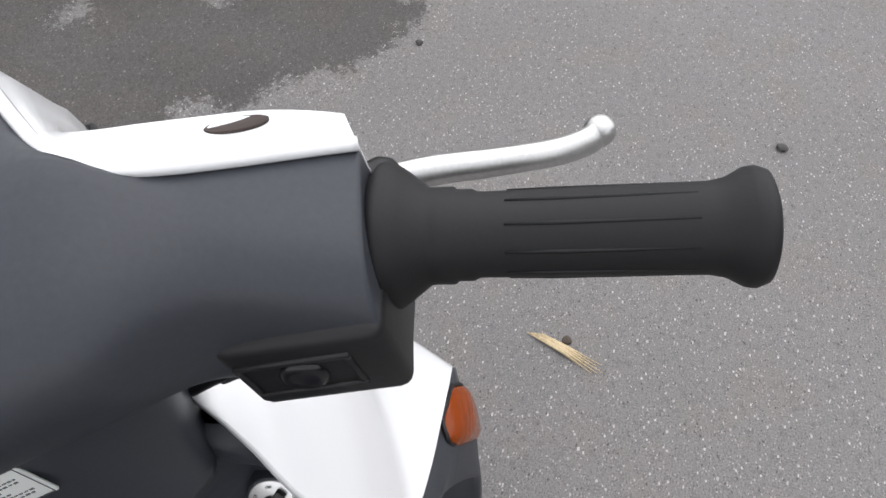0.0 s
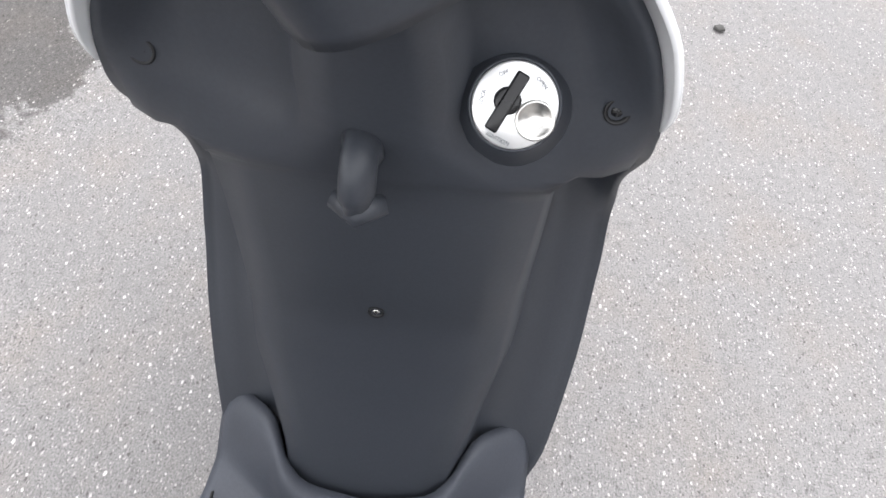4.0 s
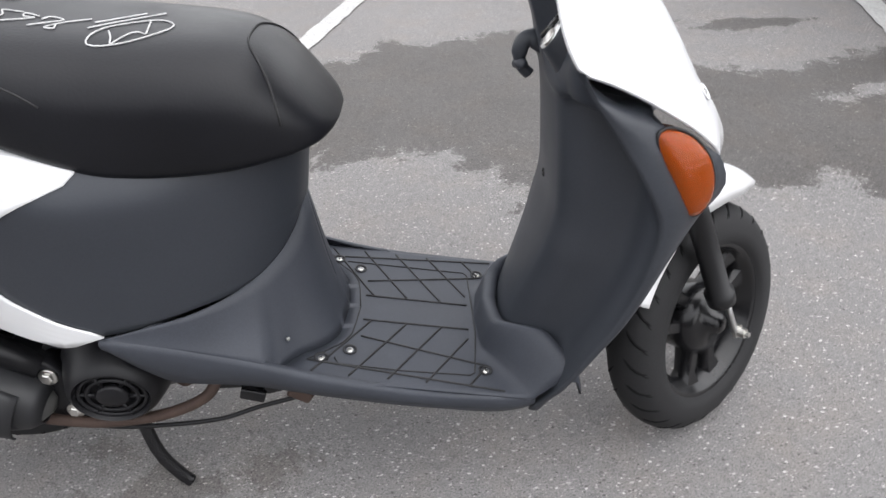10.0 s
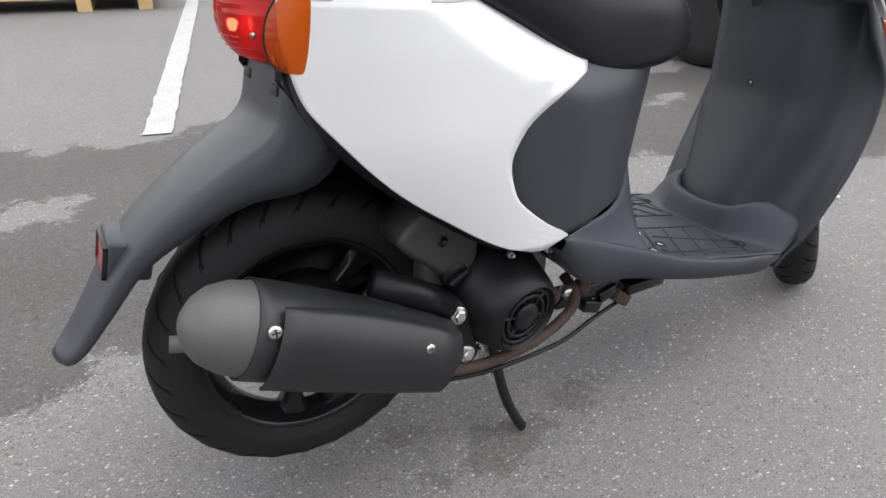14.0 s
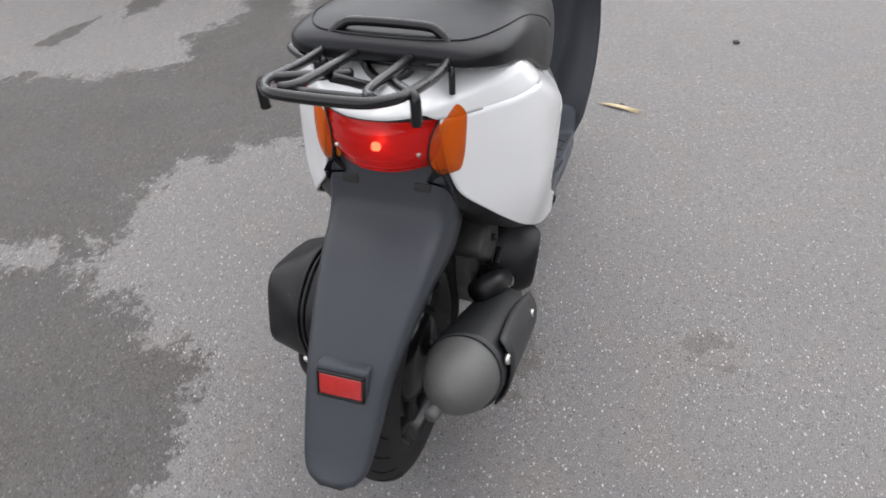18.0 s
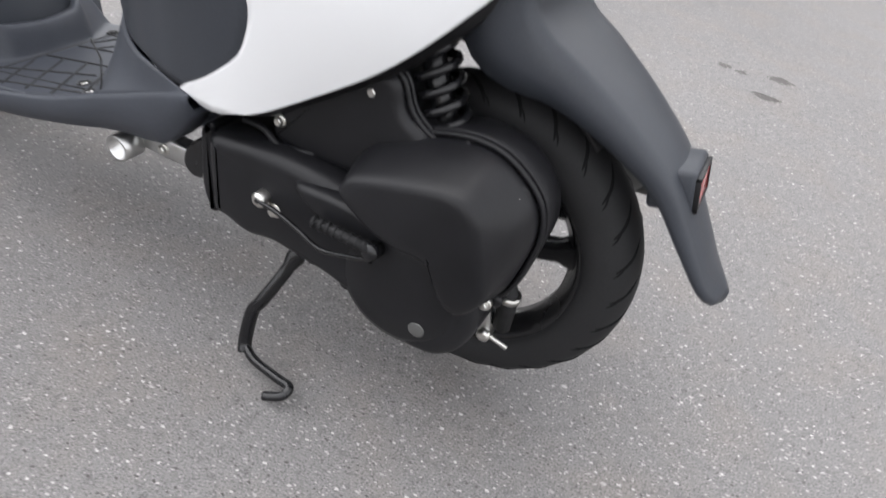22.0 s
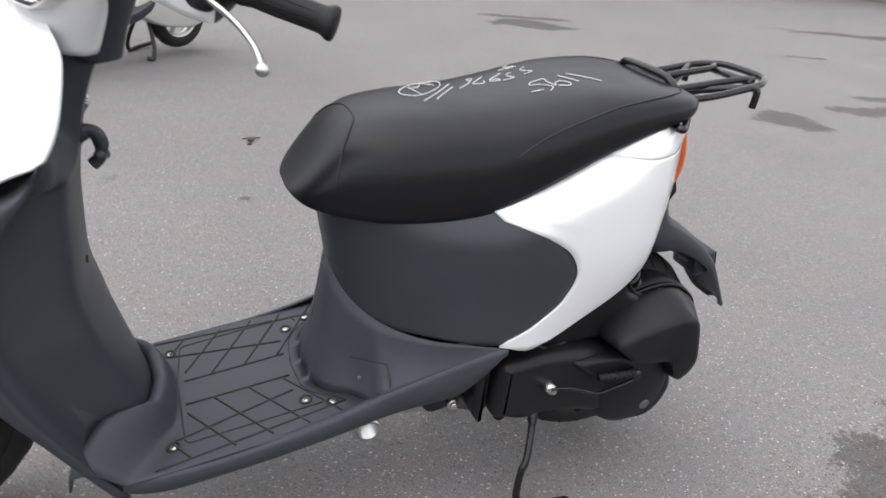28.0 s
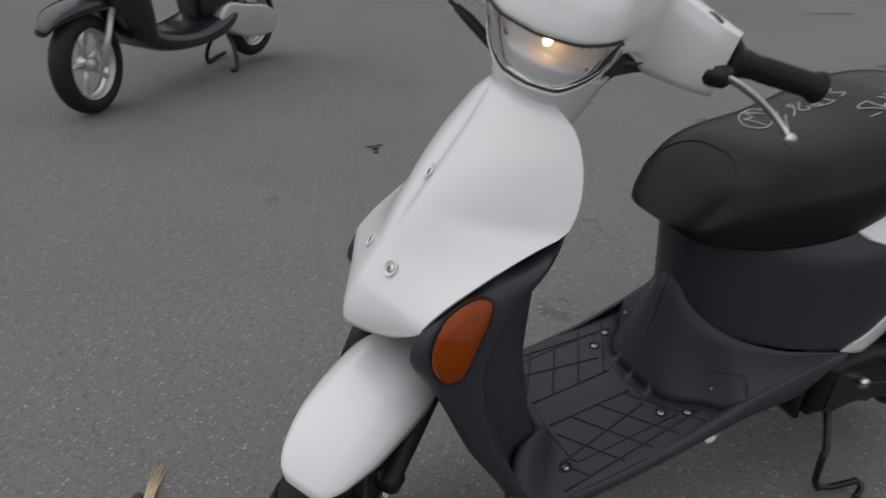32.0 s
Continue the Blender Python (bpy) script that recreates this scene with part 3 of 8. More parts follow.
def tail_point(s, z, side=1, out=0.0):
    i = min(int(s), len(PLAN) - 2)
    p = PLAN[i].lerp(PLAN[i + 1], s - i)
    ahead = max(0.0, min(1.0, (p.x + 0.36) / 0.14))
    rear = max(0.0, min(1.0, (-0.55 - p.x) / 0.25))
    w = 1.0 - 0.9 * max(0, z - 0.50) ** 1.6 - 1.5 * max(0, 0.52 - z) ** 1.8 * (0.3 + 5.0 * max(0.0, min(1.0, (-0.50 - p.x) / 0.2))) - 1.1 * rear * max(0, z - 0.60)
    tuck = max(0.0, (z - lerp_table(SEAT_LINE, p.x) + 0.045) / 0.045)
    out -= 0.022 * min(1.5, tuck) ** 2 * (1 - ahead) * min(1.0, p.y / 0.1)
    back = 0.008 * max(0.0, min(1.0, (p.x + 0.74) / 0.15)) * min(1.0, p.y / 0.12) if side < 0 else 0.0
    return Vector((p.x - back + ahead * 0.2 * (z - 0.5) - rear * 0.06 * max(0, z - 0.62), side * (p.y * w + out), z))


C_CURVE = [(0.345, -0.47), (0.362, -0.457), (0.396, -0.512), (0.434, -0.549), (0.476, -0.560), (0.510, -0.546), (0.546, -0.493), (0.566, -0.435), (0.575, -0.422)]
SEAM = [(-0.458, 0.358), (-0.40, 0.362), (-0.34, 0.3655), (-0.30, 0.370), (-0.262, 0.380), (-0.238, 0.395), (-0.222, 0.418), (-0.2151, 0.447)]
WHITE_FRONT = [(0.352, -0.488), (0.3612, -0.452), (0.3630, -0.451), (0.372, -0.468), (0.396, -0.504), (0.434, -0.542), (0.476, -0.554), (0.510, -0.539), (0.546, -0.483), (0.565, -0.424), (0.570, -0.423),
               (0.602, -0.492), (0.650, -0.578)]
WHITE_REAR = [(0.352, -0.51), (0.362, -0.545), (0.385, -0.585), (0.408, -0.62), (0.458, -0.69), (0.505, -0.735), (0.548, -0.765), (0.575, -0.772), (0.612, -0.777), (0.650, -0.775)]


def side_panel(name, side, label):
    bm = bmesh.new()
    rows = []
    for k in range(34):
        z = 0.352 + (0.650 - 0.352) * k / 33
        s0, s1 = plan_at_x(lerp_table(WHITE_FRONT, z)), plan_at_x(lerp_table(WHITE_REAR, z))
        rows.append([tail_point(s0 + (s1 - s0) * j / 30, z, side, 0.003) for j in range(31)])
    grid(bm, rows)
    return thicken(part(name, bm, WHITE, scooter, label), 0.004)


side_panel("side_panel", 1, "glossy white side panel with a pointed front")
side_panel("side_panel", -1, "glossy white side panel with a pointed front")

# grey box below the seat
bm = bmesh.new()
for side in (1, -1):
    rows = []
    for k in range(26):
        z = 0.362 + (0.60 - 0.362) * k / 25
        x0 = -0.215 if z >= 0.447 else lerp_table([(b, a) for a, b in SEAM], z)
        s0, s1 = (0.0 if z >= 0.447 else plan_at_x(x0)), plan_at_x(lerp_table(C_CURVE, z))
        rows.append([tail_point(s0 + (s1 - s0) * j / 36, z, side) for j in range(37)])
    grid(bm, rows)
bmesh.ops.remove_doubles(bm, verts=bm.verts, dist=1e-4)
thicken(part("under_seat_cover", bm, GREY, scooter, "dark grey plastic cover below the seat"), 0.004)

# white tail top behind the seat: it takes up the side panels' curve and rolls over to the middle
TOP_Z = [(-0.835, 0.673), (-0.80, 0.677), (-0.754, 0.682), (-0.72, 0.690), (-0.68, 0.694), (-0.62, 0.668), (-0.56, 0.655)]
outline = []
for k in range(27):
    s = plan_at_x(-0.585 - 0.172 * k / 26)
    outline.append([tail_point(s, 0.6475 + 0.0185 * q / 4, 1, 0.0034) for q in range(5)])
for k in range(1, 15):
    y = 0.0765 * (1 - k / 14)
    end = outline[26]
    x = -0.817 + 0.042 * (y / 0.0765) ** 2.2
    drop = min(1.0, k / 3)
    outline.append([Vector((x, y, 0.6475 + 0.0185 * q / 4 + drop * 0.0145 * (1 - q / 4))) for q in range(5)])
outline += [[Vector((p.x, -p.y, p.z)) for p in c] for c in reversed(outline[:-1])]
mid = Vector((-0.64, 0, 0))
bm = bmesh.new()
rows = []
for c in outline:
    row, e = list(c), c[-1]
    for q in range(1, 17):
        t = (q / 16) ** 1.6
        m = e.lerp(Vector((mid.x, 0, e.z)), t)
        m.z = e.z + (max(lerp_table(TOP_Z, m.x), e.z) - e.z) * (1 - (1 - t) ** 7) ** 0.6
        row.append(m)
    rows.append(row[::-1])
grid(bm, rows)
bmesh.ops.recalc_face_normals(bm, faces=bm.faces)
if sum(f.normal.z for f in bm.faces) < 0:
    bmesh.ops.reverse_faces(bm, faces=bm.faces)
thicken(part("tail_cover", bm, WHITE, scooter, "white tail cover behind the seat"), 0.004)


# ---- floor panel with its skirt, sills and front riser ----
def deck_z(x):
    return 0.206 - 0.205 * x


FOOT_REAR = [(0.0, -0.196), (0.06, -0.203), (0.09, -0.222), (0.113, -0.252), (0.14, -0.272), (0.155, -0.285)]
FOOT_FRONT = [(0.0, -0.012), (0.06, -0.006), (0.085, 0.010), (0.13, 0.042), (0.155, 0.058)]
RIDGE = [(0.0, 0.008), (0.055, 0.017), (0.075, 0.033), (0.092, 0.066), (0.12, 0.092), (0.145, 0.108), (0.155, 0.108)]
RIDGE_Z = [(0.0, 0.250), (0.055, 0.253), (0.075, 0.262), (0.092, 0.266), (0.12, 0.252), (0.145, 0.238), (0.155, 0.222)]
SILL_LOW = [(-0.467, 0.335), (-0.43, 0.288), (-0.40, 0.262), (-0.32, 0.244), (-0.209, 0.211), (-0.084, 0.181), (0.046, 0.160), (0.065, 0.164)]
SILL_TOP = [(-0.460, 0.358), (-0.40, 0.333), (-0.30, 0.291), (-0.19, 0.248), (-0.06, 0.214), (0.04, 0.196), (0.065, 0.190)]


def sill_y(x):
    return lerp_table([(-0.46, 0.181), (-0.38, 0.170), (-0.28, 0.163), (-0.12, 0.162), (0.0, 0.160), (0.065, 0.150)], x)


bm = bmesh.new()
ys = [j / 20 * 0.155 for j in range(-20, 21)]
rows = []
for k in range(13):
    t = k / 12
    row = []
    for y in ys:
        xa, xb = lerp_table(FOOT_REAR, abs(y)), lerp_table(FOOT_FRONT, abs(y))
        x = xa + (xb - xa) * t
        row.append(Vector((x, y, deck_z(x))))
    rows.append(row)
for k in range(1, 9):  # front riser, concave then rounded over at the ridge
    t = k / 8
    row = []
    for y in ys:
        xa, xb = lerp_table(FOOT_FRONT, abs(y)), lerp_table(RIDGE, abs(y))
        zb = lerp_table(RIDGE_Z, abs(y))
        x = xa + (xb - xa) * (t * 0.9 + 0.1 * t * t)
        row.append(Vector((x, y, deck_z(xa) + (zb - deck_z(xa)) * (math.sin(t * math.pi / 2) ** 1.5))))
    rows.append(row)
rows.append([p + Vector((0.012, 0, -0.002)) for p in rows[-1]])
rows.append([p + Vector((0.006, 0, -0.022)) for p in rows[-1]])
grid(bm, rows)
for side in (1, -1):
    # skirt from the seam below the seat out to the deck and the sill
    n = 40
    seam_s = [plan_at_x(-0.458) * i / n for i in range(n + 1)]
    top, foot = [], []
    for i, s in enumerate(seam_s):
        p = tail_point(s, 0.5)
        z = lerp_table(SEAM, max(-0.458, min(-0.2151, p.x))) if p.x < -0.2155 else 0.447
        top.append(tail_point(s, z, side, 0.001))
        u = i / n
        if u < 0.42:
            y = 0.155 * u / 0.42
            x = lerp_table(FOOT_REAR, y)
            foot.append(Vector((x, side * y, deck_z(x))))
        else:
            x = -0.285 + (-0.460 + 0.285) * ((u - 0.42) / 0.58)
            foot.append(Vector((x, side * (sill_y(x) - 0.004), lerp_table(SILL_TOP, x) - 0.001)))
    rows = []
    for k in range(9):
        t = k / 8
        rows.append([a.lerp(b, t) + Vector((0, 0, -(b - a).length * 0.16 * math.sin(math.pi * t) * (1 - 0.4 * t))) for a, b in zip(top, foot)])
    grid(bm, rows)
    # sill
    rows = []
    for dy, f in ((-0.012, -0.03), (-0.004, -0.008), (0.0, 0.10), (-0.002, 0.5), (-0.010, 0.93), (-0.018, 1.0), (-0.05, 1.0)):
        row = []
        for i in range(41):
            x = 0.065 + (-0.467 - 0.065) * i / 40
            zt, zl = lerp_table(SILL_TOP, x), lerp_table(SILL_LOW, x)
            row.append(Vector((x, side * (sill_y(x) + dy), zt + (zl - zt) * f)))
        rows.append(row)
    grid(bm, rows)
# underside
rows = []
for i in range(21):
    x = 0.065 + (-0.44 - 0.065) * i / 20
    rows.append([Vector((x, y, lerp_table(SILL_LOW, x) + 0.002)) for y in (-0.13, 0, 0.13)])
grid(bm, rows)
bmesh.ops.remove_doubles(bm, verts=bm.verts, dist=0.0008)
floor_panel = part("floor_panel", bm, GREY_WORN, scooter, "scuffed dark grey plastic foot deck")
thicken(floor_panel, 0.003)

# ---- leg shield: outer sides, rim and inner knee panel in one shell ----
XE = [(0.160, 0.060), (0.185, 0.075), (0.287, 0.131), (0.34, 0.158), (0.41, 0.185), (0.47, 0.195), (0.51, 0.181), (0.57, 0.145), (0.644, 0.101), (0.7, 0.086), (0.735, 0.088), (0.76, 0.096)]
WE = [(0.160, 0.146), (0.185, 0.150), (0.287, 0.163), (0.34, 0.166), (0.41, 0.164), (0.47, 0.158), (0.56, 0.148), (0.60, 0.152), (0.644, 0.143), (0.70, 0.122), (0.735, 0.094), (0.76, 0.064)]
XF = [(0.160, 0.084), (0.185, 0.098), (0.27, 0.148), (0.337, 0.191), (0.42, 0.231), (0.456, 0.249), (0.5, 0.275), (0.534, 0.262), (0.56, 0.222), (0.59, 0.168), (0.62, 0.120), (0.644, 0.104), (0.735, 0.095), (0.76, 0.10)]
YF = [(0.160, 0.130), (0.185, 0.135), (0.337, 0.140), (0.456, 0.130), (0.52, 0.125), (0.56, 0.130), (0.59, 0.133), (0.644, 0.129), (0.70, 0.110), (0.735, 0.084), (0.76, 0.056)]
XC = [(0.160, 0.010), (0.185, 0.015), (0.255, 0.030), (0.31, 0.050), (0.38, 0.074), (0.454, 0.089), (0.54, 0.087), (0.61, 0.080), (0.66, 0.070), (0.70, 0.058), (0.735, 0.046), (0.76, 0.05)]
XP = [(0.160, 0.070), (0.185, 0.083), (0.25, 0.108), (0.35, 0.150), (0.45, 0.180), (0.55, 0.184), (0.588, 0.180), (0.597, 0.160), (0.604, 0.108), (0.610, 0.096), (0.635, 0.092), (0.66, 0.099), (0.70, 0.103), (0.735, 0.086), (0.76, 0.082)]


def shield_ring(z):
    xe, we, xf, yf, xc, xp = (lerp_table(t, z) for t in (XE, WE, XF, YF, XC, XP))
    up = max(0.0, min(1.0, (z - 0.60) / 0.04))
    f = min(1.0, (we - 0.030) / 0.102)
    flat = max(0.0, min(1.0, (z - 0.27) / 0.12))  # the knee panel widens above the deck
    ys = [(low + (lo - low) * flat) * (1 - up) + hi * up for low, lo, hi in ((0.022, 0.035, 0.016), (0.047, 0.070, 0.034), (0.072, 0.095, 0.044), (0.084, 0.106, 0.084), (0.094, 0.113, 0.094))]
    xs = [(low + (lo - low) * flat) * (1 - up) + hi * up for low, lo, hi in ((0.012, 0.015, 0.01), (0.06, 0.05, 0.06), (0.17, 0.13, 0.90), (0.52, 0.48, 0.92), (0.90, 0.90, 0.95))]
    half = [(xc, 0.0)] + [(xc + (xp - xc) * u, y * f) for u, y in zip(xs, ys)] + [
            (xp, we - 0.030), (xp * 0.5 + xe * 0.5 - 0.002, we - 0.014), (xe - 0.002, we - 0.007), (xe - 0.003, we - 0.002), (xe + 0.003, we),
            (xe + (xf - xe) * 0.4, we + (yf - we) * 0.12 + 0.002), (xe + (xf - xe) * 0.8, we + (yf - we) * 0.6), (xf, yf), (max(xf - 0.004, xp + 0.004), yf - 0.012), (max(xf - 0.03, xp + 0.006), yf - 0.03), (max(xf - 0.08, xc + 0.03, xp + 0.006 if z > 0.6 else 0.0), yf * 0.5)]
    left = [Vector((x, y, z)) for x, y in half]
    wide = 0.014 * lerp_table([(0.17, 0.0), (0.23, 1.0), (0.48, 1.0), (0.60, 0.0)], z)  # the rim of the right side stands further out
    out = [0.0] * 4 + [0.2, 0.3, 0.6, 0.9, 1.0, 1.0, 1.0, 0.45] + [0.0] * 8
    right = [Vector((x, -y - wide * o, z)) for (x, y), o in reversed(list(zip(half, out))[1:])]
    return left + right


bm = bmesh.new()
loft(bm, [shield_ring(z) for z in sorted([0.160 + (0.760 - 0.160) * k / 48 for k in range(49)] + [0.588, 0.592, 0.5955, 0.6, 0.6045, 0.608])])
leg_shield = part("leg_shield", bm, GREY, scooter, "dark grey plastic leg shield with storage pockets")

# ---- white front cowl ----
XN = [(0.47, 0.312), (0.483, 0.320), (0.499, 0.318), (0.539, 0.299), (0.581, 0.270), (0.604, 0.257), (0.640, 0.236), (0.674, 0.213), (0.696, 0.197), (0.744, 0.162), (0.774, 0.142), (0.785, 0.130)]
XR = [(0.49, 0.268), (0.534, 0.263), (0.56, 0.241), (0.595, 0.193), (0.628, 0.138), (0.646, 0.099), (0.7, 0.079), (0.74, 0.075), (0.785, 0.098)]
WR = [(0.47, 0.08), (0.50, 0.105), (0.534, 0.124), (0.56, 0.129), (0.595, 0.136), (0.628, 0.143), (0.646, 0.145), (0.70, 0.131), (0.74, 0.104), (0.765, 0.074), (0.785, 0.03)]


def cowl_row(z, side):
    xn, xr, wr = lerp_table(XN, z), lerp_table(XR, z), lerp_table(WR, z)
    row = []
    fall = lerp_table([(0.48, 1.12), (0.55, 1.2), (0.60, 1.5), (0.65, 1.95), (0.70, 2.3), (0.74, 2.4), (0.785, 2.3)], z)
    for j in range(19):
        q = math.sin(j / 18 * math.pi / 2) ** 1.2
        soft = 0.05 * max(0.0, 1 - q / 0.2) ** 2  # the ridge is rounded over
        row.append(Vector((xr + (xn - xr) * (1 - q ** fall - soft), side * wr * q, z)))
    return row


bm = bmesh.new()
for side in (1, -1):
    rows = []
    for k in range(37):
        t = k / 36
        z0 = 0.480
        rows.append(cowl_row(z0 + (0.782 - z0) * t, side))
    for r in rows[:6]:  # the lower edge sweeps up towards the sides
        for j, p in enumerate(r):
            p.z += 0.028 * (j / 18) ** 1.5 * (1 - rows.index(r) / 6)
    grid(bm, rows)
bmesh.ops.remove_doubles(bm, verts=bm.verts, dist=0.0006)
cowl_tree = BVHTree.FromBMesh(bm)
front_cowl = thicken(part("front_cowl", bm, WHITE, scooter, "glossy white front cowl"), 0.004)

# ---- seat ----
SEAT_W = [(-0.754, 0.084), (-0.750, 0.104), (-0.740, 0.119), (-0.72, 0.133), (-0.68, 0.142), (-0.60, 0.149), (-0.50, 0.151), (-0.38, 0.143), (-0.28, 0.128), (-0.215, 0.104), (-0.185, 0.082), (-0.170, 0.056), (-0.163, 0.026)]
SEAT_T = [(-0.754, 0.716), (-0.748, 0.723), (-0.73, 0.728), (-0.683, 0.731), (-0.60, 0.727), (-0.55, 0.718), (-0.50, 0.706), (-0.44, 0.694), (-0.38, 0.685), (-0.32, 0.678), (-0.27, 0.669), (-0.24, 0.656), (-0.215, 0.634), (-0.19, 0.602), (-0.173, 0.578), (-0.163, 0.562)]
SEAT_B = [(-0.754, 0.704), (-0.70, 0.683), (-0.66, 0.669), (-0.60, 0.643), (-0.52, 0.598), (-0.44, 0.552), (-0.40, 0.534), (-0.29, 0.531), (-0.22, 0.538), (-0.185, 0.548), (-0.170, 0.556), (-0.163, 0.562)]


def seat_power(x):
    """How round the seat's section is: full at the nose, flat-topped with hard shoulders at the tail."""
    return lerp_table([(-0.75, 0.50), (-0.62, 0.52), (-0.45, 0.58), (-0.30, 0.62), (-0.16, 0.75)], x), lerp_table([(-0.75, 0.55), (-0.62, 0.60), (-0.45, 0.66), (-0.30, 0.72), (-0.16, 0.95)], x)


def seat_ring(x, grow=0.0):
    w, zt, zb = lerp_table(SEAT_W, x) + grow, lerp_table(SEAT_T, x) + grow, lerp_table(SEAT_B, x)
    zm = zb + (zt - zb) * 0.38
    ring = []
    py, pz = seat_power(x)
    for k in range(56):
        a = 2 * math.pi * k / 56
        ca, sa = math.cos(a), math.sin(a)
        y = w * math.copysign(abs(ca) ** py, ca)
        z = zm + ((zt - zm) * abs(sa) ** pz if sa > 0 else -(zm - zb) * abs(sa) ** 0.42)
        ring.append(Vector((x, y, z)))
    return ring


bm = bmesh.new()
n = 64
loft(bm, [seat_ring(-0.163 - (0.754 - 0.163) * (0.5 - 0.5 * math.cos(math.pi * k / n))) for k in range(n + 1)])
seat = part("seat", bm, SEAT, scooter, "long black vinyl seat with chalk marks")


# ---- wheels, engine, stand and exhaust ----
def inset(outline, d):
    """A closed outline in the x-z plane moved inwards by d."""
    n, out = len(outline), []
    area = sum(a[0] * b[1] - b[0] * a[1] for a, b in zip(outline, outline[1:] + outline[:1]))
    sgn = 1 if area > 0 else -1
    for i in range(n):
        (ax, az), (bx, bz) = outline[i - 1], outline[(i + 1) % n]
        tx, tz = bx - ax, bz - az
        k = math.hypot(tx, tz) or 1
        out.append((outline[i][0] - sgn * tz / k * d, outline[i][1] + sgn * tx / k * d))
    return out


def slab(bm, outline, y0, y1, r=0.012, smooth=6, shrink=False):
    """A rounded plate: a closed x-z outline pushed out along y, its outer edge rounded."""
    pts = [(p.x, p.z) for p in spline([(x, 0, z) for x, z in outline], smooth, closed=True)]
    sg = 1 if y1 > y0 else -1
    mx, mz = sum(p[0] for p in pts) / len(pts), sum(p[1] for p in pts) / len(pts)
    mean = sum(math.hypot(x - mx, z - mz) for x, z in pts) / len(pts)

    def inner(d):
        return [(mx + (x - mx) * (1 - d / mean), mz + (z - mz) * (1 - d / mean)) for x, z in pts] if shrink else inset(pts, d)

    rings = [[Vector((x, y0, z)) for x, z in pts]]
    for k in range(6):
        a = k / 5 * math.pi / 2
        rings.append([Vector((x, y1 - sg * r * (1 - math.sin(a)), z)) for x, z in inner(r * (1 - math.cos(a)))])
    loft(bm, rings)


def wheel(name, centre, local, rear, label):
    """A ten-inch scooter wheel: tyre with slanted tread grooves, stepped rim, spokes and hub; its axle runs along y."""
    c = Vector(centre)
    R, W = (0.203 if rear else 0.184), 0.040
    prof = []
    for k in range(25):
        a = math.pi * (k / 24) - math.pi / 2
        prof.append((math.sin(a) * W, R - 0.056 + 0.056 * abs(math.cos(a)) ** 0.62))
    prof = [(-W * 0.62, R - 0.066)] + prof + [(W * 0.62, R - 0.066)]
    bm = bmesh.new()
    turned(bm, prof + [prof[0]], c, c + Vector((0, 1, 0)), 72, caps=False)
    w = part(name, bm, TYRE, scooter, label, local=local)
    bm = bmesh.new()
    for k in range(27):  # slanted tread cuts on both shoulders, their shade as dark strips, with a short cut between
        for side in (1, -1):
            for lead, lo, hi, wide in ((0.0, 0.10, 1.12, 1.0), (0.5, 0.72, 1.18, 0.6)):
                a0 = 2 * math.pi * (k + lead + (0.5 if side > 0 else 0)) / 27
                pts = []
                for q in range(8):
                    t = q / 7
                    a = a0 + (0.20 * t + 0.03 * math.sin(3.1 * t)) * wide
                    ph = side * (lo + (hi - lo) * t) * 0.92
                    rr = R - 0.056 + 0.056 * abs(math.cos(ph)) ** 0.62 - 0.0022
                    pts.append(c + Vector((rr * math.cos(a), math.sin(ph) * W * 1.004, rr * math.sin(a))))
                tube(bm, pts, [wide * r for r in (0.0012, 0.0024, 0.0031, 0.0033, 0.0031, 0.0027, 0.0021, 0.0012)], 5)
    tagged(part("tread_groove", bm, TYRE_GROOVE, w, "dark slanted strips standing for tread grooves"), kind="stuff")
    r1 = R - 0.060
    bm = bmesh.new()
    y = 0.030
    turned(bm, [(-y, r1 + 0.002), (-y - 0.003, r1 - 0.002), (-y + 0.003, r1 - 0.008), (-y + 0.010, r1 - 0.012), (-0.008, r1 - 0.022), (0.008, r1 - 0.022), (y - 0.010, r1 - 0.012),
                (y - 0.003, r1 - 0.008), (y + 0.003, r1 - 0.002), (y, r1 + 0.002), (0.0, r1 - 0.012), (-y, r1 + 0.002)], c, c + Vector((0, 1, 0)), 64, caps=False)
    rim = part("rim", bm, BLACK_METAL, w, "glossy black rim")
    n = 3
    for k in range(n):  # each spoke is a flat pair of bars that meets the rim wide, with a gap between them
        bm = bmesh.new()
        for sgn in (-1, 1):
            a0, a1 = 2 * math.pi * k / n + 0.55 + sgn * 0.42, 2 * math.pi * k / n + 0.55 + sgn * 0.27
            p0 = c + Vector((0.040 * math.cos(a0), 0, 0.040 * math.sin(a0)))
            p1 = c + Vector(((r1 - 0.014) * math.cos(a1), 0, (r1 - 0.014) * math.sin(a1)))
            d = (p1 - p0).normalized()
            sd = Vector((-d.z, 0, d.x))
            rings = []
            for u, wd, th in ((0.0, 0.015, 0.020), (0.3, 0.012, 0.016), (0.75, 0.013, 0.014), (1.0, 0.024, 0.018)):
                q = p0.lerp(p1, u)
                rings.append([q + sd * x + Vector((0, y, 0)) for x, y in ((-wd, -th * 0.6), (-wd * 0.6, -th), (wd * 0.6, -th), (wd, -th * 0.6), (wd, th * 0.6), (wd * 0.6, th), (-wd * 0.6, th), (-wd, th * 0.6))])
            loft(bm, rings)
        part("spoke", bm, BLACK_METAL, w, sharp=40)
    bm = bmesh.new()
    hr = 0.078 if rear else 0.056
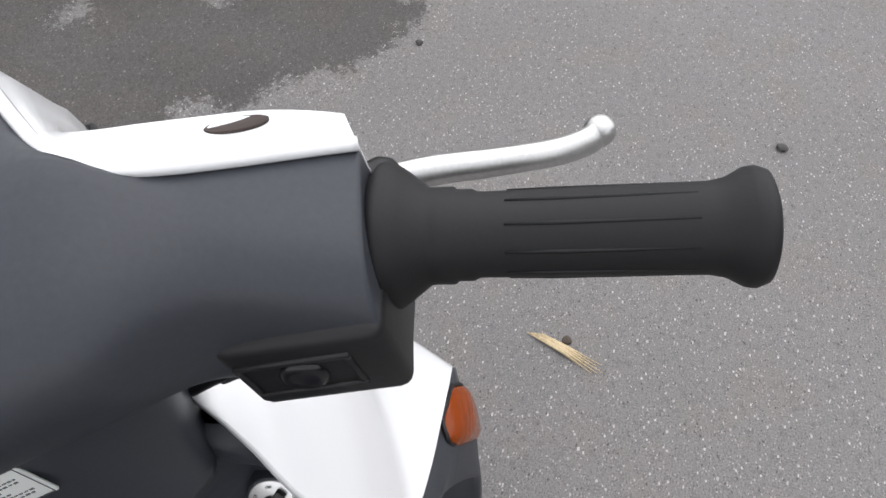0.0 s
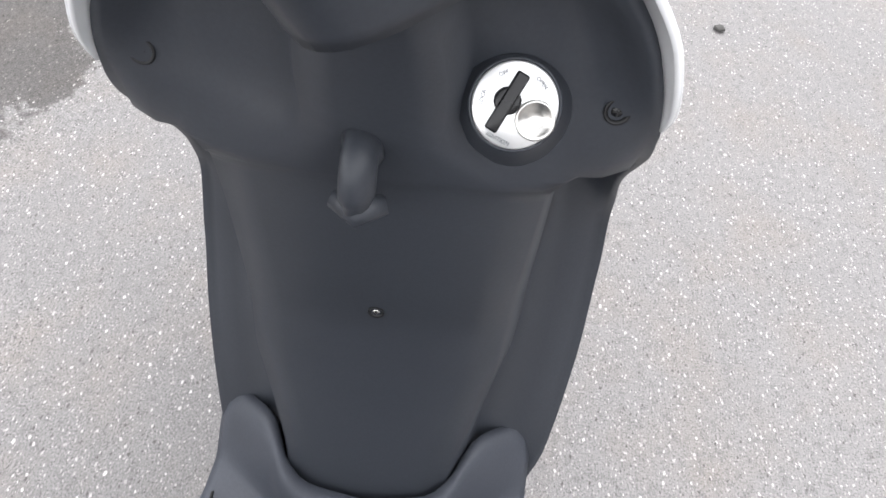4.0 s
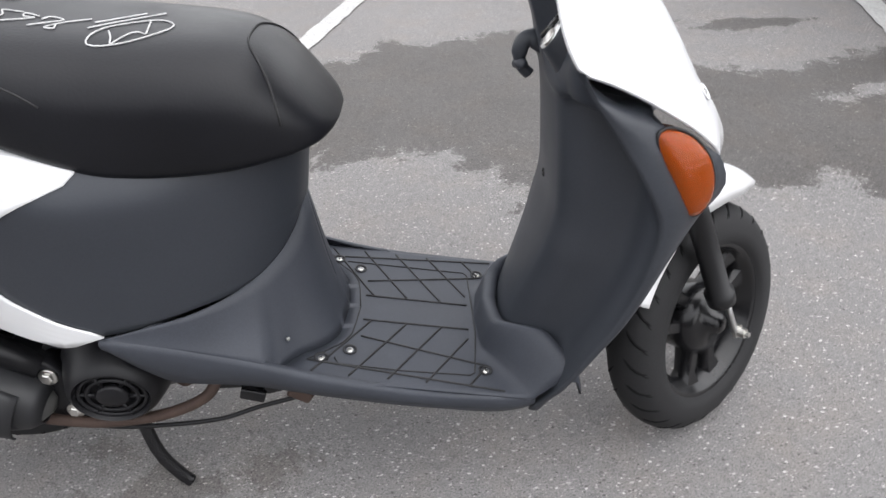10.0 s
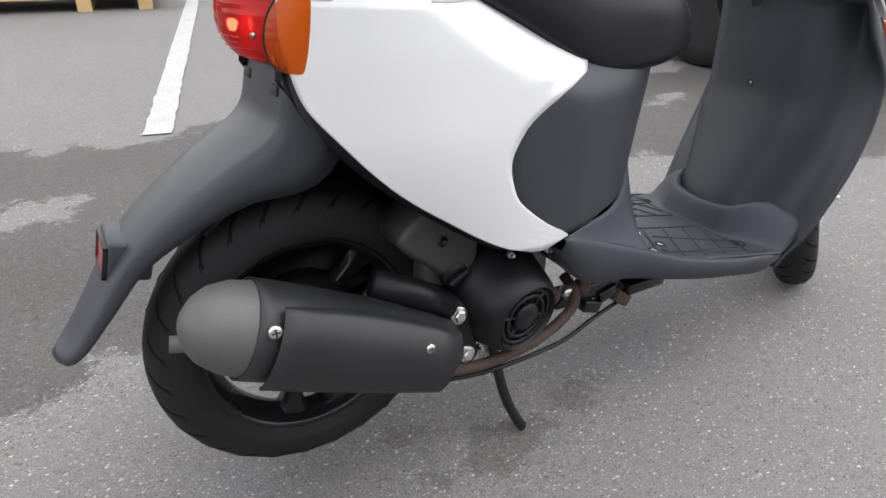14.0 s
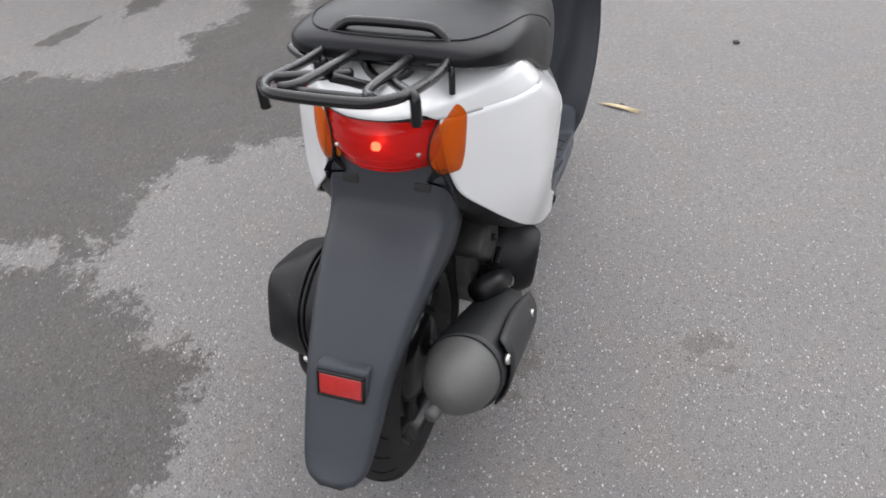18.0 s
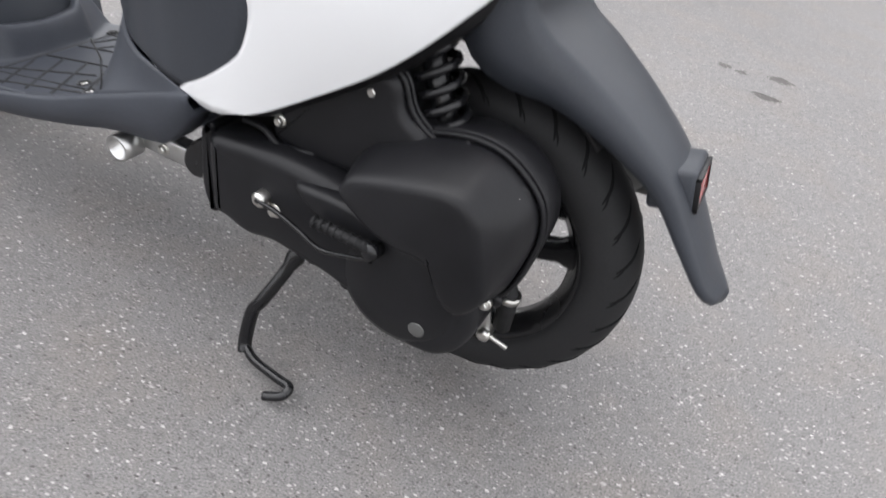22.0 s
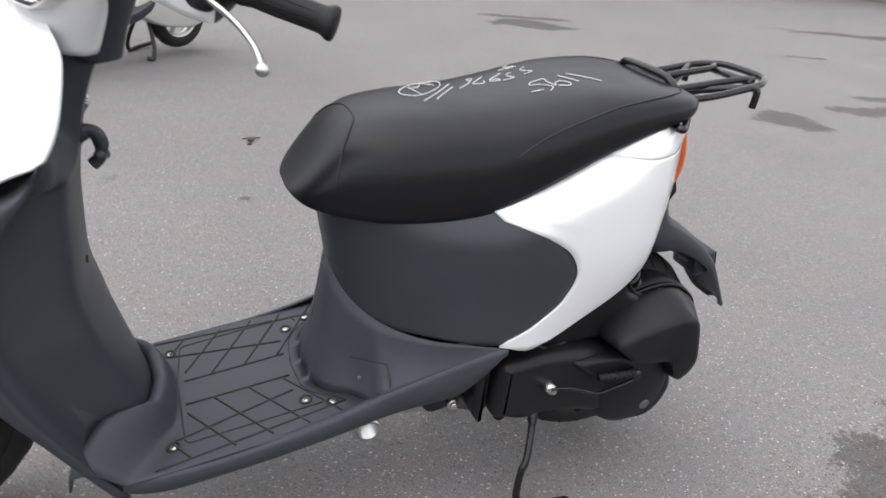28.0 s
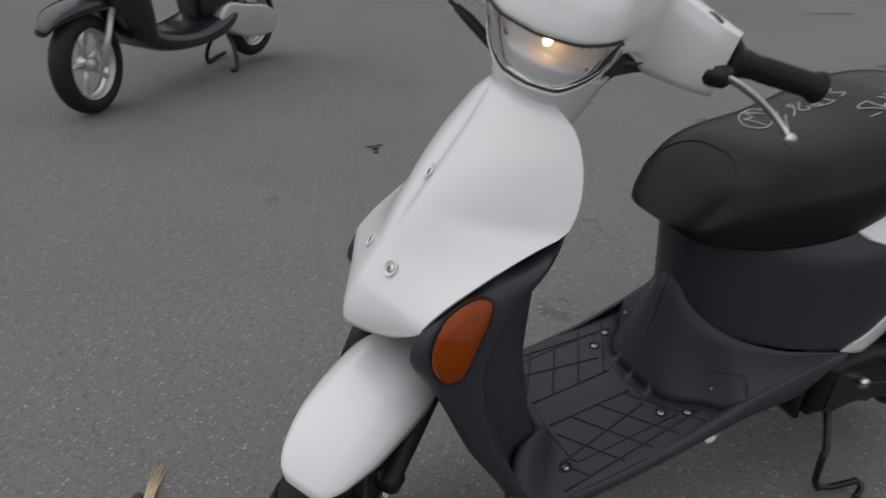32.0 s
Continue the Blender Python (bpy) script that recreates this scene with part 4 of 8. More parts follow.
    hub = [(-0.05, 0.010), (-0.045, 0.016), (-0.035, 0.018), (-0.03, hr * 0.7), (-0.022, hr), (0.02, hr), (0.026, hr * 0.8), (0.035, 0.02), (0.045, 0.012)]
    turned(bm, hub, c, c + Vector((0, 1, 0)), 40)
    part("hub", bm, BLACK_METAL, w, "black drum hub")
    return w


rear_axle, front_axle = Vector((-0.758, 0.0, 0.221)), Vector((0.330, 0.0, 0.176))
wheel("rear_wheel", rear_axle, None, True, "dusty black rear tyre on a black rim")
STEER_FORK = STEER @ Matrix.Translation((0, -0.026, 0))
front_wheel = wheel("front_wheel", front_axle, STEER_FORK, False, "black front tyre on a black rim")

# fork: two black lower legs with a steel link to the axle
FORK_DIR = Vector((-math.sin(radians(22)), 0, math.cos(radians(22))))
for side in (1, -1):
    foot = front_axle + Vector((-0.025, side * 0.062, 0.055))
    bm = bmesh.new()
    turned(bm, [(0.0, 0.012), (0.002, 0.020), (0.022, 0.021), (0.024, 0.0165), (0.16, 0.016), (0.24, 0.015)], foot, foot + FORK_DIR, 24)
    leg = part("fork_leg", bm, BLACK_PLASTIC, scooter, "black fork leg", local=STEER_FORK)
    bm = bmesh.new()
    a, b = foot + Vector((0.002, side * 0.004, 0.01)), front_axle + Vector((0.004, side * 0.066, -0.004))
    tube(bm, [a, a.lerp(b, 0.5), b], [0.009, 0.010, 0.012], 8, squash=0.45)
    part("axle_link", bm, ALLOY, leg, "bare alloy axle link")
    bm = bmesh.new()
    turned(bm, [(0, 0.011), (0.006, 0.011), (0.006, 0.0075), (0.016, 0.0075), (0.016, 0.004), (0.022, 0.0038), (0.022, 0.0)], b + Vector((0, side * 0.002, 0)), b + Vector((0, side, 0)), 6)
    part("axle_nut", bm, STEEL, leg, "zinc axle nut", smooth=False)

# front mudguard, turned with the wheel
bm = bmesh.new()
rows = []
for k in range(29):
    t = k / 28
    ang = radians(57 + 70 * t)
    r = lerp_table([(0.0, 0.222), (0.3, 0.243), (0.6, 0.262), (1.0, 0.290)], t)
    w = lerp_table([(0.0, 0.020), (0.04, 0.036), (0.12, 0.048), (0.35, 0.062), (0.7, 0.066), (1.0, 0.060)], t)
    skirt = lerp_table([(0.0, 0.004), (0.15, 0.022), (0.4, 0.048), (0.7, 0.060), (1.0, 0.055)], t)
    row = []
    for j in range(21):
        s = j / 10 - 1
        drop = skirt * abs(s) ** 3.0
        rr = r - drop
        row.append(front_axle + Vector((rr * math.cos(ang), w * math.copysign(min(1, abs(s) * 1.25) ** 0.9, s) * (1 if abs(s) < 0.8 else 1 + 0.03 * (abs(s) - 0.8)), rr * math.sin(ang))))
    rows.append(row)
grid(bm, rows)
thicken(part("front_mudguard", bm, WHITE, scooter, "glossy white front mudguard", local=STEER @ Matrix.Translation((0, -0.018, 0))), 0.003)
bm = bmesh.new()  # its rear part behind the wheel
rows = []
for k in range(13):
    ang = radians(122 + 28 * k / 12)
    row = [front_axle + Vector(((0.212 - 0.03 * abs(s) ** 3) * math.cos(ang), 0.036 * s, (0.212 - 0.03 * abs(s) ** 3) * math.sin(ang))) for s in [j / 6 - 1 for j in range(13)]]
    rows.append(row)
grid(bm, rows)
thicken(part("rear_mudguard_flap", bm, WHITE, scooter, "white mudguard behind the front wheel", local=STEER_FORK), 0.003)

# engine block, fan cover and transmission case
bm = bmesh.new()
slab(bm, [(-0.60, 0.205), (-0.50, 0.165), (-0.43, 0.185), (-0.40, 0.25), (-0.42, 0.32), (-0.50, 0.345), (-0.60, 0.33)], 0.09, -0.075, 0.015)
part("engine_block", bm, ENGINE_ALLOY, scooter, "grimy alloy engine block")
bm = bmesh.new()
slab(bm, [(-0.66, 0.36), (-0.60, 0.30), (-0.565, 0.25), (-0.55, 0.29), (-0.545, 0.345), (-0.60, 0.40)], -0.03, -0.098, 0.01)
part("crankcase_cover", bm, material("sooty_crankcase_alloy", (0.07, 0.068, 0.065), 0.55, metal=0.5, stain=0.4, stain_size=0.02, grain=0.3, bump=0.2), scooter, "grimy alloy crankcase cover")
fan_back = Vector((-0.510, -0.076, 0.248))
fan_dir = Vector((0.12, -0.98, -0.12)).normalized()
bm = bmesh.new()
turned(bm, [(-0.05, 0.072), (0.0, 0.077), (0.018, 0.077), (0.024, 0.074), (0.050, 0.067), (0.070, 0.060), (0.080, 0.053), (0.083, 0.049), (0.078, 0.046), (0.070, 0.045), (0.066, 0.0)], fan_back, fan_back + fan_dir, 56)
fan_cover = part("fan_cover", bm, BLACK_CASE, scooter, "round black engine fan cover", sharp=40)
fc = fan_back + fan_dir * 0.076
s1 = Vector((1, 0, 0)) - fan_dir * fan_dir.x
s1.normalize()
s2 = fan_dir.cross(s1)
for r in (0.042, 0.032):
    bm = bmesh.new()
    tube(bm, [fc + s1 * (r * math.cos(a)) + s2 * (r * math.sin(a)) for a in [2 * math.pi * k / 40 for k in range(40)]], 0.0030, 8, closed=True)
    part("grille_ring", bm, BLACK_CASE, fan_cover)
bm = bmesh.new()
turned(bm, [(-0.004, 0.021), (0.003, 0.021), (0.006, 0.018), (0.0065, 0.0)], fc, fc + fan_dir, 28)
part("grille_centre", bm, BLACK_CASE, fan_cover)
for k in range(6):
    a = math.pi / 4 + k * math.pi / 3
    bm = bmesh.new()
    tube(bm, [fc + (s1 * math.cos(a) + s2 * math.sin(a)) * r for r in (0.018, 0.047)], 0.0026, 6)
    part("grille_spoke", bm, BLACK_CASE, fan_cover)
# oil filler cap and lugs on the right side of the engine
bm = bmesh.new()
turned(bm, [(0, 0.019), (0.010, 0.019), (0.012, 0.017), (0.012, 0.0)], (-0.580, -0.088, 0.298), (-0.590, -1, 0.35), 24)
cap = part("oil_filler_cap", bm, BLACK_PLASTIC, scooter, "black oil filler cap")
bm = bmesh.new()
box(bm, -0.016, 0.016, -0.004, 0.004, 0.0, 0.009, 0.002, 2, m=Matrix.Translation((-0.580, -0.101, 0.298)) @ Matrix.Rotation(radians(90), 4, "X") @ Matrix.Rotation(radians(30), 4, "Z"))
part("cap_grip", bm, BLACK_PLASTIC, cap)

# belt transmission on the left: long case, round pulley end, front cover and bulky air cleaner
bm = bmesh.new()
slab(bm, [(-0.474, 0.306), (-0.472, 0.250), (-0.476, 0.208), (-0.500, 0.200), (-0.530, 0.192), (-0.568, 0.198), (-0.614, 0.193), (-0.641, 0.190), (-0.664, 0.184), (-0.690, 0.178), (-0.716, 0.168), (-0.738, 0.152), (-0.766, 0.146), (-0.798, 0.154), (-0.822, 0.184), (-0.828, 0.225), (-0.80, 0.27), (-0.74, 0.290), (-0.68, 0.306), (-0.635, 0.318), (-0.570, 0.322), (-0.51, 0.316)], 0.045, 0.166, 0.020)
cvt = part("transmission_case", bm, BLACK_CASE, scooter, "black belt transmission case with scuffs")
bm = bmesh.new()
slab(bm, [(-0.446, 0.292), (-0.444, 0.225), (-0.452, 0.196), (-0.466, 0.194), (-0.466, 0.302), (-0.455, 0.304)], 0.05, 0.146, 0.008, 4)
part("case_front_cover", bm, BLACK_CASE, cvt, "black front cover of the case")
bm = bmesh.new()
turned(bm, [(-0.05, 0.082), (0.0, 0.080), (0.012, 0.074), (0.020, 0.060), (0.022, 0.030), (0.022, 0.0)], (-0.738, 0.150, 0.226), (-0.738, 1, 0.226), 44)
part("pulley_cover", bm, BLACK_CASE, cvt)
bm = bmesh.new()
slab(bm, [(-0.600, 0.300), (-0.66, 0.262), (-0.70, 0.262), (-0.72, 0.285), (-0.70, 0.306), (-0.64, 0.310)], 0.10, 0.176, 0.014, shrink=True)
part("case_shoulder", bm, BLACK_CASE, cvt)
bm = bmesh.new()
turned(bm, [(-0.004, 0.010), (0.0012, 0.010), (0.002, 0.008), (0.002, 0.0)], (-0.770, 0.170, 0.190), (-0.770, 1, 0.190), 20)
part("case_boss", bm, MUFFLER_END, cvt)
for x, z in ((-0.50, 0.192), (-0.61, 0.188), (-0.66, 0.176)):  # lugs along the lower edge
    bm = bmesh.new()
    turned(bm, [(-0.05, 0.011), (0.0, 0.011), (0.004, 0.008), (0.004, 0.0)], (x, 0.140, z), (x, 1, z), 16)
    part("case_lug", bm, BLACK_CASE, cvt)
# air cleaner: a faceted cover whose flat face is smaller than its rim, a back half and a flanged seam between them
AIR_RIM = [(-0.655, 0.335), (-0.668, 0.362), (-0.700, 0.380), (-0.735, 0.395), (-0.770, 0.403), (-0.800, 0.401), (-0.826, 0.388), (-0.848, 0.366), (-0.856, 0.335), (-0.852, 0.300), (-0.842, 0.262), (-0.822, 0.236), (-0.795, 0.245),
           (-0.785, 0.272), (-0.770, 0.292), (-0.735, 0.294), (-0.705, 0.300), (-0.680, 0.315)]
AIR_FACE = [(-0.668, 0.333), (-0.680, 0.352), (-0.712, 0.365), (-0.752, 0.376), (-0.785, 0.382), (-0.804, 0.378), (-0.818, 0.362), (-0.826, 0.338), (-0.834, 0.310), (-0.838, 0.285), (-0.828, 0.262), (-0.812, 0.250), (-0.795, 0.262),
            (-0.788, 0.280), (-0.772, 0.296), (-0.738, 0.298), (-0.708, 0.304), (-0.684, 0.318)]


def air_ring(y, blend_to_face, about=1.0, centre=(-0.765, 0.325)):
    ring = []
    for (ax, az), (bx, bz) in zip(AIR_RIM, AIR_FACE):
        x, z = ax + (bx - ax) * blend_to_face, az + (bz - az) * blend_to_face
        ring.append((centre[0] + (x - centre[0]) * about, y, centre[1] + (z - centre[1]) * about))
    return spline(ring, 4, closed=True)


bm = bmesh.new()
loft(bm, [air_ring(0.112, 0.0), air_ring(0.132, 0.0), air_ring(0.140, 0.08), air_ring(0.160, 0.42), air_ring(0.178, 0.80), air_ring(0.186, 0.97), air_ring(0.190, 1.0, 0.95), air_ring(0.192, 1.0, 0.82), air_ring(0.192, 1.0, 0.4)])
airbox = part("air_cleaner_box", bm, BLACK_CASE, scooter, "bulky black air cleaner box with pale scuffs")
bm = bmesh.new()
loft(bm, [air_ring(0.055, 0.0, 0.90), air_ring(0.062, 0.0, 0.99), air_ring(0.075, 0.0, 1.06), air_ring(0.108, 0.0, 1.07), air_ring(0.112, 0.0, 1.04)])
part("air_cleaner_back", bm, BLACK_CASE, airbox, "back half of the air cleaner")
for y, grow in ((0.114, 1.055), (0.1225, 1.045)):
    bm = bmesh.new()
    tube(bm, air_ring(y, 0.0, grow)[4:52], 0.0030, 8)
    part("air_cleaner_seam", bm, BLACK_CASE, airbox)
for x, z, y in ((-0.834, 0.236, 0.122), (-0.700, 0.392, 0.122)):
    bm = bmesh.new()
    turned(bm, [(-0.012, 0.008), (0.004, 0.008), (0.006, 0.005), (0.006, 0.0)], (x, y, z), (x - 0.1, y + 1, z), 16)
    part("seam_clip", bm, BLACK_CASE, airbox)
bm = bmesh.new()
turned(bm, [(-0.03, 0.018), (0.0, 0.0165), (0.003, 0.0155), (0.0035, 0.0125), (-0.002, 0.0115), (-0.002, 0.0)], (-0.829, 0.136, 0.369), (-0.86, 0.18, 0.385), 24)
part("cleaner_boss", bm, BLACK_CASE, airbox)
# drain hose below the air cleaner
bm = bmesh.new()
tube(bm, [(-0.838, 0.100, 0.245), (-0.842, 0.096, 0.222), (-0.842, 0.094, 0.178)], [0.009, 0.011, 0.0105], 14)
hose = part("drain_hose", bm, RUBBER, airbox, "black rubber drain hose")
bm = bmesh.new()
turned(bm, [(-0.004, 0.0118), (-0.004, 0.0128), (0.004, 0.0128), (0.004, 0.0118)], (-0.842, 0.096, 0.226), (-0.842, 0.096, 1), 18)
part("hose_clip", bm, STEEL, hose, "thin steel hose clip")
bm = bmesh.new()
slab(bm, [(-0.548, 0.318), (-0.543, 0.345), (-0.560, 0.372), (-0.600, 0.405), (-0.655, 0.440), (-0.688, 0.440), (-0.702, 0.408), (-0.73, 0.388), (-0.72, 0.33), (-0.62, 0.315)], 0.03, 0.136, 0.014)
intake = part("intake_cover", bm, BLACK_CASE, scooter, "black intake cover above the transmission")
for y in (0.118, 0.126):
    bm = bmesh.new()
    tube(bm, spline([(-0.650, y, 0.443), (-0.688, y, 0.443), (-0.706, y, 0.410), (-0.735, y, 0.392), (-0.77, y, 0.402)], 5), 0.003, 8)
    part("intake_seam", bm, BLACK_CASE, intake)
bm = bmesh.new()
tube(bm, spline([(-0.500, 0.130, 0.325), (-0.535, 0.138, 0.330), (-0.560, 0.140, 0.318), (-0.600, 0.132, 0.322)], 5), 0.0045, 8)
part("breather_hose", bm, BLACK_CASE, scooter)
# rear brake arm with its rod, spring and nut
bm = bmesh.new()
box(bm, -0.008, 0.008, -0.0025, 0.0025, -0.034, 0.034, 0.002, 2, m=Matrix.Translation((-0.820, 0.095, 0.186)) @ Matrix.Rotation(radians(8), 4, "Y"))
arm = part("brake_arm", bm, ALLOY, scooter, "bare alloy rear brake arm")
bm = bmesh.new()
turned(bm, [(-0.012, 0.008), (0.006, 0.008), (0.008, 0.005), (0.008, 0.0)], (-0.826, 0.098, 0.160), (-0.826, 1, 0.160), 18)
part("arm_pin", bm, STEEL, arm)
bm = bmesh.new()
tube(bm, [(-0.78, 0.092, 0.166), (-0.826, 0.096, 0.160), (-0.856, 0.098, 0.154)], 0.0028, 8)
part("brake_rod", bm, STEEL, arm)
bm = bmesh.new()
tube(bm, [Vector((-0.785 - 0.032 * k / 70, 0.092, 0.166)) + Vector((0, 0.006 * math.cos(k * 0.9), 0.006 * math.sin(k * 0.9))) for k in range(71)], 0.0013, 5)
part("arm_spring", bm, STEEL, arm)


def bolt(at, direction, r, parent, mat=None):
    bm = bmesh.new()
    a, d = Vector(at), Vector(direction).normalized()
    turned(bm, [(-0.004, r * 1.5), (0.0012, r * 1.5), (0.002, r * 1.35)], a, a + d, 20)
    washer = part("bolt", bm, mat or STEEL, parent, "zinc bolt")
    bm = bmesh.new()
    turned(bm, [(0.0, r), (0.006, r), (0.0072, r * 0.8), (0.0074, 0.0)], a, a + d, 6)
    part("bolt_head", bm, mat or STEEL, washer, smooth=False)


bolt((-0.663, 0.130, 0.418), (0, 1, 0), 0.005, cvt)
bolt((-0.8305, 0.1385, 0.3698), (-0.58, 0.8, 0.28), 0.0062, airbox)
bolt((-0.573, 0.165, 0.252), (0, 1, 0), 0.006, cvt)
bolt((-0.556, 0.136, 0.347), (0, 1, 0), 0.005, cvt)
bolt((-0.828, 0.138, 0.238), (0, 1, 0), 0.005, cvt)
# kick starter
bm = bmesh.new()
tube(bm, spline([(-0.560, 0.178, 0.266), (-0.590, 0.182, 0.266), (-0.619, 0.183, 0.257), (-0.650, 0.184, 0.247), (-0.690, 0.186, 0.259), (-0.712, 0.188, 0.268)], 5), [0.007] + [0.0048] * 24 + [0.006], 8, squash=0.6)
kick = part("kick_starter", bm, BLACK_METAL, scooter, "folded black kick starter lever with ribbed pedal")
bm = bmesh.new()
ka, kb = Vector((-0.710, 0.187, 0.282)), Vector((-0.640, 0.188, 0.283))
tube(bm, [ka, ka.lerp(kb, 0.5), kb], [0.007, 0.0062, 0.0058], 10)
pedal = part("kick_pedal", bm, RUBBER, kick, "ribbed rubber pedal")
for k in range(8):
    p = ka.lerp(kb, 0.08 + 0.88 * k / 7)
    bm = bmesh.new()
    turned(bm, [(-0.0018, 0.0060), (-0.001, 0.0075), (0.001, 0.0075), (0.0018, 0.0060)], p, p + (kb - ka), 12)
    part("pedal_rib", bm, RUBBER, pedal)
bm = bmesh.new()
turned(bm, [(0, 0.009), (0.018, 0.009), (0.021, 0.006), (0.021, 0.0)], (-0.560, 0.160, 0.266), (-0.560, 1, 0.266), 20)
part("kick_boss", bm, STEEL, kick, "steel kick starter boss")
bm = bmesh.new()
turned(bm, [(-0.010, 0.0095), (0.008, 0.0095), (0.010, 0.007), (0.010, 0.0)], (-0.712, 0.184, 0.278), (-0.715, 0.26, 0.30), 16)
part("pedal_joint", bm, BLACK_METAL, kick)

# muffler on the right
front_end, rear_end = Vector((-0.618, -0.130, 0.214)), Vector((-0.872, -0.120, 0.326))
bm = bmesh.new()
L = (rear_end - front_end).length
turned(bm, [(-0.02, 0.012), (-0.005, 0.036), (0.03, 0.044), (0.10, 0.049), (L - 0.025, 0.0525), (L - 0.02, 0.0545), (L - 0.012, 0.0545), (L - 0.008, 0.0525), (L + 0.012, 0.0500), (L + 0.034, 0.041), (L + 0.048, 0.028), (L + 0.056, 0.012), (L + 0.058, 0.0)], front_end, rear_end, 44)
muffler = part("muffler", bm, MUFFLER_END, scooter, "dull grey round muffler with a domed end")
bm = bmesh.new()
d = (rear_end - front_end).normalized()
up0 = (Vector((0, 0, 1)) - d * d.z).normalized()
out0 = up0.cross(d)
out0 = out0 if out0.y < 0 else -out0
rows = []
for k in range(22):
    t = -0.015 + (L - 0.008 + 0.015) * k / 21
    base = lerp_table([(-0.015, 0.028), (0.0, 0.040), (0.03, 0.047), (0.10, 0.0525), (L - 0.03, 0.0565), (L - 0.008, 0.0565)], t)
    raise_ = 0.002 if 0.025 < t < L - 0.055 else 0.0
    row = []
    for j in range(29):
        a = radians(-150 + 300 * j / 28)
        flat = raise_ * (1 if abs(a) < radians(62) else 0)
        row.append(front_end + d * t + (out0 * math.cos(a) + up0 * math.sin(a)) * (base + flat))
    rows.append(row)
grid(bm, rows)
shield_cover = thicken(part("heat_shield", bm, MUFFLER, muffler, "scuffed black plastic heat shield"), 0.003)
bm = bmesh.new()
rows = []
for k in range(9):
    t = 0.012 + (L - 0.030 - 0.012) * k / 8
    wide = 0.86 + 0.14 * math.sin(math.pi * k / 8)
    rows.append([front_end + d * t + (out0 * math.cos(a) + up0 * math.sin(a)) * (0.0520 + 0.0085 * k / 8 + 0.004 * abs(math.sin(a))) for a in [radians((-52 + 112 * j / 10) * wide) for j in range(11)]])
grid(bm, rows)
thicken(part("shield_plate", bm, MUFFLER, muffler, "black plate standing off the muffler"), 0.003, 1.0)
screw("shield_screw", (-0.843, -0.1785, 0.344), (0.0, -1, 0.1), 0.0075, muffler, recess=False)
screw("shield_screw", (-0.664, -0.1815, 0.262), (0.0, -1, 0.1), 0.0065, muffler, recess=False)
bm = bmesh.new()
tp = rear_end + d * 0.02
tube(bm, [tp + Vector((0, 0.012, -0.03)), tp + d * 0.05 + Vector((0, 0.020, -0.042))], 0.0095, 14)
part("tailpipe", bm, MUFFLER_END, muffler, "short grey tailpipe")
bm = bmesh.new()
slab(bm, [(-0.640, 0.300), (-0.600, 0.285), (-0.578, 0.262), (-0.560, 0.205), (-0.560, 0.175), (-0.60, 0.165), (-0.625, 0.20), (-0.635, 0.26)], -0.09, -0.126, 0.006)
tube(bm, [(-0.600, -0.120, 0.268), (-0.65, -0.115, 0.300), (-0.70, -0.10, 0.322)], [0.016, 0.020, 0.018], 12)
bracket = part("muffler_bracket", bm, BLACK_CASE, scooter, "black muffler bracket")
bolt((-0.592, -0.128, 0.256), (0, -1, 0.1), 0.0085, bracket)
bolt((-0.578, -0.128, 0.190), (0, -1, 0.1), 0.0085, bracket)
bolt((-0.600, -0.098, 0.352), (0, -1, 0.1), 0.005, bracket, BLACK_METAL)
bolt((-0.520, -0.136, 0.330), (0, -1, 0.1), 0.003, bracket)
bolt((-0.462, -0.140, 0.325), (0, -1, 0.1), 0.003, bracket)
bm = bmesh.new()
tube(bm, spline([(-0.65, -0.128, 0.185), (-0.60, -0.130, 0.172), (-0.54, -0.130, 0.164), (-0.46, -0.127, 0.170), (-0.40, -0.122, 0.192), (-0.378, -0.112, 0.215), (-0.375, -0.08, 0.232)], 6), 0.0082, 14)
part("exhaust_pipe", bm, RUST, scooter, "rusty brown exhaust pipe")
bm = bmesh.new()
tube(bm, spline([(-0.600, -0.115, 0.146), (-0.52, -0.115, 0.134), (-0.40, -0.112, 0.136), (-0.33, -0.105, 0.152), (-0.25, -0.09, 0.16)], 5), 0.0035, 8)
part("brake_cable", bm, BLACK_PLASTIC, scooter)
for x, y, z, r in ((-0.42, -0.10, 0.222, 0.014), (-0.385, -0.095, 0.215, 0.011), (-0.35, -0.09, 0.212, 0.013)):
    bm = bmesh.new()
    turned(bm, [(0, r), (0.012, r), (0.016, r * 0.6), (0.016, 0)], (x, y, z), (x, y - 1, z + 0.3), 14)
    part("engine_fitting", bm, STEEL if r < 0.012 else RUST, scooter)
for x, y, z, a in ((-0.335, -0.102, 0.178, 20), (-0.300, -0.098, 0.190, -15), (-0.268, -0.100, 0.172, 35), (-0.235, -0.095, 0.182, 0)):
    bm = bmesh.new()
    box(bm, -0.018, 0.018, -0.008, 0.008, -0.010, 0.010, 0.003, 2, m=Matrix.Translation((x, y, z)) @ Matrix.Rotation(radians(a), 4, "Y"))
    part("frame_clamp", bm, RUST if a == 35 else BLACK_METAL, scooter)
bm = bmesh.new()
box(bm, -0.40, -0.27, -0.10, -0.075, 0.185, 0.215, 0.005)
box(bm, -0.26, -0.18, -0.11, -0.08, 0.175, 0.195, 0.004)
part("frame_rail", bm, BLACK_METAL, scooter, "black frame rail below the deck")
bm = bmesh.new()
box(bm, -0.40, -0.25, 0.075, 0.10, 0.19, 0.222, 0.005)
part("frame_rail", bm, ALLOY, scooter, "grey frame rail below the deck")
bm = bmesh.new()
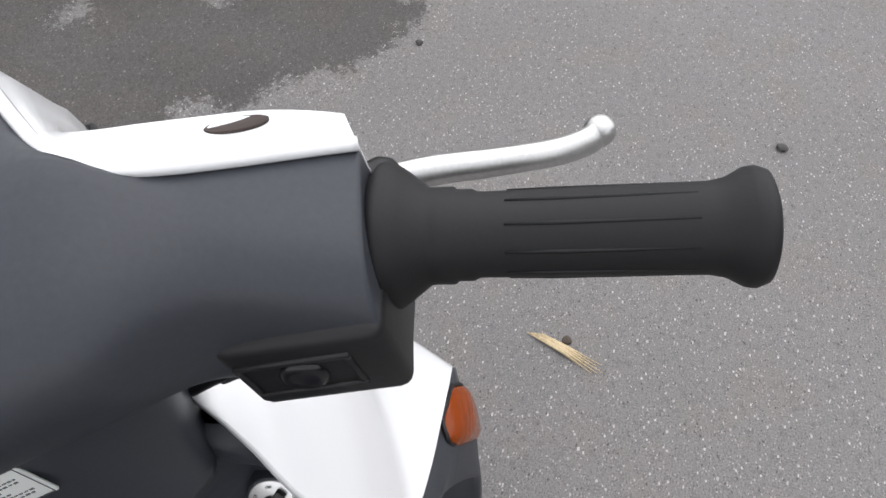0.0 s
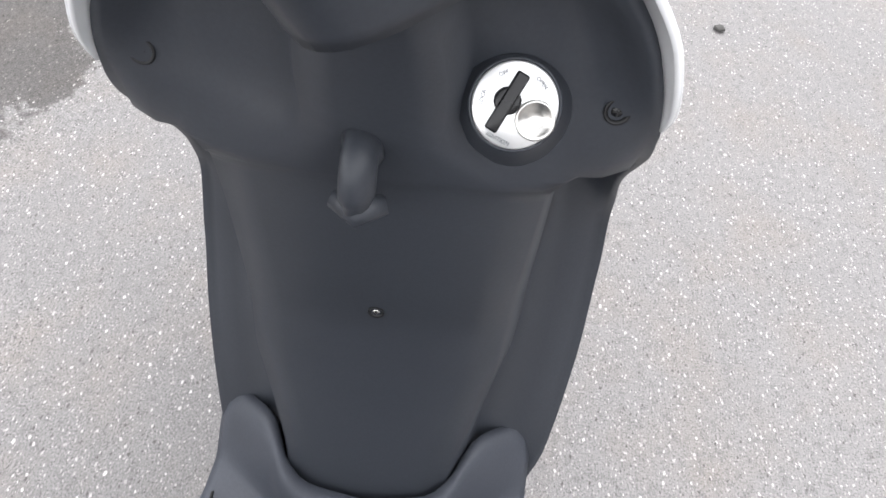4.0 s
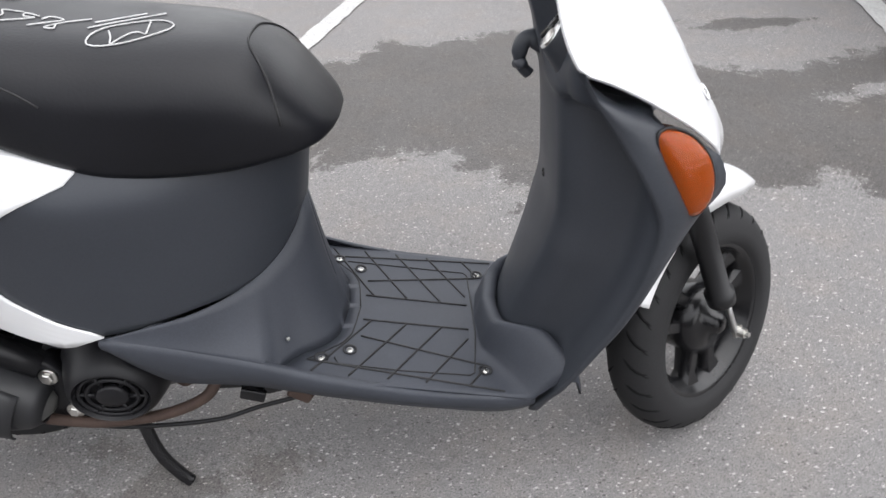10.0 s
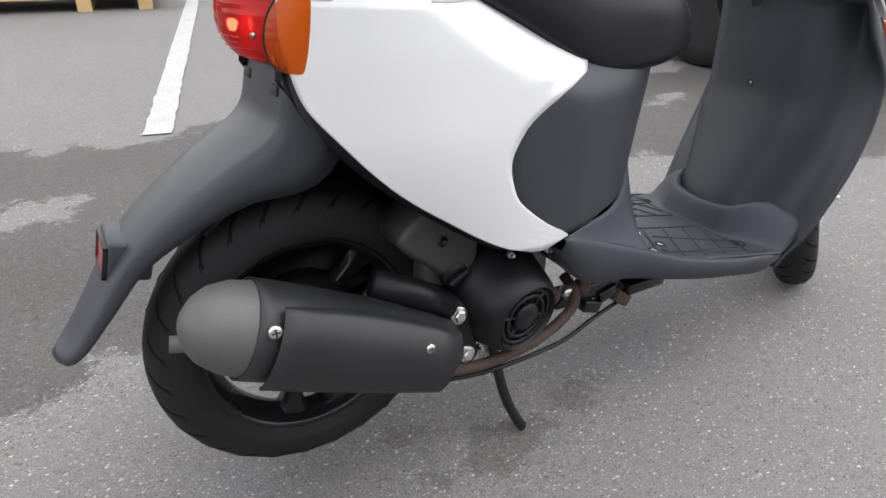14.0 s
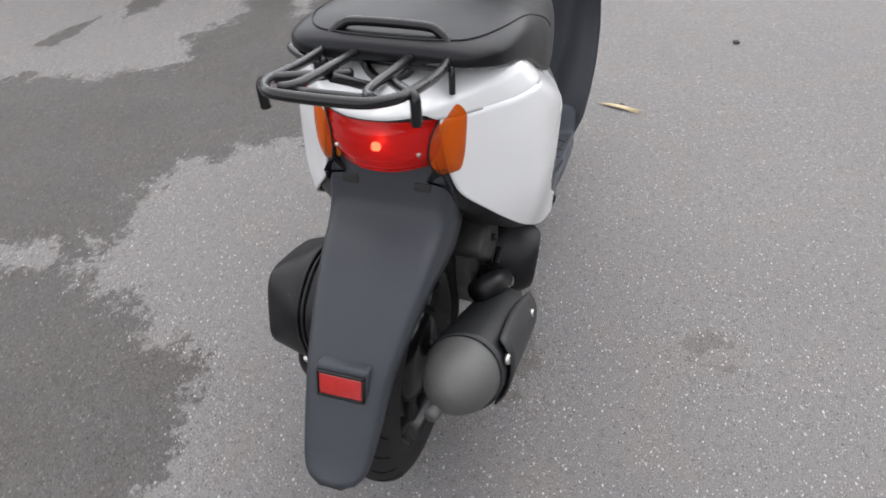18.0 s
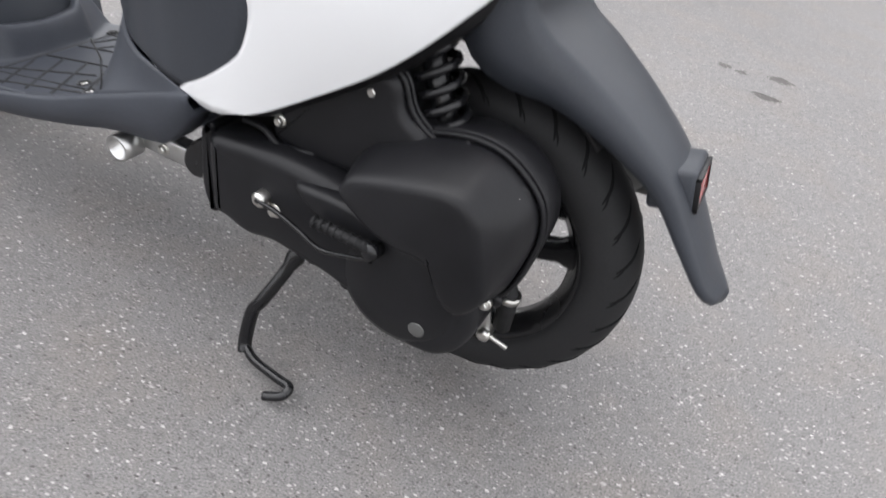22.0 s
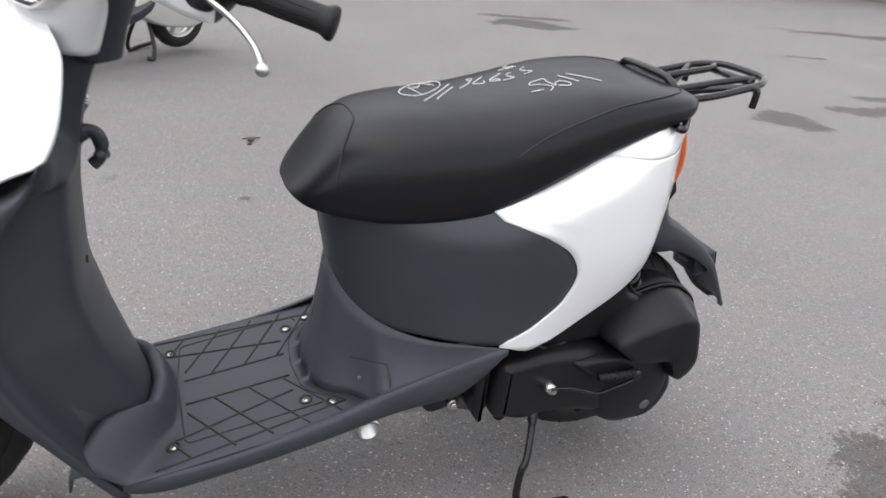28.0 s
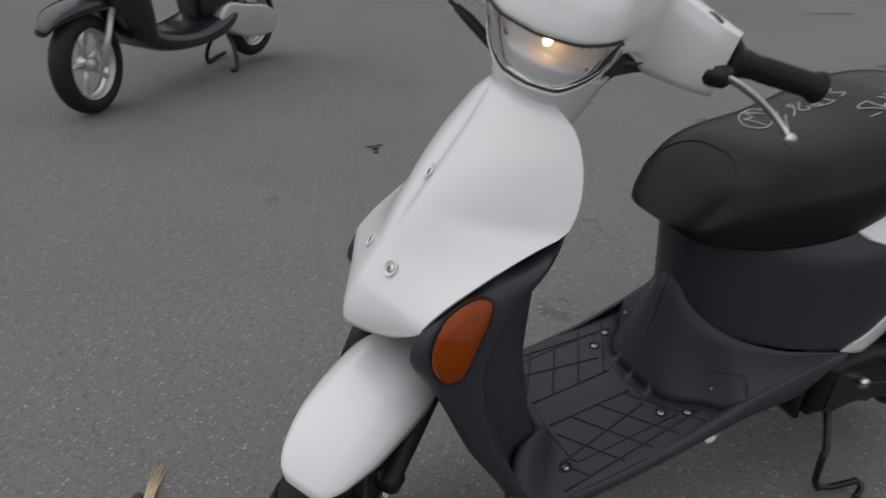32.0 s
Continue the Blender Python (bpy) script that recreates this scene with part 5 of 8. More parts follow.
turned(bm, [(0, 0.019), (0.03, 0.019), (0.03, 0.015), (0.002, 0.014)], (-0.28, 0.10, 0.195), (-0.28, 1, 0.195), 20)
part("frame_tube_end", bm, ALLOY, scooter, "open end of a grey frame tube")
bolt((-0.335, 0.100, 0.205), (0, 1, 0), 0.006, scooter)
bolt((-0.425, 0.112, 0.205), (0, 1, 0), 0.007, scooter)
bm = bmesh.new()
slab(bm, [(-0.46, 0.225), (-0.40, 0.19), (-0.375, 0.205), (-0.39, 0.24), (-0.44, 0.27)], 0.06, 0.108, 0.006)
part("engine_hanger", bm, BLACK_METAL, scooter, "black engine hanger plate")

# centre stand
bm = bmesh.new()
tube(bm, spline([(-0.515, -0.095, 0.175), (-0.507, -0.108, 0.115), (-0.497, -0.117, 0.070), (-0.478, -0.120, 0.028), (-0.466, -0.120, 0.008)], 6), 0.0095, 12, squash=0.8)
stand = part("centre_stand", bm, BLACK_METAL, scooter, "black steel centre stand with a foot tang")
bm = bmesh.new()
tube(bm, spline([(-0.585, 0.095, 0.205), (-0.572, 0.135, 0.150), (-0.555, 0.165, 0.105), (-0.545, 0.172, 0.085), (-0.540, 0.180, 0.040), (-0.545, 0.188, 0.024)], 6), [0.013] * 6 + [0.0092] * 25, 12, squash=0.7)
part("stand_leg", bm, BLACK_METAL, stand)
bm = bmesh.new()
tube(bm, spline([(-0.542, 0.183, 0.030), (-0.565, 0.192, 0.024), (-0.61, 0.200, 0.026), (-0.628, 0.203, 0.028), (-0.632, 0.210, 0.026), (-0.626, 0.217, 0.020), (-0.606, 0.224, 0.014)], 6), 0.0062, 12)
part("foot_tang", bm, BLACK_METAL, stand)
bm = bmesh.new()
tube(bm, [(-0.56, -0.095, 0.175), (-0.56, 0.10, 0.19)], 0.013, 14)
part("stand_pivot", bm, BLACK_METAL, stand)
bm = bmesh.new()
tube(bm, [Vector((-0.53 + 0.022 * k / 60, -0.093, 0.165 - 0.06 * k / 60)) + Vector((0.007 * math.cos(k * 0.9), 0.007 * math.sin(k * 0.9), 0)) for k in range(61)], 0.0018, 5)
part("stand_spring", bm, STEEL, stand, "coiled steel return spring")

# rear shock absorber with its spring
bm = bmesh.new()
top, low = Vector((-0.672, 0.088, 0.52)), Vector((-0.772, 0.088, 0.285))
tube(bm, [low, top], 0.013, 12)
shock = part("shock_absorber", bm, BLACK_METAL, scooter, "black rear shock absorber")
bm = bmesh.new()
ax = (low - top).normalized()
e1 = ax.orthogonal().normalized()
e2 = ax.cross(e1)
tube(bm, [top + (low - top) * (0.08 + 0.8 * k / 150) + (e1 * math.cos(k * 0.46) + e2 * math.sin(k * 0.46)) * 0.024 for k in range(151)], 0.0050, 6)
part("shock_spring", bm, BLACK_METAL, shock)

# dark inner mudguard that closes the tail from below
bm = bmesh.new()
rows = []
for k in range(15):
    t = k / 14
    ang = radians(38 + 84 * t)
    rows.append([rear_axle + Vector(((0.225 + 0.03 * (1 - abs(2 * t - 1))) * math.cos(ang), y, (0.225 + 0.03 * (1 - abs(2 * t - 1))) * math.sin(ang))) for y in (-0.062, -0.04, 0.0, 0.04, 0.062)])
grid(bm, rows)
thicken(part("inner_mudguard", bm, BLACK_PLASTIC, scooter, "black inner mudguard above the rear wheel"), 0.004)
bm = bmesh.new()
for side in (1, -1):
    rows = []
    for k in range(17):
        x = -0.47 - 0.31 * k / 16
        zl = lerp_table([(a, b) for b, a in reversed(WHITE_REAR) if b <= 0.60], x) if x < -0.51 else 0.36
        rows.append([tail_point(plan_at_x(x), zl + 0.012, side, -0.006), tail_point(plan_at_x(x), zl - 0.010, side, -0.018), Vector((x, side * 0.085, zl - 0.014)), Vector((x, side * 0.05, zl + 0.05))])
    grid(bm, rows)
part("tail_underside", bm, BLACK_PLASTIC, scooter, "black plastic underside of the tail")
# black block added to fill the hollow behind the side panels
bm = bmesh.new()
slab(bm, [(-0.40, 0.36), (-0.46, 0.33), (-0.54, 0.37), (-0.62, 0.45), (-0.69, 0.54), (-0.71, 0.60), (-0.68, 0.635), (-0.50, 0.575), (-0.33, 0.53), (-0.30, 0.45)], -0.100, 0.100, 0.02)
part("tail_filler", bm, BLACK_PLASTIC, scooter, "black filler block inside the tail below the seat")


# ---- handlebar with its covers, turned to the left with the wheel ----
# cross-sections along y: rear edge, front edge, top, bottom and the line where the white front meets the grey back
BAR_TOP = [(0.0, 0.938), (0.06, 0.937), (0.08, 0.932), (0.095, 0.925), (0.11, 0.920), (0.13, 0.914), (0.178, 0.900)]
BAR_SPLIT = [(0.0, 0.112), (0.065, 0.110), (0.077, 0.100), (0.087, 0.076), (0.097, 0.054), (0.112, 0.044), (0.178, 0.035)]
LAMP_X = [(0.0, 0.160), (0.04, 0.156), (0.065, 0.146), (0.08, 0.132), (0.085, 0.122)]
HL_W = 0.080
HL_TOP = [(0.0, 0.862), (0.04, 0.865), (0.07, 0.873), (0.080, 0.878)]
HL_LOW = [(0.0, 0.798), (0.03, 0.801), (0.055, 0.818), (0.072, 0.842), (0.080, 0.868)]


def blend(a):
    w = min(1.0, max(0.0, (a - 0.076) / 0.026))
    return w * w * (3 - 2 * w)


def ring_points(ctrl, n):
    """Evenly spaced points along a chain of corners."""
    ctrl = [Vector((x, 0, z)) for x, z in ctrl]
    out = []
    for a, b in zip(ctrl, ctrl[1:]):
        out += [a.lerp(b, k / n) for k in range(n)]
    return out + [ctrl[-1]]


def bar_front_profile(a):
    zt, xs, lx = lerp_table(BAR_TOP, a), lerp_table(BAR_SPLIT, a), lerp_table(LAMP_X, a)
    ht, hl = lerp_table(HL_TOP, min(a, HL_W)), lerp_table(HL_LOW, min(a, HL_W))
    deep = 0.052 * max(0.0, 1 - (a / 0.081) ** 6)
    mid = [(xs, zt), (xs + 0.45 * (lx - xs), zt - 0.012), (xs + 0.80 * (lx - xs), zt - 0.034), (lx - 0.002, ht + 0.014), (lx, ht + 0.003), (lx - 0.001, ht + 0.001), (lx - deep, ht - 0.001), (lx - deep, hl + 0.001),
           (lx - 0.017, hl - 0.001), (lx - 0.017, hl - 0.004), (lx - 0.035, hl - 0.008), (xs + 0.004, hl - 0.004)]
    f = 0.067 - 0.10 * max(0.0, a - 0.12) - 9.0 * max(0.0, a - 0.145) ** 2
    wing = [(xs, zt), (xs + 0.30 * (f - xs), zt + 0.003), (xs + 0.80 * (f - xs), zt + 0.001), (f, zt - 0.014), (f + 0.001, zt - 0.030), (f + 0.001, zt - 0.034), (f + 0.001, zt - 0.040), (f, 0.852), (f - 0.001, 0.846), (f - 0.003, 0.838), (f - 0.008, 0.831), (xs + 0.001, 0.829)]
    w = blend(a)
    return [(p[0] + (q[0] - p[0]) * w, p[1] + (q[1] - p[1]) * w) for p, q in zip(mid, wing)]


def bar_back_profile(a):
    zt, xs = lerp_table(BAR_TOP, a), lerp_table(BAR_SPLIT, a)
    mid = [(xs - 0.001, zt - 0.002), (0.050, 0.930), (0.008, 0.916), (-0.007, 0.897), (-0.002, 0.872), (0.011, 0.854), (0.0225, 0.840), (0.034, 0.834), (xs, 0.828)]
    g = -0.28 * (a - 0.139)
    wing = [(xs - 0.001, zt - 0.002), (xs - 0.012, zt - 0.003), (0.012 + g, zt - 0.008), (0.000 + g, zt - 0.020), (-0.003 + g, 0.868), (0.000 + g, 0.846), (0.006 + g, 0.838), (0.02, 0.831), (xs, 0.829)]
    w = min(1.0, max(0.0, (a - 0.085) / 0.045))
    w = w * w * (3 - 2 * w)
    return [(p[0] + (q[0] - p[0]) * w, p[1] + (q[1] - p[1]) * w) for p, q in zip(mid, wing)]


def bar_half(front):
    rings = []
    for i in range(73):
        y = -0.178 + 0.356 * i / 72
        a = abs(y)
        pts = ring_points(bar_front_profile(a), 3) if front else spline([(x, 0, z) for x, z in bar_back_profile(a)], 4)
        rings.append([Vector((p.x, y * (1 - 1.9 * max(0.0, 0.034 - p.x) * (a / 0.178) ** 2), p.z)) for p in pts])
    return rings


bm = bmesh.new()
loft(bm, bar_half(True))
bm.normal_update()
bar_tree = BVHTree.FromBMesh(bm)
bar_front = part("handlebar_front_cover", bm, WHITE, scooter, "glossy white handlebar cover round the headlamp", local=STEER, sharp=50)
rounded(bar_front, 0.0015, 2, 50)
bm = bmesh.new()
loft(bm, bar_half(False))
bar_back = part("handlebar_rear_cover", bm, GREY, scooter, "dark grey handlebar rear cover", local=STEER, sharp=60)
rounded(bar_back, 0.003, 2, 60)
bm = bmesh.new()  # raised white lip along the joint
for side in (1, -1):
    pts = []
    for i in range(36):
        a = 0.178 * i / 35
        pts.append((lerp_table(BAR_SPLIT, a) - 0.001, side * a, lerp_table(BAR_TOP, a)))
    tube(bm, pts, 0.0024, 8)
part("cover_lip", bm, WHITE, bar_front)
# speedometer hood on top
bm = bmesh.new()
rows = []
for i in range(15):
    y = -0.070 + 0.140 * i / 14
    k = 1 - (abs(y) / 0.070) ** 4
    rows.append([Vector((0.010, y, 0.904)), Vector((0.018, y, 0.914 + 0.004 * k)), Vector((0.05, y, 0.930 + 0.005 * k)), Vector((0.095, y, 0.936 + 0.005 * k)), Vector((0.105, y, 0.932))])
grid(bm, rows)
part("speedometer_hood", bm, GREY, bar_back, "dark grey speedometer hood")
bm = bmesh.new()
box(bm, -0.030, 0.030, -0.055, 0.055, -0.003, 0.003, 0.002)
part("speedometer_glass", bm, BLACK_METAL, bar_back, "dark speedometer window", local=Matrix.Translation((0.044, 0, 0.932)) @ Matrix.Rotation(radians(-14), 4, "Y"))

# neck of the rear cover with its label and screw
def neck_back_x(z):
    return lerp_table([(0.72, 0.030), (0.756, 0.028), (0.827, 0.0235), (0.845, 0.020)], z)


bm = bmesh.new()
rings = []
for k in range(17):
    t = k / 16
    z = 0.845 - 0.115 * t
    w = 0.078 - 0.034 * t ** 0.8 + 0.022 * (1 - t) ** 4
    xb, xf = neck_back_x(z), 0.098 - 0.006 * t
    ring = []
    for j in range(28):
        a = 2 * math.pi * j / 28
        ca, sa = math.cos(a), math.sin(a)
        ring.append(Vector(((xb + xf) / 2 + (xf - xb) / 2 * math.copysign(abs(ca) ** 0.55, ca), w * math.copysign(abs(sa) ** 0.8, sa), z)))
    rings.append(ring)
loft(bm, rings)
neck = part("steering_neck_cover", bm, GREY, scooter, "dark grey cover round the steering neck", local=STEER)
bm = bmesh.new()
rings = []
for k in range(11):
    t = k / 10
    z = 0.822 - 0.075 * t
    ring = []
    for j in range(24):
        a = 2 * math.pi * j / 24
        ring.append(Vector((0.088 + (0.050 - 0.014 * t) * math.cos(a), (0.074 - 0.022 * t) * math.sin(a), z)))
    rings.append(ring)
loft(bm, rings)
part("neck_front_cover", bm, WHITE, scooter, "white cover below the headlamp", local=STEER)


screw("neck_screw", (neck_back_x(0.756) - 0.0005, 0.003, 0.756), (-1, 0, -0.05), 0.0050, neck)
bm = bmesh.new()
lab_turn = Matrix.Translation((0.0222, 0.0078, 0.8255)) @ Matrix.Rotation(radians(3), 4, "Y")
box(bm, -0.0008, 0.0008, -0.0252, 0.0252, -0.0127, 0.0127, 0.0007)
label_plate = part("warning_label", bm, PAPER, neck, "white label with rows of dark print", local=lab_turn)
cu = bpy.data.curves.new("print_heading", "FONT")
cu.body, cu.size, cu.align_x, cu.extrude = "FI\u30e9\u30f3\u30d7\u306b\u3064\u3044\u3066", 0.0039, "LEFT", 0.0001
cu.materials.append(INK)
heading = new("print_heading", cu)
heading.parent = label_plate
heading.matrix_basis = Matrix(((0, 0, -1, -0.0010), (-1, 0, 0, 0.0220), (0, 1, 0, 0.0076), (0, 0, 0, 1)))
rnd = random.Random(4)
for z, w in ((0.0053, 0.033), (0.0030, 0.034), (0.0007, 0.024), (-0.0022, 0.026), (-0.0045, 0.033), (-0.0068, 0.032), (-0.0091, 0.026)):  # rows of small print
    y1 = 0.0135
    bm = bmesh.new()
    y = y1
    while y > y1 - w:
        c = rnd.uniform(0.0009, 0.0016)
        box(bm, -0.0010, -0.0006, y - c, y, z - rnd.uniform(0.0003, 0.0006), z + rnd.uniform(0.0003, 0.0006))
        y -= c + rnd.uniform(0.0004, 0.0008)
    part("print_line", bm, INK, label_plate, smooth=False)
bm = bmesh.new()
tube(bm, [(-0.0010, y, z) for y, z in ((-0.0240, -0.0115), (0.0240, -0.0115), (0.0240, 0.0115), (-0.0240, 0.0115))], 0.00025, 4, closed=True)
part("print_border", bm, INK, label_plate)
for z in (0.0022, -0.0052):
    bm = bmesh.new()
    tube(bm, [Vector((-0.0010, 0.0182 + 0.0021 * math.cos(a), z + 0.0021 * math.sin(a))) for a in [2 * math.pi * k / 16 for k in range(16)]], 0.0003, 4, closed=True)
    part("print_symbol", bm, INK, label_plate)

# grips, levers, switches
for side in (1, -1):
    a, b = Vector((0.0235, side * 0.170, 0.869)), Vector((-0.028, side * 0.276, 0.862))
    L = (b - a).length
    bm = bmesh.new()
    prof = [(-0.006, 0.012), (0.004, 0.0245), (0.007, 0.0250), (0.012, 0.0215), (0.019, 0.0160), (0.022, 0.0158), (0.027, 0.0158), (0.028, 0.0148), (0.033, 0.0148), (0.035, 0.0138),
            (L * 0.6, 0.0140), (L - 0.014, 0.0142), (L - 0.009, 0.0152), (L - 0.004, 0.0180), (L - 0.001, 0.0184), (L + 0.002, 0.0172), (L + 0.003, 0.015), (L + 0.003, 0.0)]
    turned(bm, prof, a, b, 32)
    grip = part("grip", bm, RUBBER, scooter, "black rubber handlebar grip", local=STEER)
    d = (b - a).normalized()
    s1 = d.orthogonal().normalized()
    s2 = d.cross(s1)
    for k in range(10):
        ang = 2 * math.pi * k / 10
        bm = bmesh.new()
        q = (s1 * math.cos(ang) + s2 * math.sin(ang)) * 0.0138
        tube(bm, [a + d * 0.044 + q, a + d * (L * 0.5) + q, a + d * (L - 0.018) + q], [0.0005, 0.0008, 0.0005], 5)
        part("grip_rib", bm, RUBBER, grip)
    # brake lever: flat blade with a ball end
    bm = bmesh.new()
    pts = spline([(0.056, side * 0.160, 0.862), (0.052, side * 0.195, 0.858), (0.049, side * 0.222, 0.850), (0.050, side * 0.246, 0.840), (0.055, side * 0.262, 0.832), (0.060, side * 0.270, 0.828)], 6)
    n = len(pts)
    tube(bm, pts, [0.0064 - 0.0010 * math.sin(math.pi * i / (n - 1)) if i < n - 4 else 0.0060 for i in range(n)], 12, squash=0.6)
    lever = part("brake_lever", bm, ALLOY, scooter, "scuffed bare alloy brake lever with a ball end", local=STEER)
    bm = bmesh.new()
    bmesh.ops.create_uvsphere(bm, u_segments=16, v_segments=10, radius=0.0070, matrix=Matrix.Translation((0.061, side * 0.271, 0.828)))
    part("lever_ball", bm, ALLOY, lever)
    bm = bmesh.new()
    tube(bm, spline([(0.040, side * 0.150, 0.850), (0.048, side * 0.170, 0.857), (0.053, side * 0.188, 0.859)], 4), [0.012, 0.014, 0.015, 0.015, 0.015, 0.014, 0.013, 0.012, 0.009], 12)
    part("lever_holder", bm, BLACK_PLASTIC, lever, "black lever holder")
    # hole near the end of the white cover: a flat disc, its inner shade as dark colour
    at, up, *_ = bar_tree.ray_cast(Vector((0.0513, side * 0.147, 1.0)), Vector((0, 0, -1)))
    up = up if up.z > 0 else -up
    bm = bmesh.new()
    turned(bm, [(-0.002, 0.0088), (0.0004, 0.0090), (0.0006, 0.0086), (0.0003, 0.0080), (0.0002, 0.0)], at, at + up, 28)
    for v in bm.verts:  # the hole disc is an oval, long across the bar
        v.co.x = at.x + 0.55 * (v.co.x - at.x)
        v.co.y = at.y + 1.1 * (v.co.y - at.y)
    part("hole_disc", bm, HOLE, bar_front, "dark brown disc standing for a hole in the cover")
    # switch housing below the rear cover
    turn_sw = Matrix.Translation((0.008, side * 0.140, 0.858)) @ Matrix.Rotation(radians(side * 19), 4, "Z")
    bm = bmesh.new()
    box(bm, -0.016, 0.024, -0.029, 0.026, -0.0215, 0.0195, 0.005, 3)
    sw = part("switch_housing", bm, BLACK_PLASTIC, scooter, "black switch housing", local=STEER @ turn_sw)
    bm = bmesh.new()
    for y0, y1, z0, z1 in ((-0.022, 0.016, 0.008, 0.0105), (-0.022, 0.016, -0.0115, -0.009), (-0.022, -0.0195, -0.009, 0.008), (0.0135, 0.016, -0.009, 0.008)):
        box(bm, -0.0172, -0.014, y0 * side, y1 * side, z0, z1, 0.0006, 1)
    part("switch_frame", bm, BLACK_PLASTIC, sw)
    bm = bmesh.new()
    turned(bm, [(-0.004, 0.0080), (0.0015, 0.0080), (0.0028, 0.0062), (0.0022, 0.004), (0.0022, 0)], (-0.0155, side * -0.002, 0), (-1, side * -0.002, 0), 18)
    part("switch_button", bm, BLACK_METAL, sw, "round black push button")
# brake cable sleeve from the right lever
bm = bmesh.new()
run = spline([(0.100, -0.028, 0.768), (0.099, -0.043, 0.789), (0.110, -0.070, 0.813), (0.128, -0.095, 0.836), (0.145, -0.112, 0.852)], 6)
tube(bm, run, 0.0030, 10)
cable = part("brake_cable", bm, BLACK_PLASTIC, scooter, "black brake cable")
bm = bmesh.new()
tube(bm, [run[9], run[13], run[17], run[21]], [0.0045, 0.0072, 0.0072, 0.0050], 12)
part("cable_boot", bm, RUBBER, cable, "ribbed rubber boot")

# ---- headlamp ----
def lamp_face(out):
    rows = []
    for i in range(25):
        y = -HL_W + 2 * HL_W * i / 24
        a = abs(y)
        zt, zl = lerp_table(HL_TOP, a), lerp_table(HL_LOW, a)
        base = lerp_table(LAMP_X, a)
        rows.append([Vector((base + out - 0.020 * (1 - k / 8) ** 1.6 - (0.003 if k == 0 else 0), y, zl + (zt - zl) * k / 8)) for k in range(9)])
    return rows


bm = bmesh.new()
grid(bm, lamp_face(0.001))
headlamp = part("headlamp", bm, glass, scooter, "clear curved headlamp with a lit bulb", local=STEER)
headlamp.visible_shadow = False
bm = bmesh.new()
rows = [[p.copy() for p in r] for r in lamp_face(-0.009)]
for i, r in enumerate(rows):
    for k, p in enumerate(r):
        q = (1 - ((i - 12) / 12) ** 2) * (1 - ((k - 4) / 4) ** 2)
        p.x -= 0.036 * q ** 0.7 + (0.006 if i % 2 else 0.0) * q
grid(bm, rows)
part("headlamp_reflector", bm, CHROME, headlamp, "ribbed mirror reflector", smooth=False)
bm = bmesh.new()
bmesh.ops.create_uvsphere(bm, u_segments=14, v_segments=8, radius=0.0055, matrix=Matrix.Translation((0.132, 0.004, 0.846)))
part("headlamp_bulb", bm, HEAD_BULB, headlamp, "lit warm bulb")
bm = bmesh.new()
edge = [r[0] for r in lamp_face(0.002)] + [r[-1] for r in reversed(lamp_face(0.002))]
tube(bm, edge, 0.0017, 6, closed=True)
part("headlamp_rim", bm, BLACK_PLASTIC, headlamp, "thin dark lamp rim")

# handwritten marker number on the white cover: plain strokes
def bar_front_point(y, z):
    pts = bar_front_profile(abs(y))
    for (x0, z0), (x1, z1) in zip(pts, pts[1:]):
        if z1 <= z <= z0:
            return Vector((x0 + (x1 - x0) * (z0 - z) / max(1e-6, z0 - z1), y, z))
    return Vector((pts[4][0], y, z))


for k, digit in enumerate("37938"):
    cu = bpy.data.curves.new("marker_digit", "FONT")
    cu.body, cu.size, cu.align_x, cu.extrude, cu.shear = digit, 0.021, "CENTER", 0.0002, 0.2
    cu.materials.append(MARKER)
    ob = new("marker_digit", cu)
    ob.parent = bar_front
    y = -0.040 + 0.0150 * k
    p0, p1 = bar_front_point(y, 0.909), bar_front_point(y, 0.924)
    up = (p1 - p0).normalized()
    side_way = (bar_front_point(y + 0.006, 0.916) - bar_front_point(y - 0.006, 0.916)).normalized()
    out = side_way.cross(up).normalized()
    m = Matrix((side_way, out.cross(side_way), out)).transposed().to_4x4()
    ob.matrix_basis = Matrix.Translation(p0 + out * 0.0016) @ m @ Matrix.Rotation(radians(-4 + 3 * (k % 3)), 4, "Z")

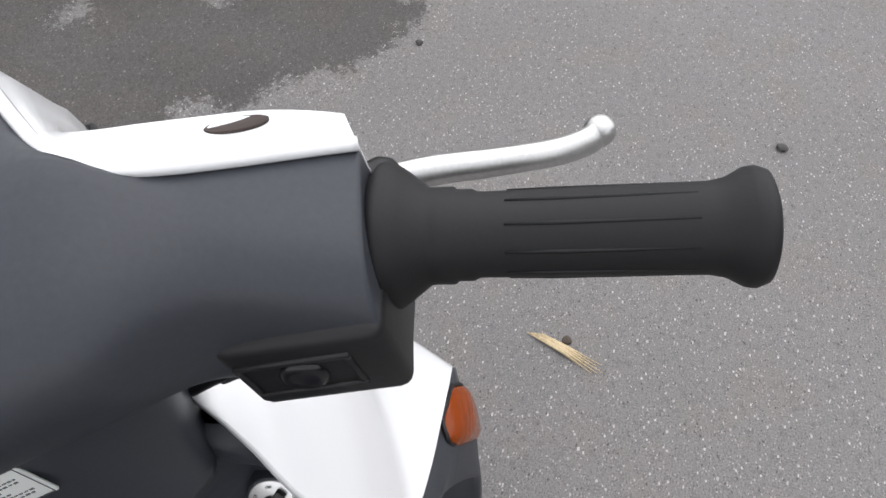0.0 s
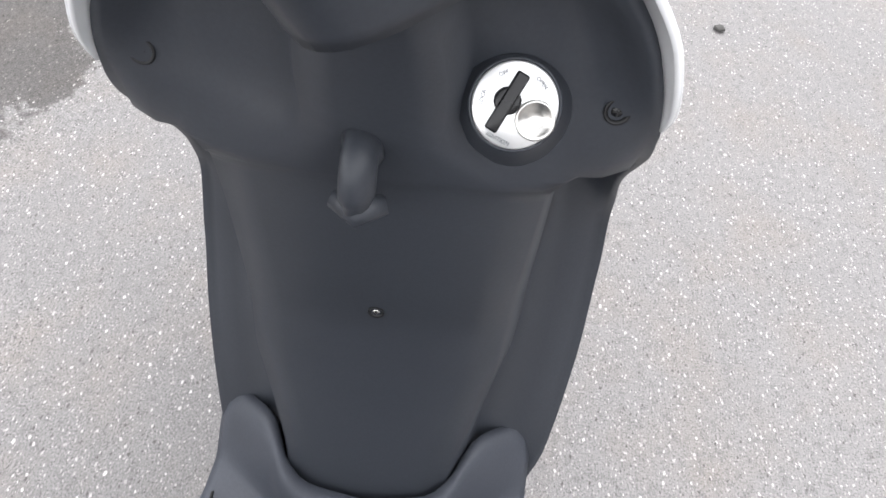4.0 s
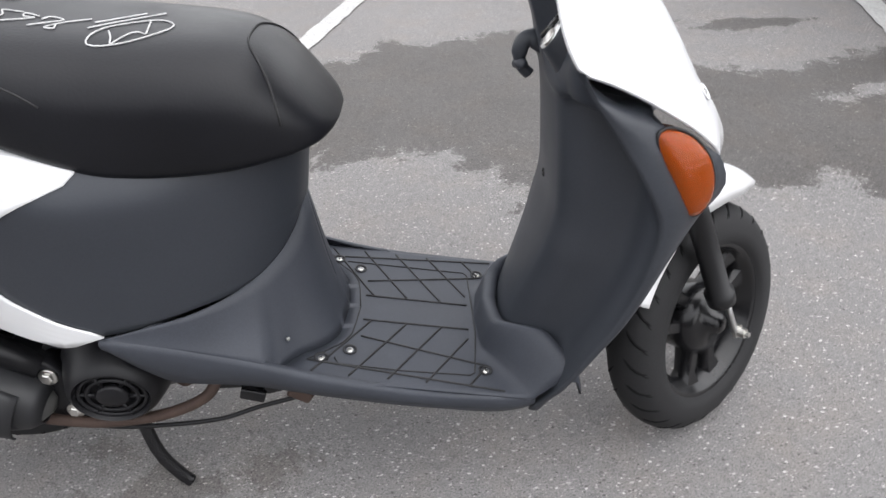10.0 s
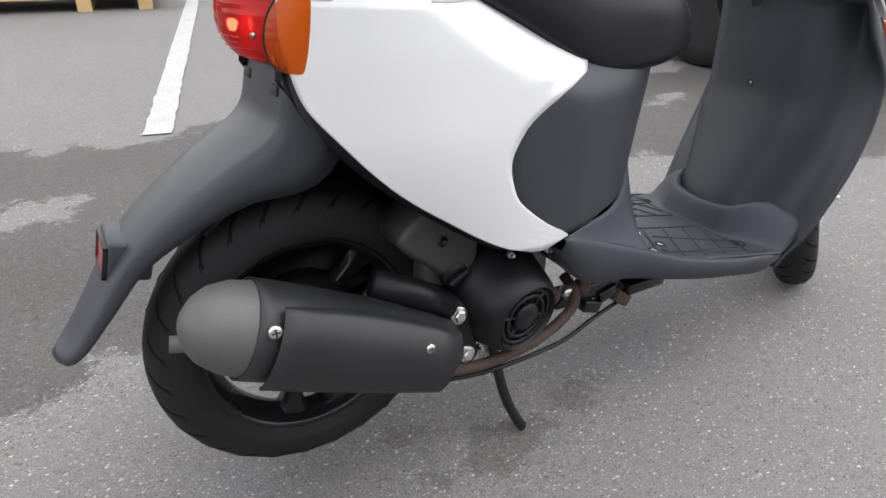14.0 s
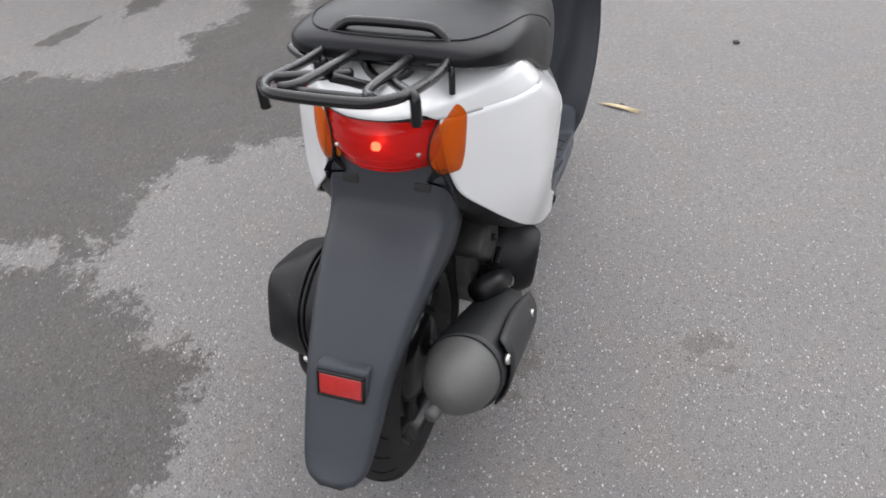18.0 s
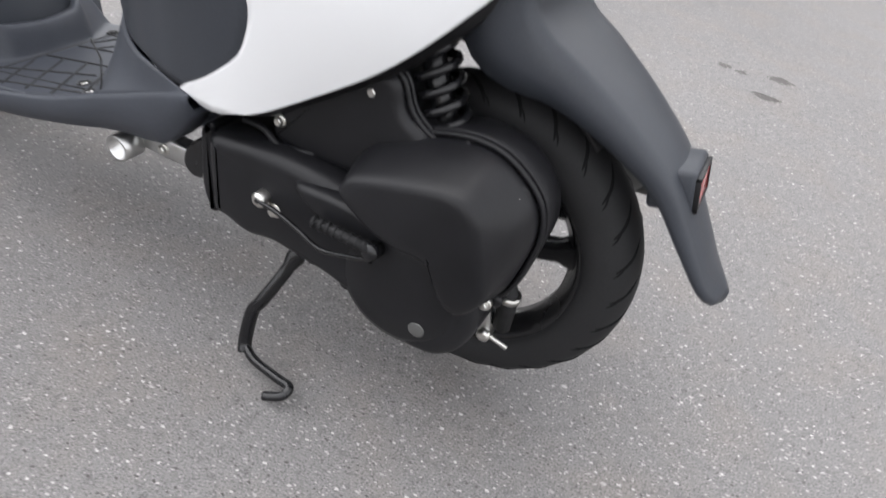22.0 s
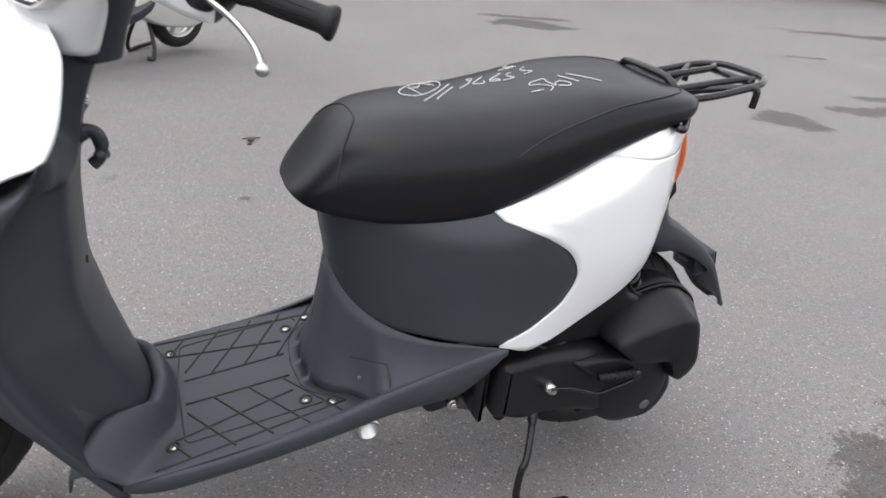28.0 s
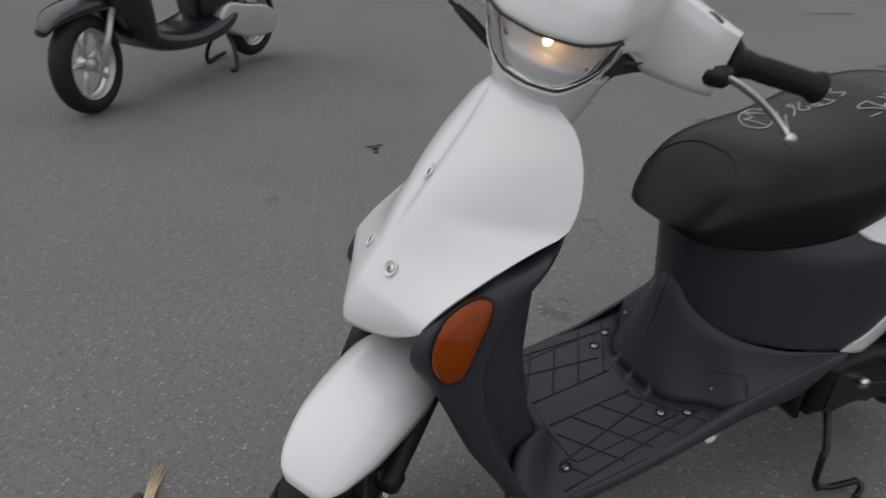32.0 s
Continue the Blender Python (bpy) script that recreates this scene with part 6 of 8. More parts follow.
# ---- front cowl and leg shield details ----
for y, z in ((0.001, 0.674), (0.037, 0.570), (-0.037, 0.570)):
    at, out, *_ = cowl_tree.ray_cast(Vector((1.0, y, z)), Vector((-1, 0, 0)))
    out = out if out.x > 0 else -out
    screw("cowl_screw", at + out * 0.0022, out, 0.0058, front_cowl)
for side in (1, -1):
    # front turn signal
    bm = bmesh.new()
    outline = spline([(0.186, 0, 0.574), (0.216, 0, 0.568), (0.244, 0, 0.540), (0.254, 0, 0.502), (0.242, 0, 0.474), (0.221, 0, 0.480), (0.199, 0, 0.522), (0.185, 0, 0.556)], 5, closed=True)
    cx, cz = 0.214, 0.527
    rings = []
    for f, lift in ((1.0, -0.012), (1.0, 0.001), (0.94, 0.0065), (0.8, 0.0095), (0.5, 0.012), (0.02, 0.013)):
        ring = []
        for p in outline:
            x, z = cx + (p.x - cx) * f, cz + (p.z - cz) * f
            xe, we, xf, yf = (lerp_table(t, z) for t in (XE, WE, XF, YF))
            u = max(0, min(1, (x - xe) / max(0.01, xf - xe)))
            ys = we + (yf - we) * (0.12 * u / 0.4 if u < 0.4 else 0.12 + 0.48 * (u - 0.4) / 0.4 if u < 0.8 else 0.6 + 2.0 * (u - 0.8))
            ring.append(Vector((x + lift * 0.45, side * (ys + lift), z)))
        rings.append(ring)
    loft(bm, rings)
    sig = part("front_turn_signal", bm, AMBER, scooter, "amber front turn signal lens")
    bm = bmesh.new()
    tube(bm, [p + Vector((0.001, side * 0.001, 0)) for p in rings[1]], 0.0022, 6, closed=True)
    part("signal_rim", bm, BLACK_PLASTIC, sig)
    bm = bmesh.new()
    loft(bm, [[p - Vector((0.004, side * 0.006, 0)) for p in rings[1]], [p - Vector((0.006, side * 0.018, 0)) for p in rings[2]]])
    part("signal_backing", bm, material("amber_backing", (0.30, 0.10, 0.015), 0.25, stain=0.5, stain_size=0.012), sig)
    # shoulder screws above the pockets, heads blackened to paint the shade of their recess
    screw("shoulder_screw", (lerp_table(XP, 0.655) - 0.001, side * 0.117, 0.655), (-1, 0, 0.3), 0.0036, leg_shield, BLACK_METAL)
screw("shield_screw", (0.0885, 0.0, 0.456), (-1, 0, 0.05), 0.0032, leg_shield)
# luggage hook
bm = bmesh.new()
tube(bm, spline([(0.088, 0.005, 0.622), (0.072, 0.005, 0.633), (0.061, 0.005, 0.630), (0.056, 0.005, 0.616), (0.059, 0.005, 0.600), (0.068, 0.005, 0.590)], 5), [0.0125] * 6 + [0.0105] * 10 + [0.0085] * 10, 14, squash=0.75)
hook = part("luggage_hook", bm, GREY, scooter, "stubby dark plastic luggage hook")
bm = bmesh.new()
tube(bm, [(0.061, -0.009, 0.606), (0.055, 0.005, 0.605), (0.061, 0.019, 0.606)], [0.005, 0.009, 0.005], 12, squash=0.8)
part("hook_tongue", bm, GREY, hook)
# ignition lock: bulged housing, plate, key
kc, kn = Vector((0.0835, -0.0655, 0.662)), Vector((-0.84, 0.0, 0.54)).normalized()
turn = kn.to_track_quat("Z", "Y").to_matrix().to_4x4()
bm = bmesh.new()
turned(bm, [(-0.05, 0.044), (-0.03, 0.037), (-0.012, 0.028), (-0.002, 0.0230), (0.001, 0.0220), (0.0015, 0.0210), (-0.001, 0.0205), (-0.001, 0.0)], (0, 0, 0), (0, 0, 1), 40)
lock = part("ignition_lock", bm, GREY, scooter, "ignition lock with a round metal plate and a key", local=Matrix.Translation(kc) @ turn)
bm = bmesh.new()
turned(bm, [(-0.002, 0.0205), (0.0015, 0.0205), (0.002, 0.0197), (0.002, 0.0)], (0, 0, 0), (0, 0, 1), 40)
plate = part("lock_plate", bm, KEYPLATE, lock, "round brushed metal plate with small print")
bm = bmesh.new()
turned(bm, [(0.002, 0.0095), (0.004, 0.0095), (0.0044, 0.0085), (0.0030, 0.0078), (0.0032, 0.005), (0.0026, 0.0045), (0.0026, 0.0)], (0.0101, -0.0054, 0), (0.0101, -0.0054, 1), 28)
part("shutter_ring", bm, STEEL, lock, "small round shutter ring")
bm = bmesh.new()
turned(bm, [(0.002, 0.0065), (0.0045, 0.0065), (0.0052, 0.0055), (0.0052, 0.0)], (-0.004, 0.002, 0), (-0.004, 0.002, 1), 20)
kturn = Matrix.Translation((-0.004, 0.002, 0.004)) @ Matrix.Rotation(radians(-24), 4, "Z")
box(bm, -0.0032, 0.0032, -0.0155, 0.0145, -0.002, 0.0022, 0.001, 2, m=kturn)
part("ignition_key", bm, BLACK_METAL, lock, "black plastic ignition key")
for word, ang in (("IGNITION", 250), ("LOCK", 172), ("OFF", 118), ("OPEN", 48)):
    cu = bpy.data.curves.new("lock_word", "FONT")
    cu.body, cu.size, cu.align_x, cu.extrude = word, 0.0027, "CENTER", 0.0001
    ob = new("lock_word", cu)
    cu.materials.append(INK)
    ob.parent = lock
    a = radians(ang)
    ob.matrix_basis = Matrix.Translation((0.0166 * math.cos(a), 0.0166 * math.sin(a), 0.0024)) @ Matrix.Rotation(a + (math.pi / 2 if ang > 200 else -math.pi / 2), 4, "Z") @ Matrix.Translation((0, -0.0015, 0))

# ---- floor deck: screws and the moulded groove pattern, drawn as dark lines ----
for side in (1, -1):
    for x, y in ((0.0, 0.110), (-0.187, 0.094), (-0.223, 0.1145)):
        screw("deck_screw", (x, side * y, deck_z(x) + 0.0012), (0.2, 0, 1), 0.0052, floor_panel)
    screw("skirt_screw", (-0.262, side * 0.114, 0.289), (0.2, side * 0.75, 0.6), 0.0028, floor_panel, recess=False)


# dark bars laid on the deck; the grooves' shade is their colour
def groove(pts, r=0.0016):
    bm = bmesh.new()
    tube(bm, [Vector((x, y, deck_z(x) + 0.0004)) for x, y in pts], r, 6)
    part("deck_groove_line", bm, GROOVE, floor_panel)


def deck_rear(y):
    return lerp_table(FOOT_REAR, abs(y)) + 0.016


for side in (1, -1):
    for x0 in (0.048, -0.010, -0.061, -0.112, -0.163, -0.214):  # slanted cross grooves
        pts = [(x0 - 0.64 * (y - 0.030), side * y) for y in [0.030 + 0.113 * u / 12 for u in range(13)]]
        pts = [p for p in pts if deck_rear(p[1]) < p[0] < lerp_table(FOOT_FRONT, abs(p[1])) - 0.012]
        if len(pts) > 1:
            groove(pts)
    for y0, slope in ((0.028, 0.0), (0.1005, 0.21), (0.144, 0.10)):  # long grooves, slightly splayed
        pts = [(x, side * (y0 + slope * x)) for x in [-0.262 + 0.022 * u for u in range(14)]]
        groove([p for p in pts if deck_rear(p[1]) < p[0] < lerp_table(FOOT_FRONT, abs(p[1])) - 0.008])
    groove([(deck_rear(y), side * y) for y in (0.0, 0.02, 0.04, 0.06, 0.08, 0.10, 0.12)], 0.0009)
for pts in ([(-0.209, 0.110), (-0.022, 0.111), (-0.016, 0.104), (-0.010, -0.031), (-0.015, -0.116), (-0.022, -0.122), (-0.110, -0.125), (-0.200, -0.123), (-0.206, -0.112)],):
    groove(pts, 0.0011)
# battery lid outline on the skirt
bm = bmesh.new()
lid = [(-0.245, 0.116, 0.332), (-0.292, 0.142, 0.330), (-0.298, 0.150, 0.305), (-0.296, 0.156, 0.283), (-0.27, 0.138, 0.268)]
tube(bm, lid, 0.0012, 6)
part("lid_joint", bm, GROOVE, floor_panel)


# ---- tail: lamps, mudguard, carrier ----
def arc_row(z, x_mid, half, depth, n=15, out=0.0):
    """A horizontal arc that bulges to the rear."""
    return [Vector((x_mid + depth * (abs(s) ** 2.2) - out, half * s, z)) for s in [2 * j / (n - 1) - 1 for j in range(n)]]


bm = bmesh.new()
rows = []
for k in range(13):
    t = k / 12
    z = 0.578 + 0.080 * t
    x = lerp_table([(0.0, -0.788), (0.12, -0.804), (0.3, -0.814), (0.5, -0.819), (0.75, -0.818), (1.0, -0.811)], t)
    rows.append([p - Vector((0, 0, 0.010 * t * (p.y / 0.075) ** 2)) for p in arc_row(z, x, 0.075, 0.050)])
back_row = [Vector((max(-0.755, p.x), p.y * 0.98, p.z)) for p in rows[-1]]
rows = [[Vector((max(-0.755, p.x), p.y * 0.98, p.z)) for p in rows[0]]] + rows + [back_row]
grid(bm, rows)
tail_lamp = part("tail_lamp", bm, RED, scooter, "lit red tail lamp lens", sharp=50)
bm = bmesh.new()
grid(bm, [[p + Vector((0.030 if k else 0.026, 0, 0)) for p in arc_row(z, -0.812, 0.068, 0.044)] for k, z in enumerate((0.584, 0.60, 0.63, 0.656))])
part("tail_lamp_backing", bm, RED_REFLECTOR, tail_lamp, "red inner housing")
bm = bmesh.new()
bmesh.ops.create_uvsphere(bm, u_segments=14, v_segments=8, radius=0.0055, matrix=Matrix.Translation((-0.794, 0.0, 0.618)))
part("tail_bulb", bm, BULB_ON, tail_lamp, "lit tail bulb")
for z, x in ((0.586, -0.8015), (0.591, -0.8065), (0.596, -0.8105), (0.602, -0.8135), (0.608, -0.8162)):
    bm = bmesh.new()
    tube(bm, arc_row(z, x, 0.073, 0.048), 0.0011, 5)
    part("lens_rib", bm, RED, tail_lamp)
for side in (1, -1):
    screw("lens_screw", (-0.7965, side * 0.052, 0.612), (-1, side * 0.8, 0), 0.003, tail_lamp, recess=False)
bm = bmesh.new()
tube(bm, [p + Vector((0, 0, 0.002 - 0.010 * (p.y / 0.075) ** 2)) for p in arc_row(0.658, -0.812, 0.076, 0.050)], 0.0022, 6)
part("lamp_gasket", bm, BLACK_PLASTIC, tail_lamp)
for side in (1, -1):
    bm = bmesh.new()
    rows = []
    for k in range(25):
        t = 0.5 - 0.5 * math.cos(math.pi * k / 24)
        z = 0.577 + 0.088 * t
        xf = -0.761 + 0.014 * t - 0.010 * max(0.0, (t - 0.75) / 0.25) ** 2
        span = 0.037 * (1 - abs((t - 0.45) / 0.57) ** 2.4) ** 0.6
        row = []
        for j in range(11):
            u = j / 10
            x = xf - span * u
            y = tail_point(plan_at_x(x), z, 1, 0.0042).y
            out = 0.0095 * (math.sin(math.pi * u) ** 0.8 + 0.05) * math.sin(math.pi * (0.03 + 0.94 * t)) ** 0.5
            row.append(Vector((x + 0.004 - out * 0.45, side * (y + out * 0.85), z)))
        rows.append(row)
    grid(bm, rows)
    lens = part("rear_turn_signal", bm, AMBER, scooter, "amber rear turn signal lens")
    bm = bmesh.new()
    rim = [r[0] for r in rows] + [r[-1] for r in reversed(rows)]
    tube(bm, rim, 0.0013, 6, closed=True)
    part("signal_rim", bm, BLACK_PLASTIC, lens)
    bm = bmesh.new()
    grid(bm, [[Vector((p.x + 0.008, p.y - side * 0.007, p.z)) for p in r] for r in rows])
    part("signal_backing", bm, material("amber_backing", (0.55, 0.2, 0.03), 0.3), lens)
    # small plug in the white side panel
    bm = bmesh.new()
    turned(bm, [(-0.002, 0.0055), (0.0015, 0.0055), (0.0022, 0.004), (0.0022, 0)], (-0.742, side * 0.106, 0.546), (-0.84, side * 0.25, 0.546), 14)
    part("panel_plug", bm, BLACK_PLASTIC, scooter)

# long grey rear mudguard
PATH_X = [(0.0, -0.768), (0.10, -0.777), (0.20, -0.786), (0.27, -0.806), (0.31, -0.826), (0.36, -0.846), (0.52, -0.902), (0.68, -0.956), (0.83, -0.998), (0.94, -1.030), (1.0, -1.046)]
PATH_Z = [(0.0, 0.596), (0.10, 0.556), (0.20, 0.520), (0.27, 0.499), (0.31, 0.489), (0.36, 0.478), (0.52, 0.444), (0.68, 0.400), (0.83, 0.340), (0.94, 0.294), (1.0, 0.280)]
HALF = [(0.0, 0.076), (0.10, 0.082), (0.20, 0.081), (0.31, 0.075), (0.5, 0.064), (0.68, 0.053), (0.85, 0.045), (0.93, 0.039), (0.97, 0.030), (1.0, 0.012)]
FLANGE = [(0.0, 0.055), (0.12, 0.075), (0.24, 0.066), (0.31, 0.044), (0.4, 0.032), (0.6, 0.020), (0.85, 0.010), (1.0, 0.003)]


def guard_row(t):
    x, z, w, f = (lerp_table(q, t) for q in (PATH_X, PATH_Z, HALF, FLANGE))
    x2, z2 = lerp_table(PATH_X, min(1, t + 0.01)), lerp_table(PATH_Z, min(1, t + 0.01))
    x1, z1 = lerp_table(PATH_X, max(0, t - 0.01)), lerp_table(PATH_Z, max(0, t - 0.01))
    dx, dz = x2 - x1, z2 - z1
    k = math.hypot(dx, dz) or 1
    nx, nz = -dz / k, dx / k  # towards the wheel
    if nx < 0:
        nx, nz = -nx, -nz
    row = []
    crown = lerp_table([(0.0, 0.003), (0.3, 0.004), (0.6, 0.008), (1.0, 0.005)], t)
    for s in [j / 10 - 1 for j in range(21)]:
        a = abs(s)
        if a < 0.75:
            y, d = w * (a / 0.75) * 0.97, crown * (a / 0.75) ** 2
        else:
            u = (a - 0.75) / 0.25
            y, d = w * (0.97 + 0.05 * min(1, u * 2)), crown + f * u ** 1.3
        row.append(Vector((x + nx * d, math.copysign(y, s), z + nz * d)))
    return row


bm = bmesh.new()
grid(bm, [guard_row(k / 40) for k in range(41)])
guard = part("rear_mudguard", bm, GREY, scooter, "long dark grey plastic rear mudguard")
thicken(guard, 0.003, 1.0)
# slots are dark blocks on the guard, shade given as colour
for side in (1, -1):
    bm = bmesh.new()
    box(bm, -0.0015, 0.004, side * 0.038, side * 0.059, -0.0055, 0.0055, 0.0006)
    slot = part("guard_slot", bm, GROOVE, guard, "dark block standing for a mounting slot", local=Matrix.Translation((-0.7795, 0, 0.5545)) @ Matrix.Rotation(radians(14), 4, "Y"))
# reflector block
bm = bmesh.new()
rt = Matrix.Translation((-0.968, 0, 0.387)) @ Matrix.Rotation(radians(14), 4, "Y")
box(bm, -0.006, 0.040, -0.034, 0.034, -0.021, 0.024, 0.005, 2)
holder = part("reflector_holder", bm, GREY, guard, "grey reflector holder", local=rt)
bm = bmesh.new()
box(bm, -0.0095, -0.004, -0.028, 0.028, -0.0165, 0.0135, 0.0015)
part("reflector", bm, RED_REFLECTOR, holder, "red rectangular reflector")
bm = bmesh.new()
for s, (y0, y1, z0, z1) in enumerate(((-0.031, 0.031, 0.0135, 0.017), (-0.031, 0.031, -0.020, -0.0165), (-0.031, -0.028, -0.020, 0.017), (0.028, 0.031, -0.020, 0.017))):
    box(bm, -0.0105, -0.004, y0, y1, z0, z1, 0.0008)
part("reflector_frame", bm, BLACK_PLASTIC, holder)

# black tube luggage carrier
def rail(name, pts, steps=6, r=0.0058, closed=False, parent=None, label=""):
    bm = bmesh.new()
    tube(bm, spline(pts, steps, closed), r, 10, closed=closed)
    return part(name, bm, BLACK_METAL, parent or scooter, label)


loop = rail("luggage_carrier", [(-0.724, 0.040, 0.738), (-0.724, -0.040, 0.738), (-0.726, -0.060, 0.733), (-0.732, -0.073, 0.722), (-0.750, -0.077, 0.711), (-0.80, -0.078, 0.715), (-0.88, -0.074, 0.731), (-0.912, -0.060, 0.737),
                               (-0.926, -0.035, 0.740), (-0.926, 0.035, 0.740), (-0.912, 0.060, 0.737), (-0.88, 0.074, 0.731), (-0.80, 0.078, 0.715), (-0.750, 0.077, 0.711), (-0.732, 0.073, 0.722), (-0.726, 0.060, 0.733)], 6, closed=True,
            label="black tubular steel luggage carrier")
for side in (1, -1):
    rail("carrier_bar", [(-0.906, side * 0.048, 0.736), (-0.88, side * 0.036, 0.732), (-0.78, side * 0.034, 0.716), (-0.752, side * 0.034, 0.711), (-0.742, side * 0.032, 0.700), (-0.744, side * 0.024, 0.688), (-0.755, side * 0.008, 0.681)], parent=loop)
    rail("carrier_hook", [(-0.800, side * 0.020, 0.708), (-0.84, side * 0.048, 0.720), (-0.868, side * 0.070, 0.728), (-0.878, side * 0.079, 0.730), (-0.882, side * 0.083, 0.724), (-0.882, side * 0.083, 0.700)], parent=loop)
rail("carrier_cross", [(-0.900, -0.050, 0.731), (-0.900, 0.050, 0.731)], 2, parent=loop)
rail("carrier_strut", [(-0.755, 0.0, 0.682), (-0.79, 0.0, 0.690), (-0.815, 0.018, 0.706), (-0.83, 0.03, 0.716)], 5, parent=loop)
rail("helmet_loop", [(-0.755, -0.076, 0.705), (-0.745, -0.03, 0.700), (-0.725, 0.05, 0.694), (-0.705, 0.115, 0.688), (-0.694, 0.141, 0.686), (-0.693, 0.147, 0.686), (-0.700, 0.147, 0.686), (-0.730, 0.115, 0.690), (-0.765, 0.07, 0.702)], 6, parent=loop)
rail("carrier_prong", [(-0.752, 0.079, 0.706), (-0.757, 0.083, 0.700), (-0.760, 0.084, 0.676)], 4, 0.004, parent=loop)
rail("carrier_prong", [(-0.752, -0.079, 0.706), (-0.757, -0.083, 0.700), (-0.760, -0.084, 0.676)], 4, 0.004, parent=loop)
bm = bmesh.new()
turned(bm, [(0, 0.012), (0.004, 0.012), (0.004, 0.0075), (0.010, 0.0075), (0.011, 0.004), (0.011, 0)], (-0.756, 0, 0.673), (-0.756, 0, 1), 16)
part("carrier_bolt", bm, STEEL, loop, "zinc mounting bolt")

# ---- seat: seams, edge welt and chalk strokes ----
def seat_surface(x, y):
    w, zt, zb = lerp_table(SEAT_W, x), lerp_table(SEAT_T, x), lerp_table(SEAT_B, x)
    zm = zb + (zt - zb) * 0.38
    py, pz = seat_power(x)
    ca = min(1, abs(y) / w) ** (1 / py)
    return Vector((x, y, zm + (zt - zm) * math.sqrt(max(0, 1 - ca * ca)) ** pz))


def seat_line(name, pts, r, mat, label="", steps=5, lift=0.0006):
    bm = bmesh.new()
    tube(bm, [seat_surface(p.x, p.y) + Vector((0, 0, lift)) for p in spline([(x, y, 0) for x, y in pts], steps)], r, 6)
    return part(name, bm, mat, seat, label)


for side in (1, -1):
    seat_line("seat_seam", [(-0.252, 0.0), (-0.250, side * 0.03), (-0.240, side * 0.055), (-0.225, side * 0.080), (-0.215, side * 0.103)], 0.0014, GROOVE)
    seat_line("seat_seam", [(-0.738, 0.0), (-0.735, side * 0.06), (-0.720, side * 0.098), (-0.67, side * 0.122), (-0.58, side * 0.135), (-0.50, side * 0.1405), (-0.44, side * 0.1455)], 0.0012, GROOVE)
# chalk writing across the seat: the number 1195, a row of scrawled strokes, a ringed sign and two slashes
seat_line("chalk_mark", [(-0.608, 0.057), (-0.578, 0.006)], 0.0010, CHALK, "white chalk figure", steps=4)
seat_line("chalk_mark", [(-0.576, 0.047), (-0.563, 0.007)], 0.0010, CHALK, "white chalk figure", steps=4)
seat_line("chalk_mark", [(-0.544, 0.047), (-0.556, 0.055), (-0.563, 0.047), (-0.556, 0.032), (-0.545, 0.035), (-0.541, 0.044), (-0.538, 0.023), (-0.54, 0.011)], 0.0010, CHALK, "white chalk figure", steps=4)
seat_line("chalk_mark", [(-0.525, 0.058), (-0.535, 0.046), (-0.523, 0.027), (-0.512, 0.021), (-0.519, 0.011), (-0.54, 0.009)], 0.0010, CHALK, "white chalk figure", steps=4)
seat_line("chalk_mark", [(-0.52, 0.049), (-0.501, 0.048)], 0.0010, CHALK, "white chalk figure", steps=4)
seat_line("chalk_mark", [(-0.528, -0.029), (-0.543, -0.034), (-0.532, -0.047), (-0.535, -0.057), (-0.543, -0.06)], 0.0010, CHALK, "white chalk stroke", steps=4)
seat_line("chalk_mark", [(-0.489, -0.022), (-0.509, -0.024), (-0.504, -0.036), (-0.506, -0.045), (-0.514, -0.048)], 0.0010, CHALK, "white chalk stroke", steps=4)
seat_line("chalk_mark", [(-0.471, -0.028), (-0.486, -0.024), (-0.484, -0.034), (-0.473, -0.034), (-0.493, -0.051), (-0.501, -0.057)], 0.0010, CHALK, "white chalk stroke", steps=4)
seat_line("chalk_mark", [(-0.465, -0.036), (-0.46, -0.025), (-0.445, -0.03), (-0.455, -0.042), (-0.471, -0.057)], 0.0010, CHALK, "white chalk stroke", steps=4)
seat_line("chalk_mark", [(-0.42, -0.019), (-0.437, -0.033), (-0.448, -0.046), (-0.454, -0.057), (-0.445, -0.057), (-0.447, -0.046)], 0.0010, CHALK, "white chalk stroke", steps=4)
seat_line("chalk_mark", [(-0.536, -0.075), (-0.522, -0.074), (-0.506, -0.076)], 0.0010, CHALK, "white chalk stroke", steps=4)
seat_line("chalk_mark", [(-0.534, -0.08), (-0.525, -0.082), (-0.52, -0.088), (-0.529, -0.093)], 0.0010, CHALK, "white chalk stroke", steps=4)
seat_line("chalk_mark", [(-0.413, -0.029), (-0.396, -0.011), (-0.372, 0.016)], 0.0010, CHALK, "white chalk sign", steps=4)
seat_line("chalk_mark", [(-0.414, -0.047), (-0.389, -0.018), (-0.352, 0.02)], 0.0010, CHALK, "white chalk sign", steps=4)
seat_line("chalk_mark", [(-0.389, -0.031), (-0.365, -0.012), (-0.347, -0.007), (-0.333, -0.017), (-0.332, -0.033), (-0.344, -0.053), (-0.363, -0.072), (-0.384, -0.083), (-0.397, -0.085), (-0.404, -0.08), (-0.405, -0.064), (-0.399, -0.045), (-0.389, -0.031)], 0.0010, CHALK, "white chalk sign", steps=4)
seat_line("chalk_mark", [(-0.391, -0.05), (-0.384, -0.065), (-0.38, -0.079), (-0.375, -0.068), (-0.368, -0.052), (-0.36, -0.048), (-0.352, -0.052), (-0.354, -0.037), (-0.359, -0.012)], 0.0010, CHALK, "white chalk sign", steps=4)


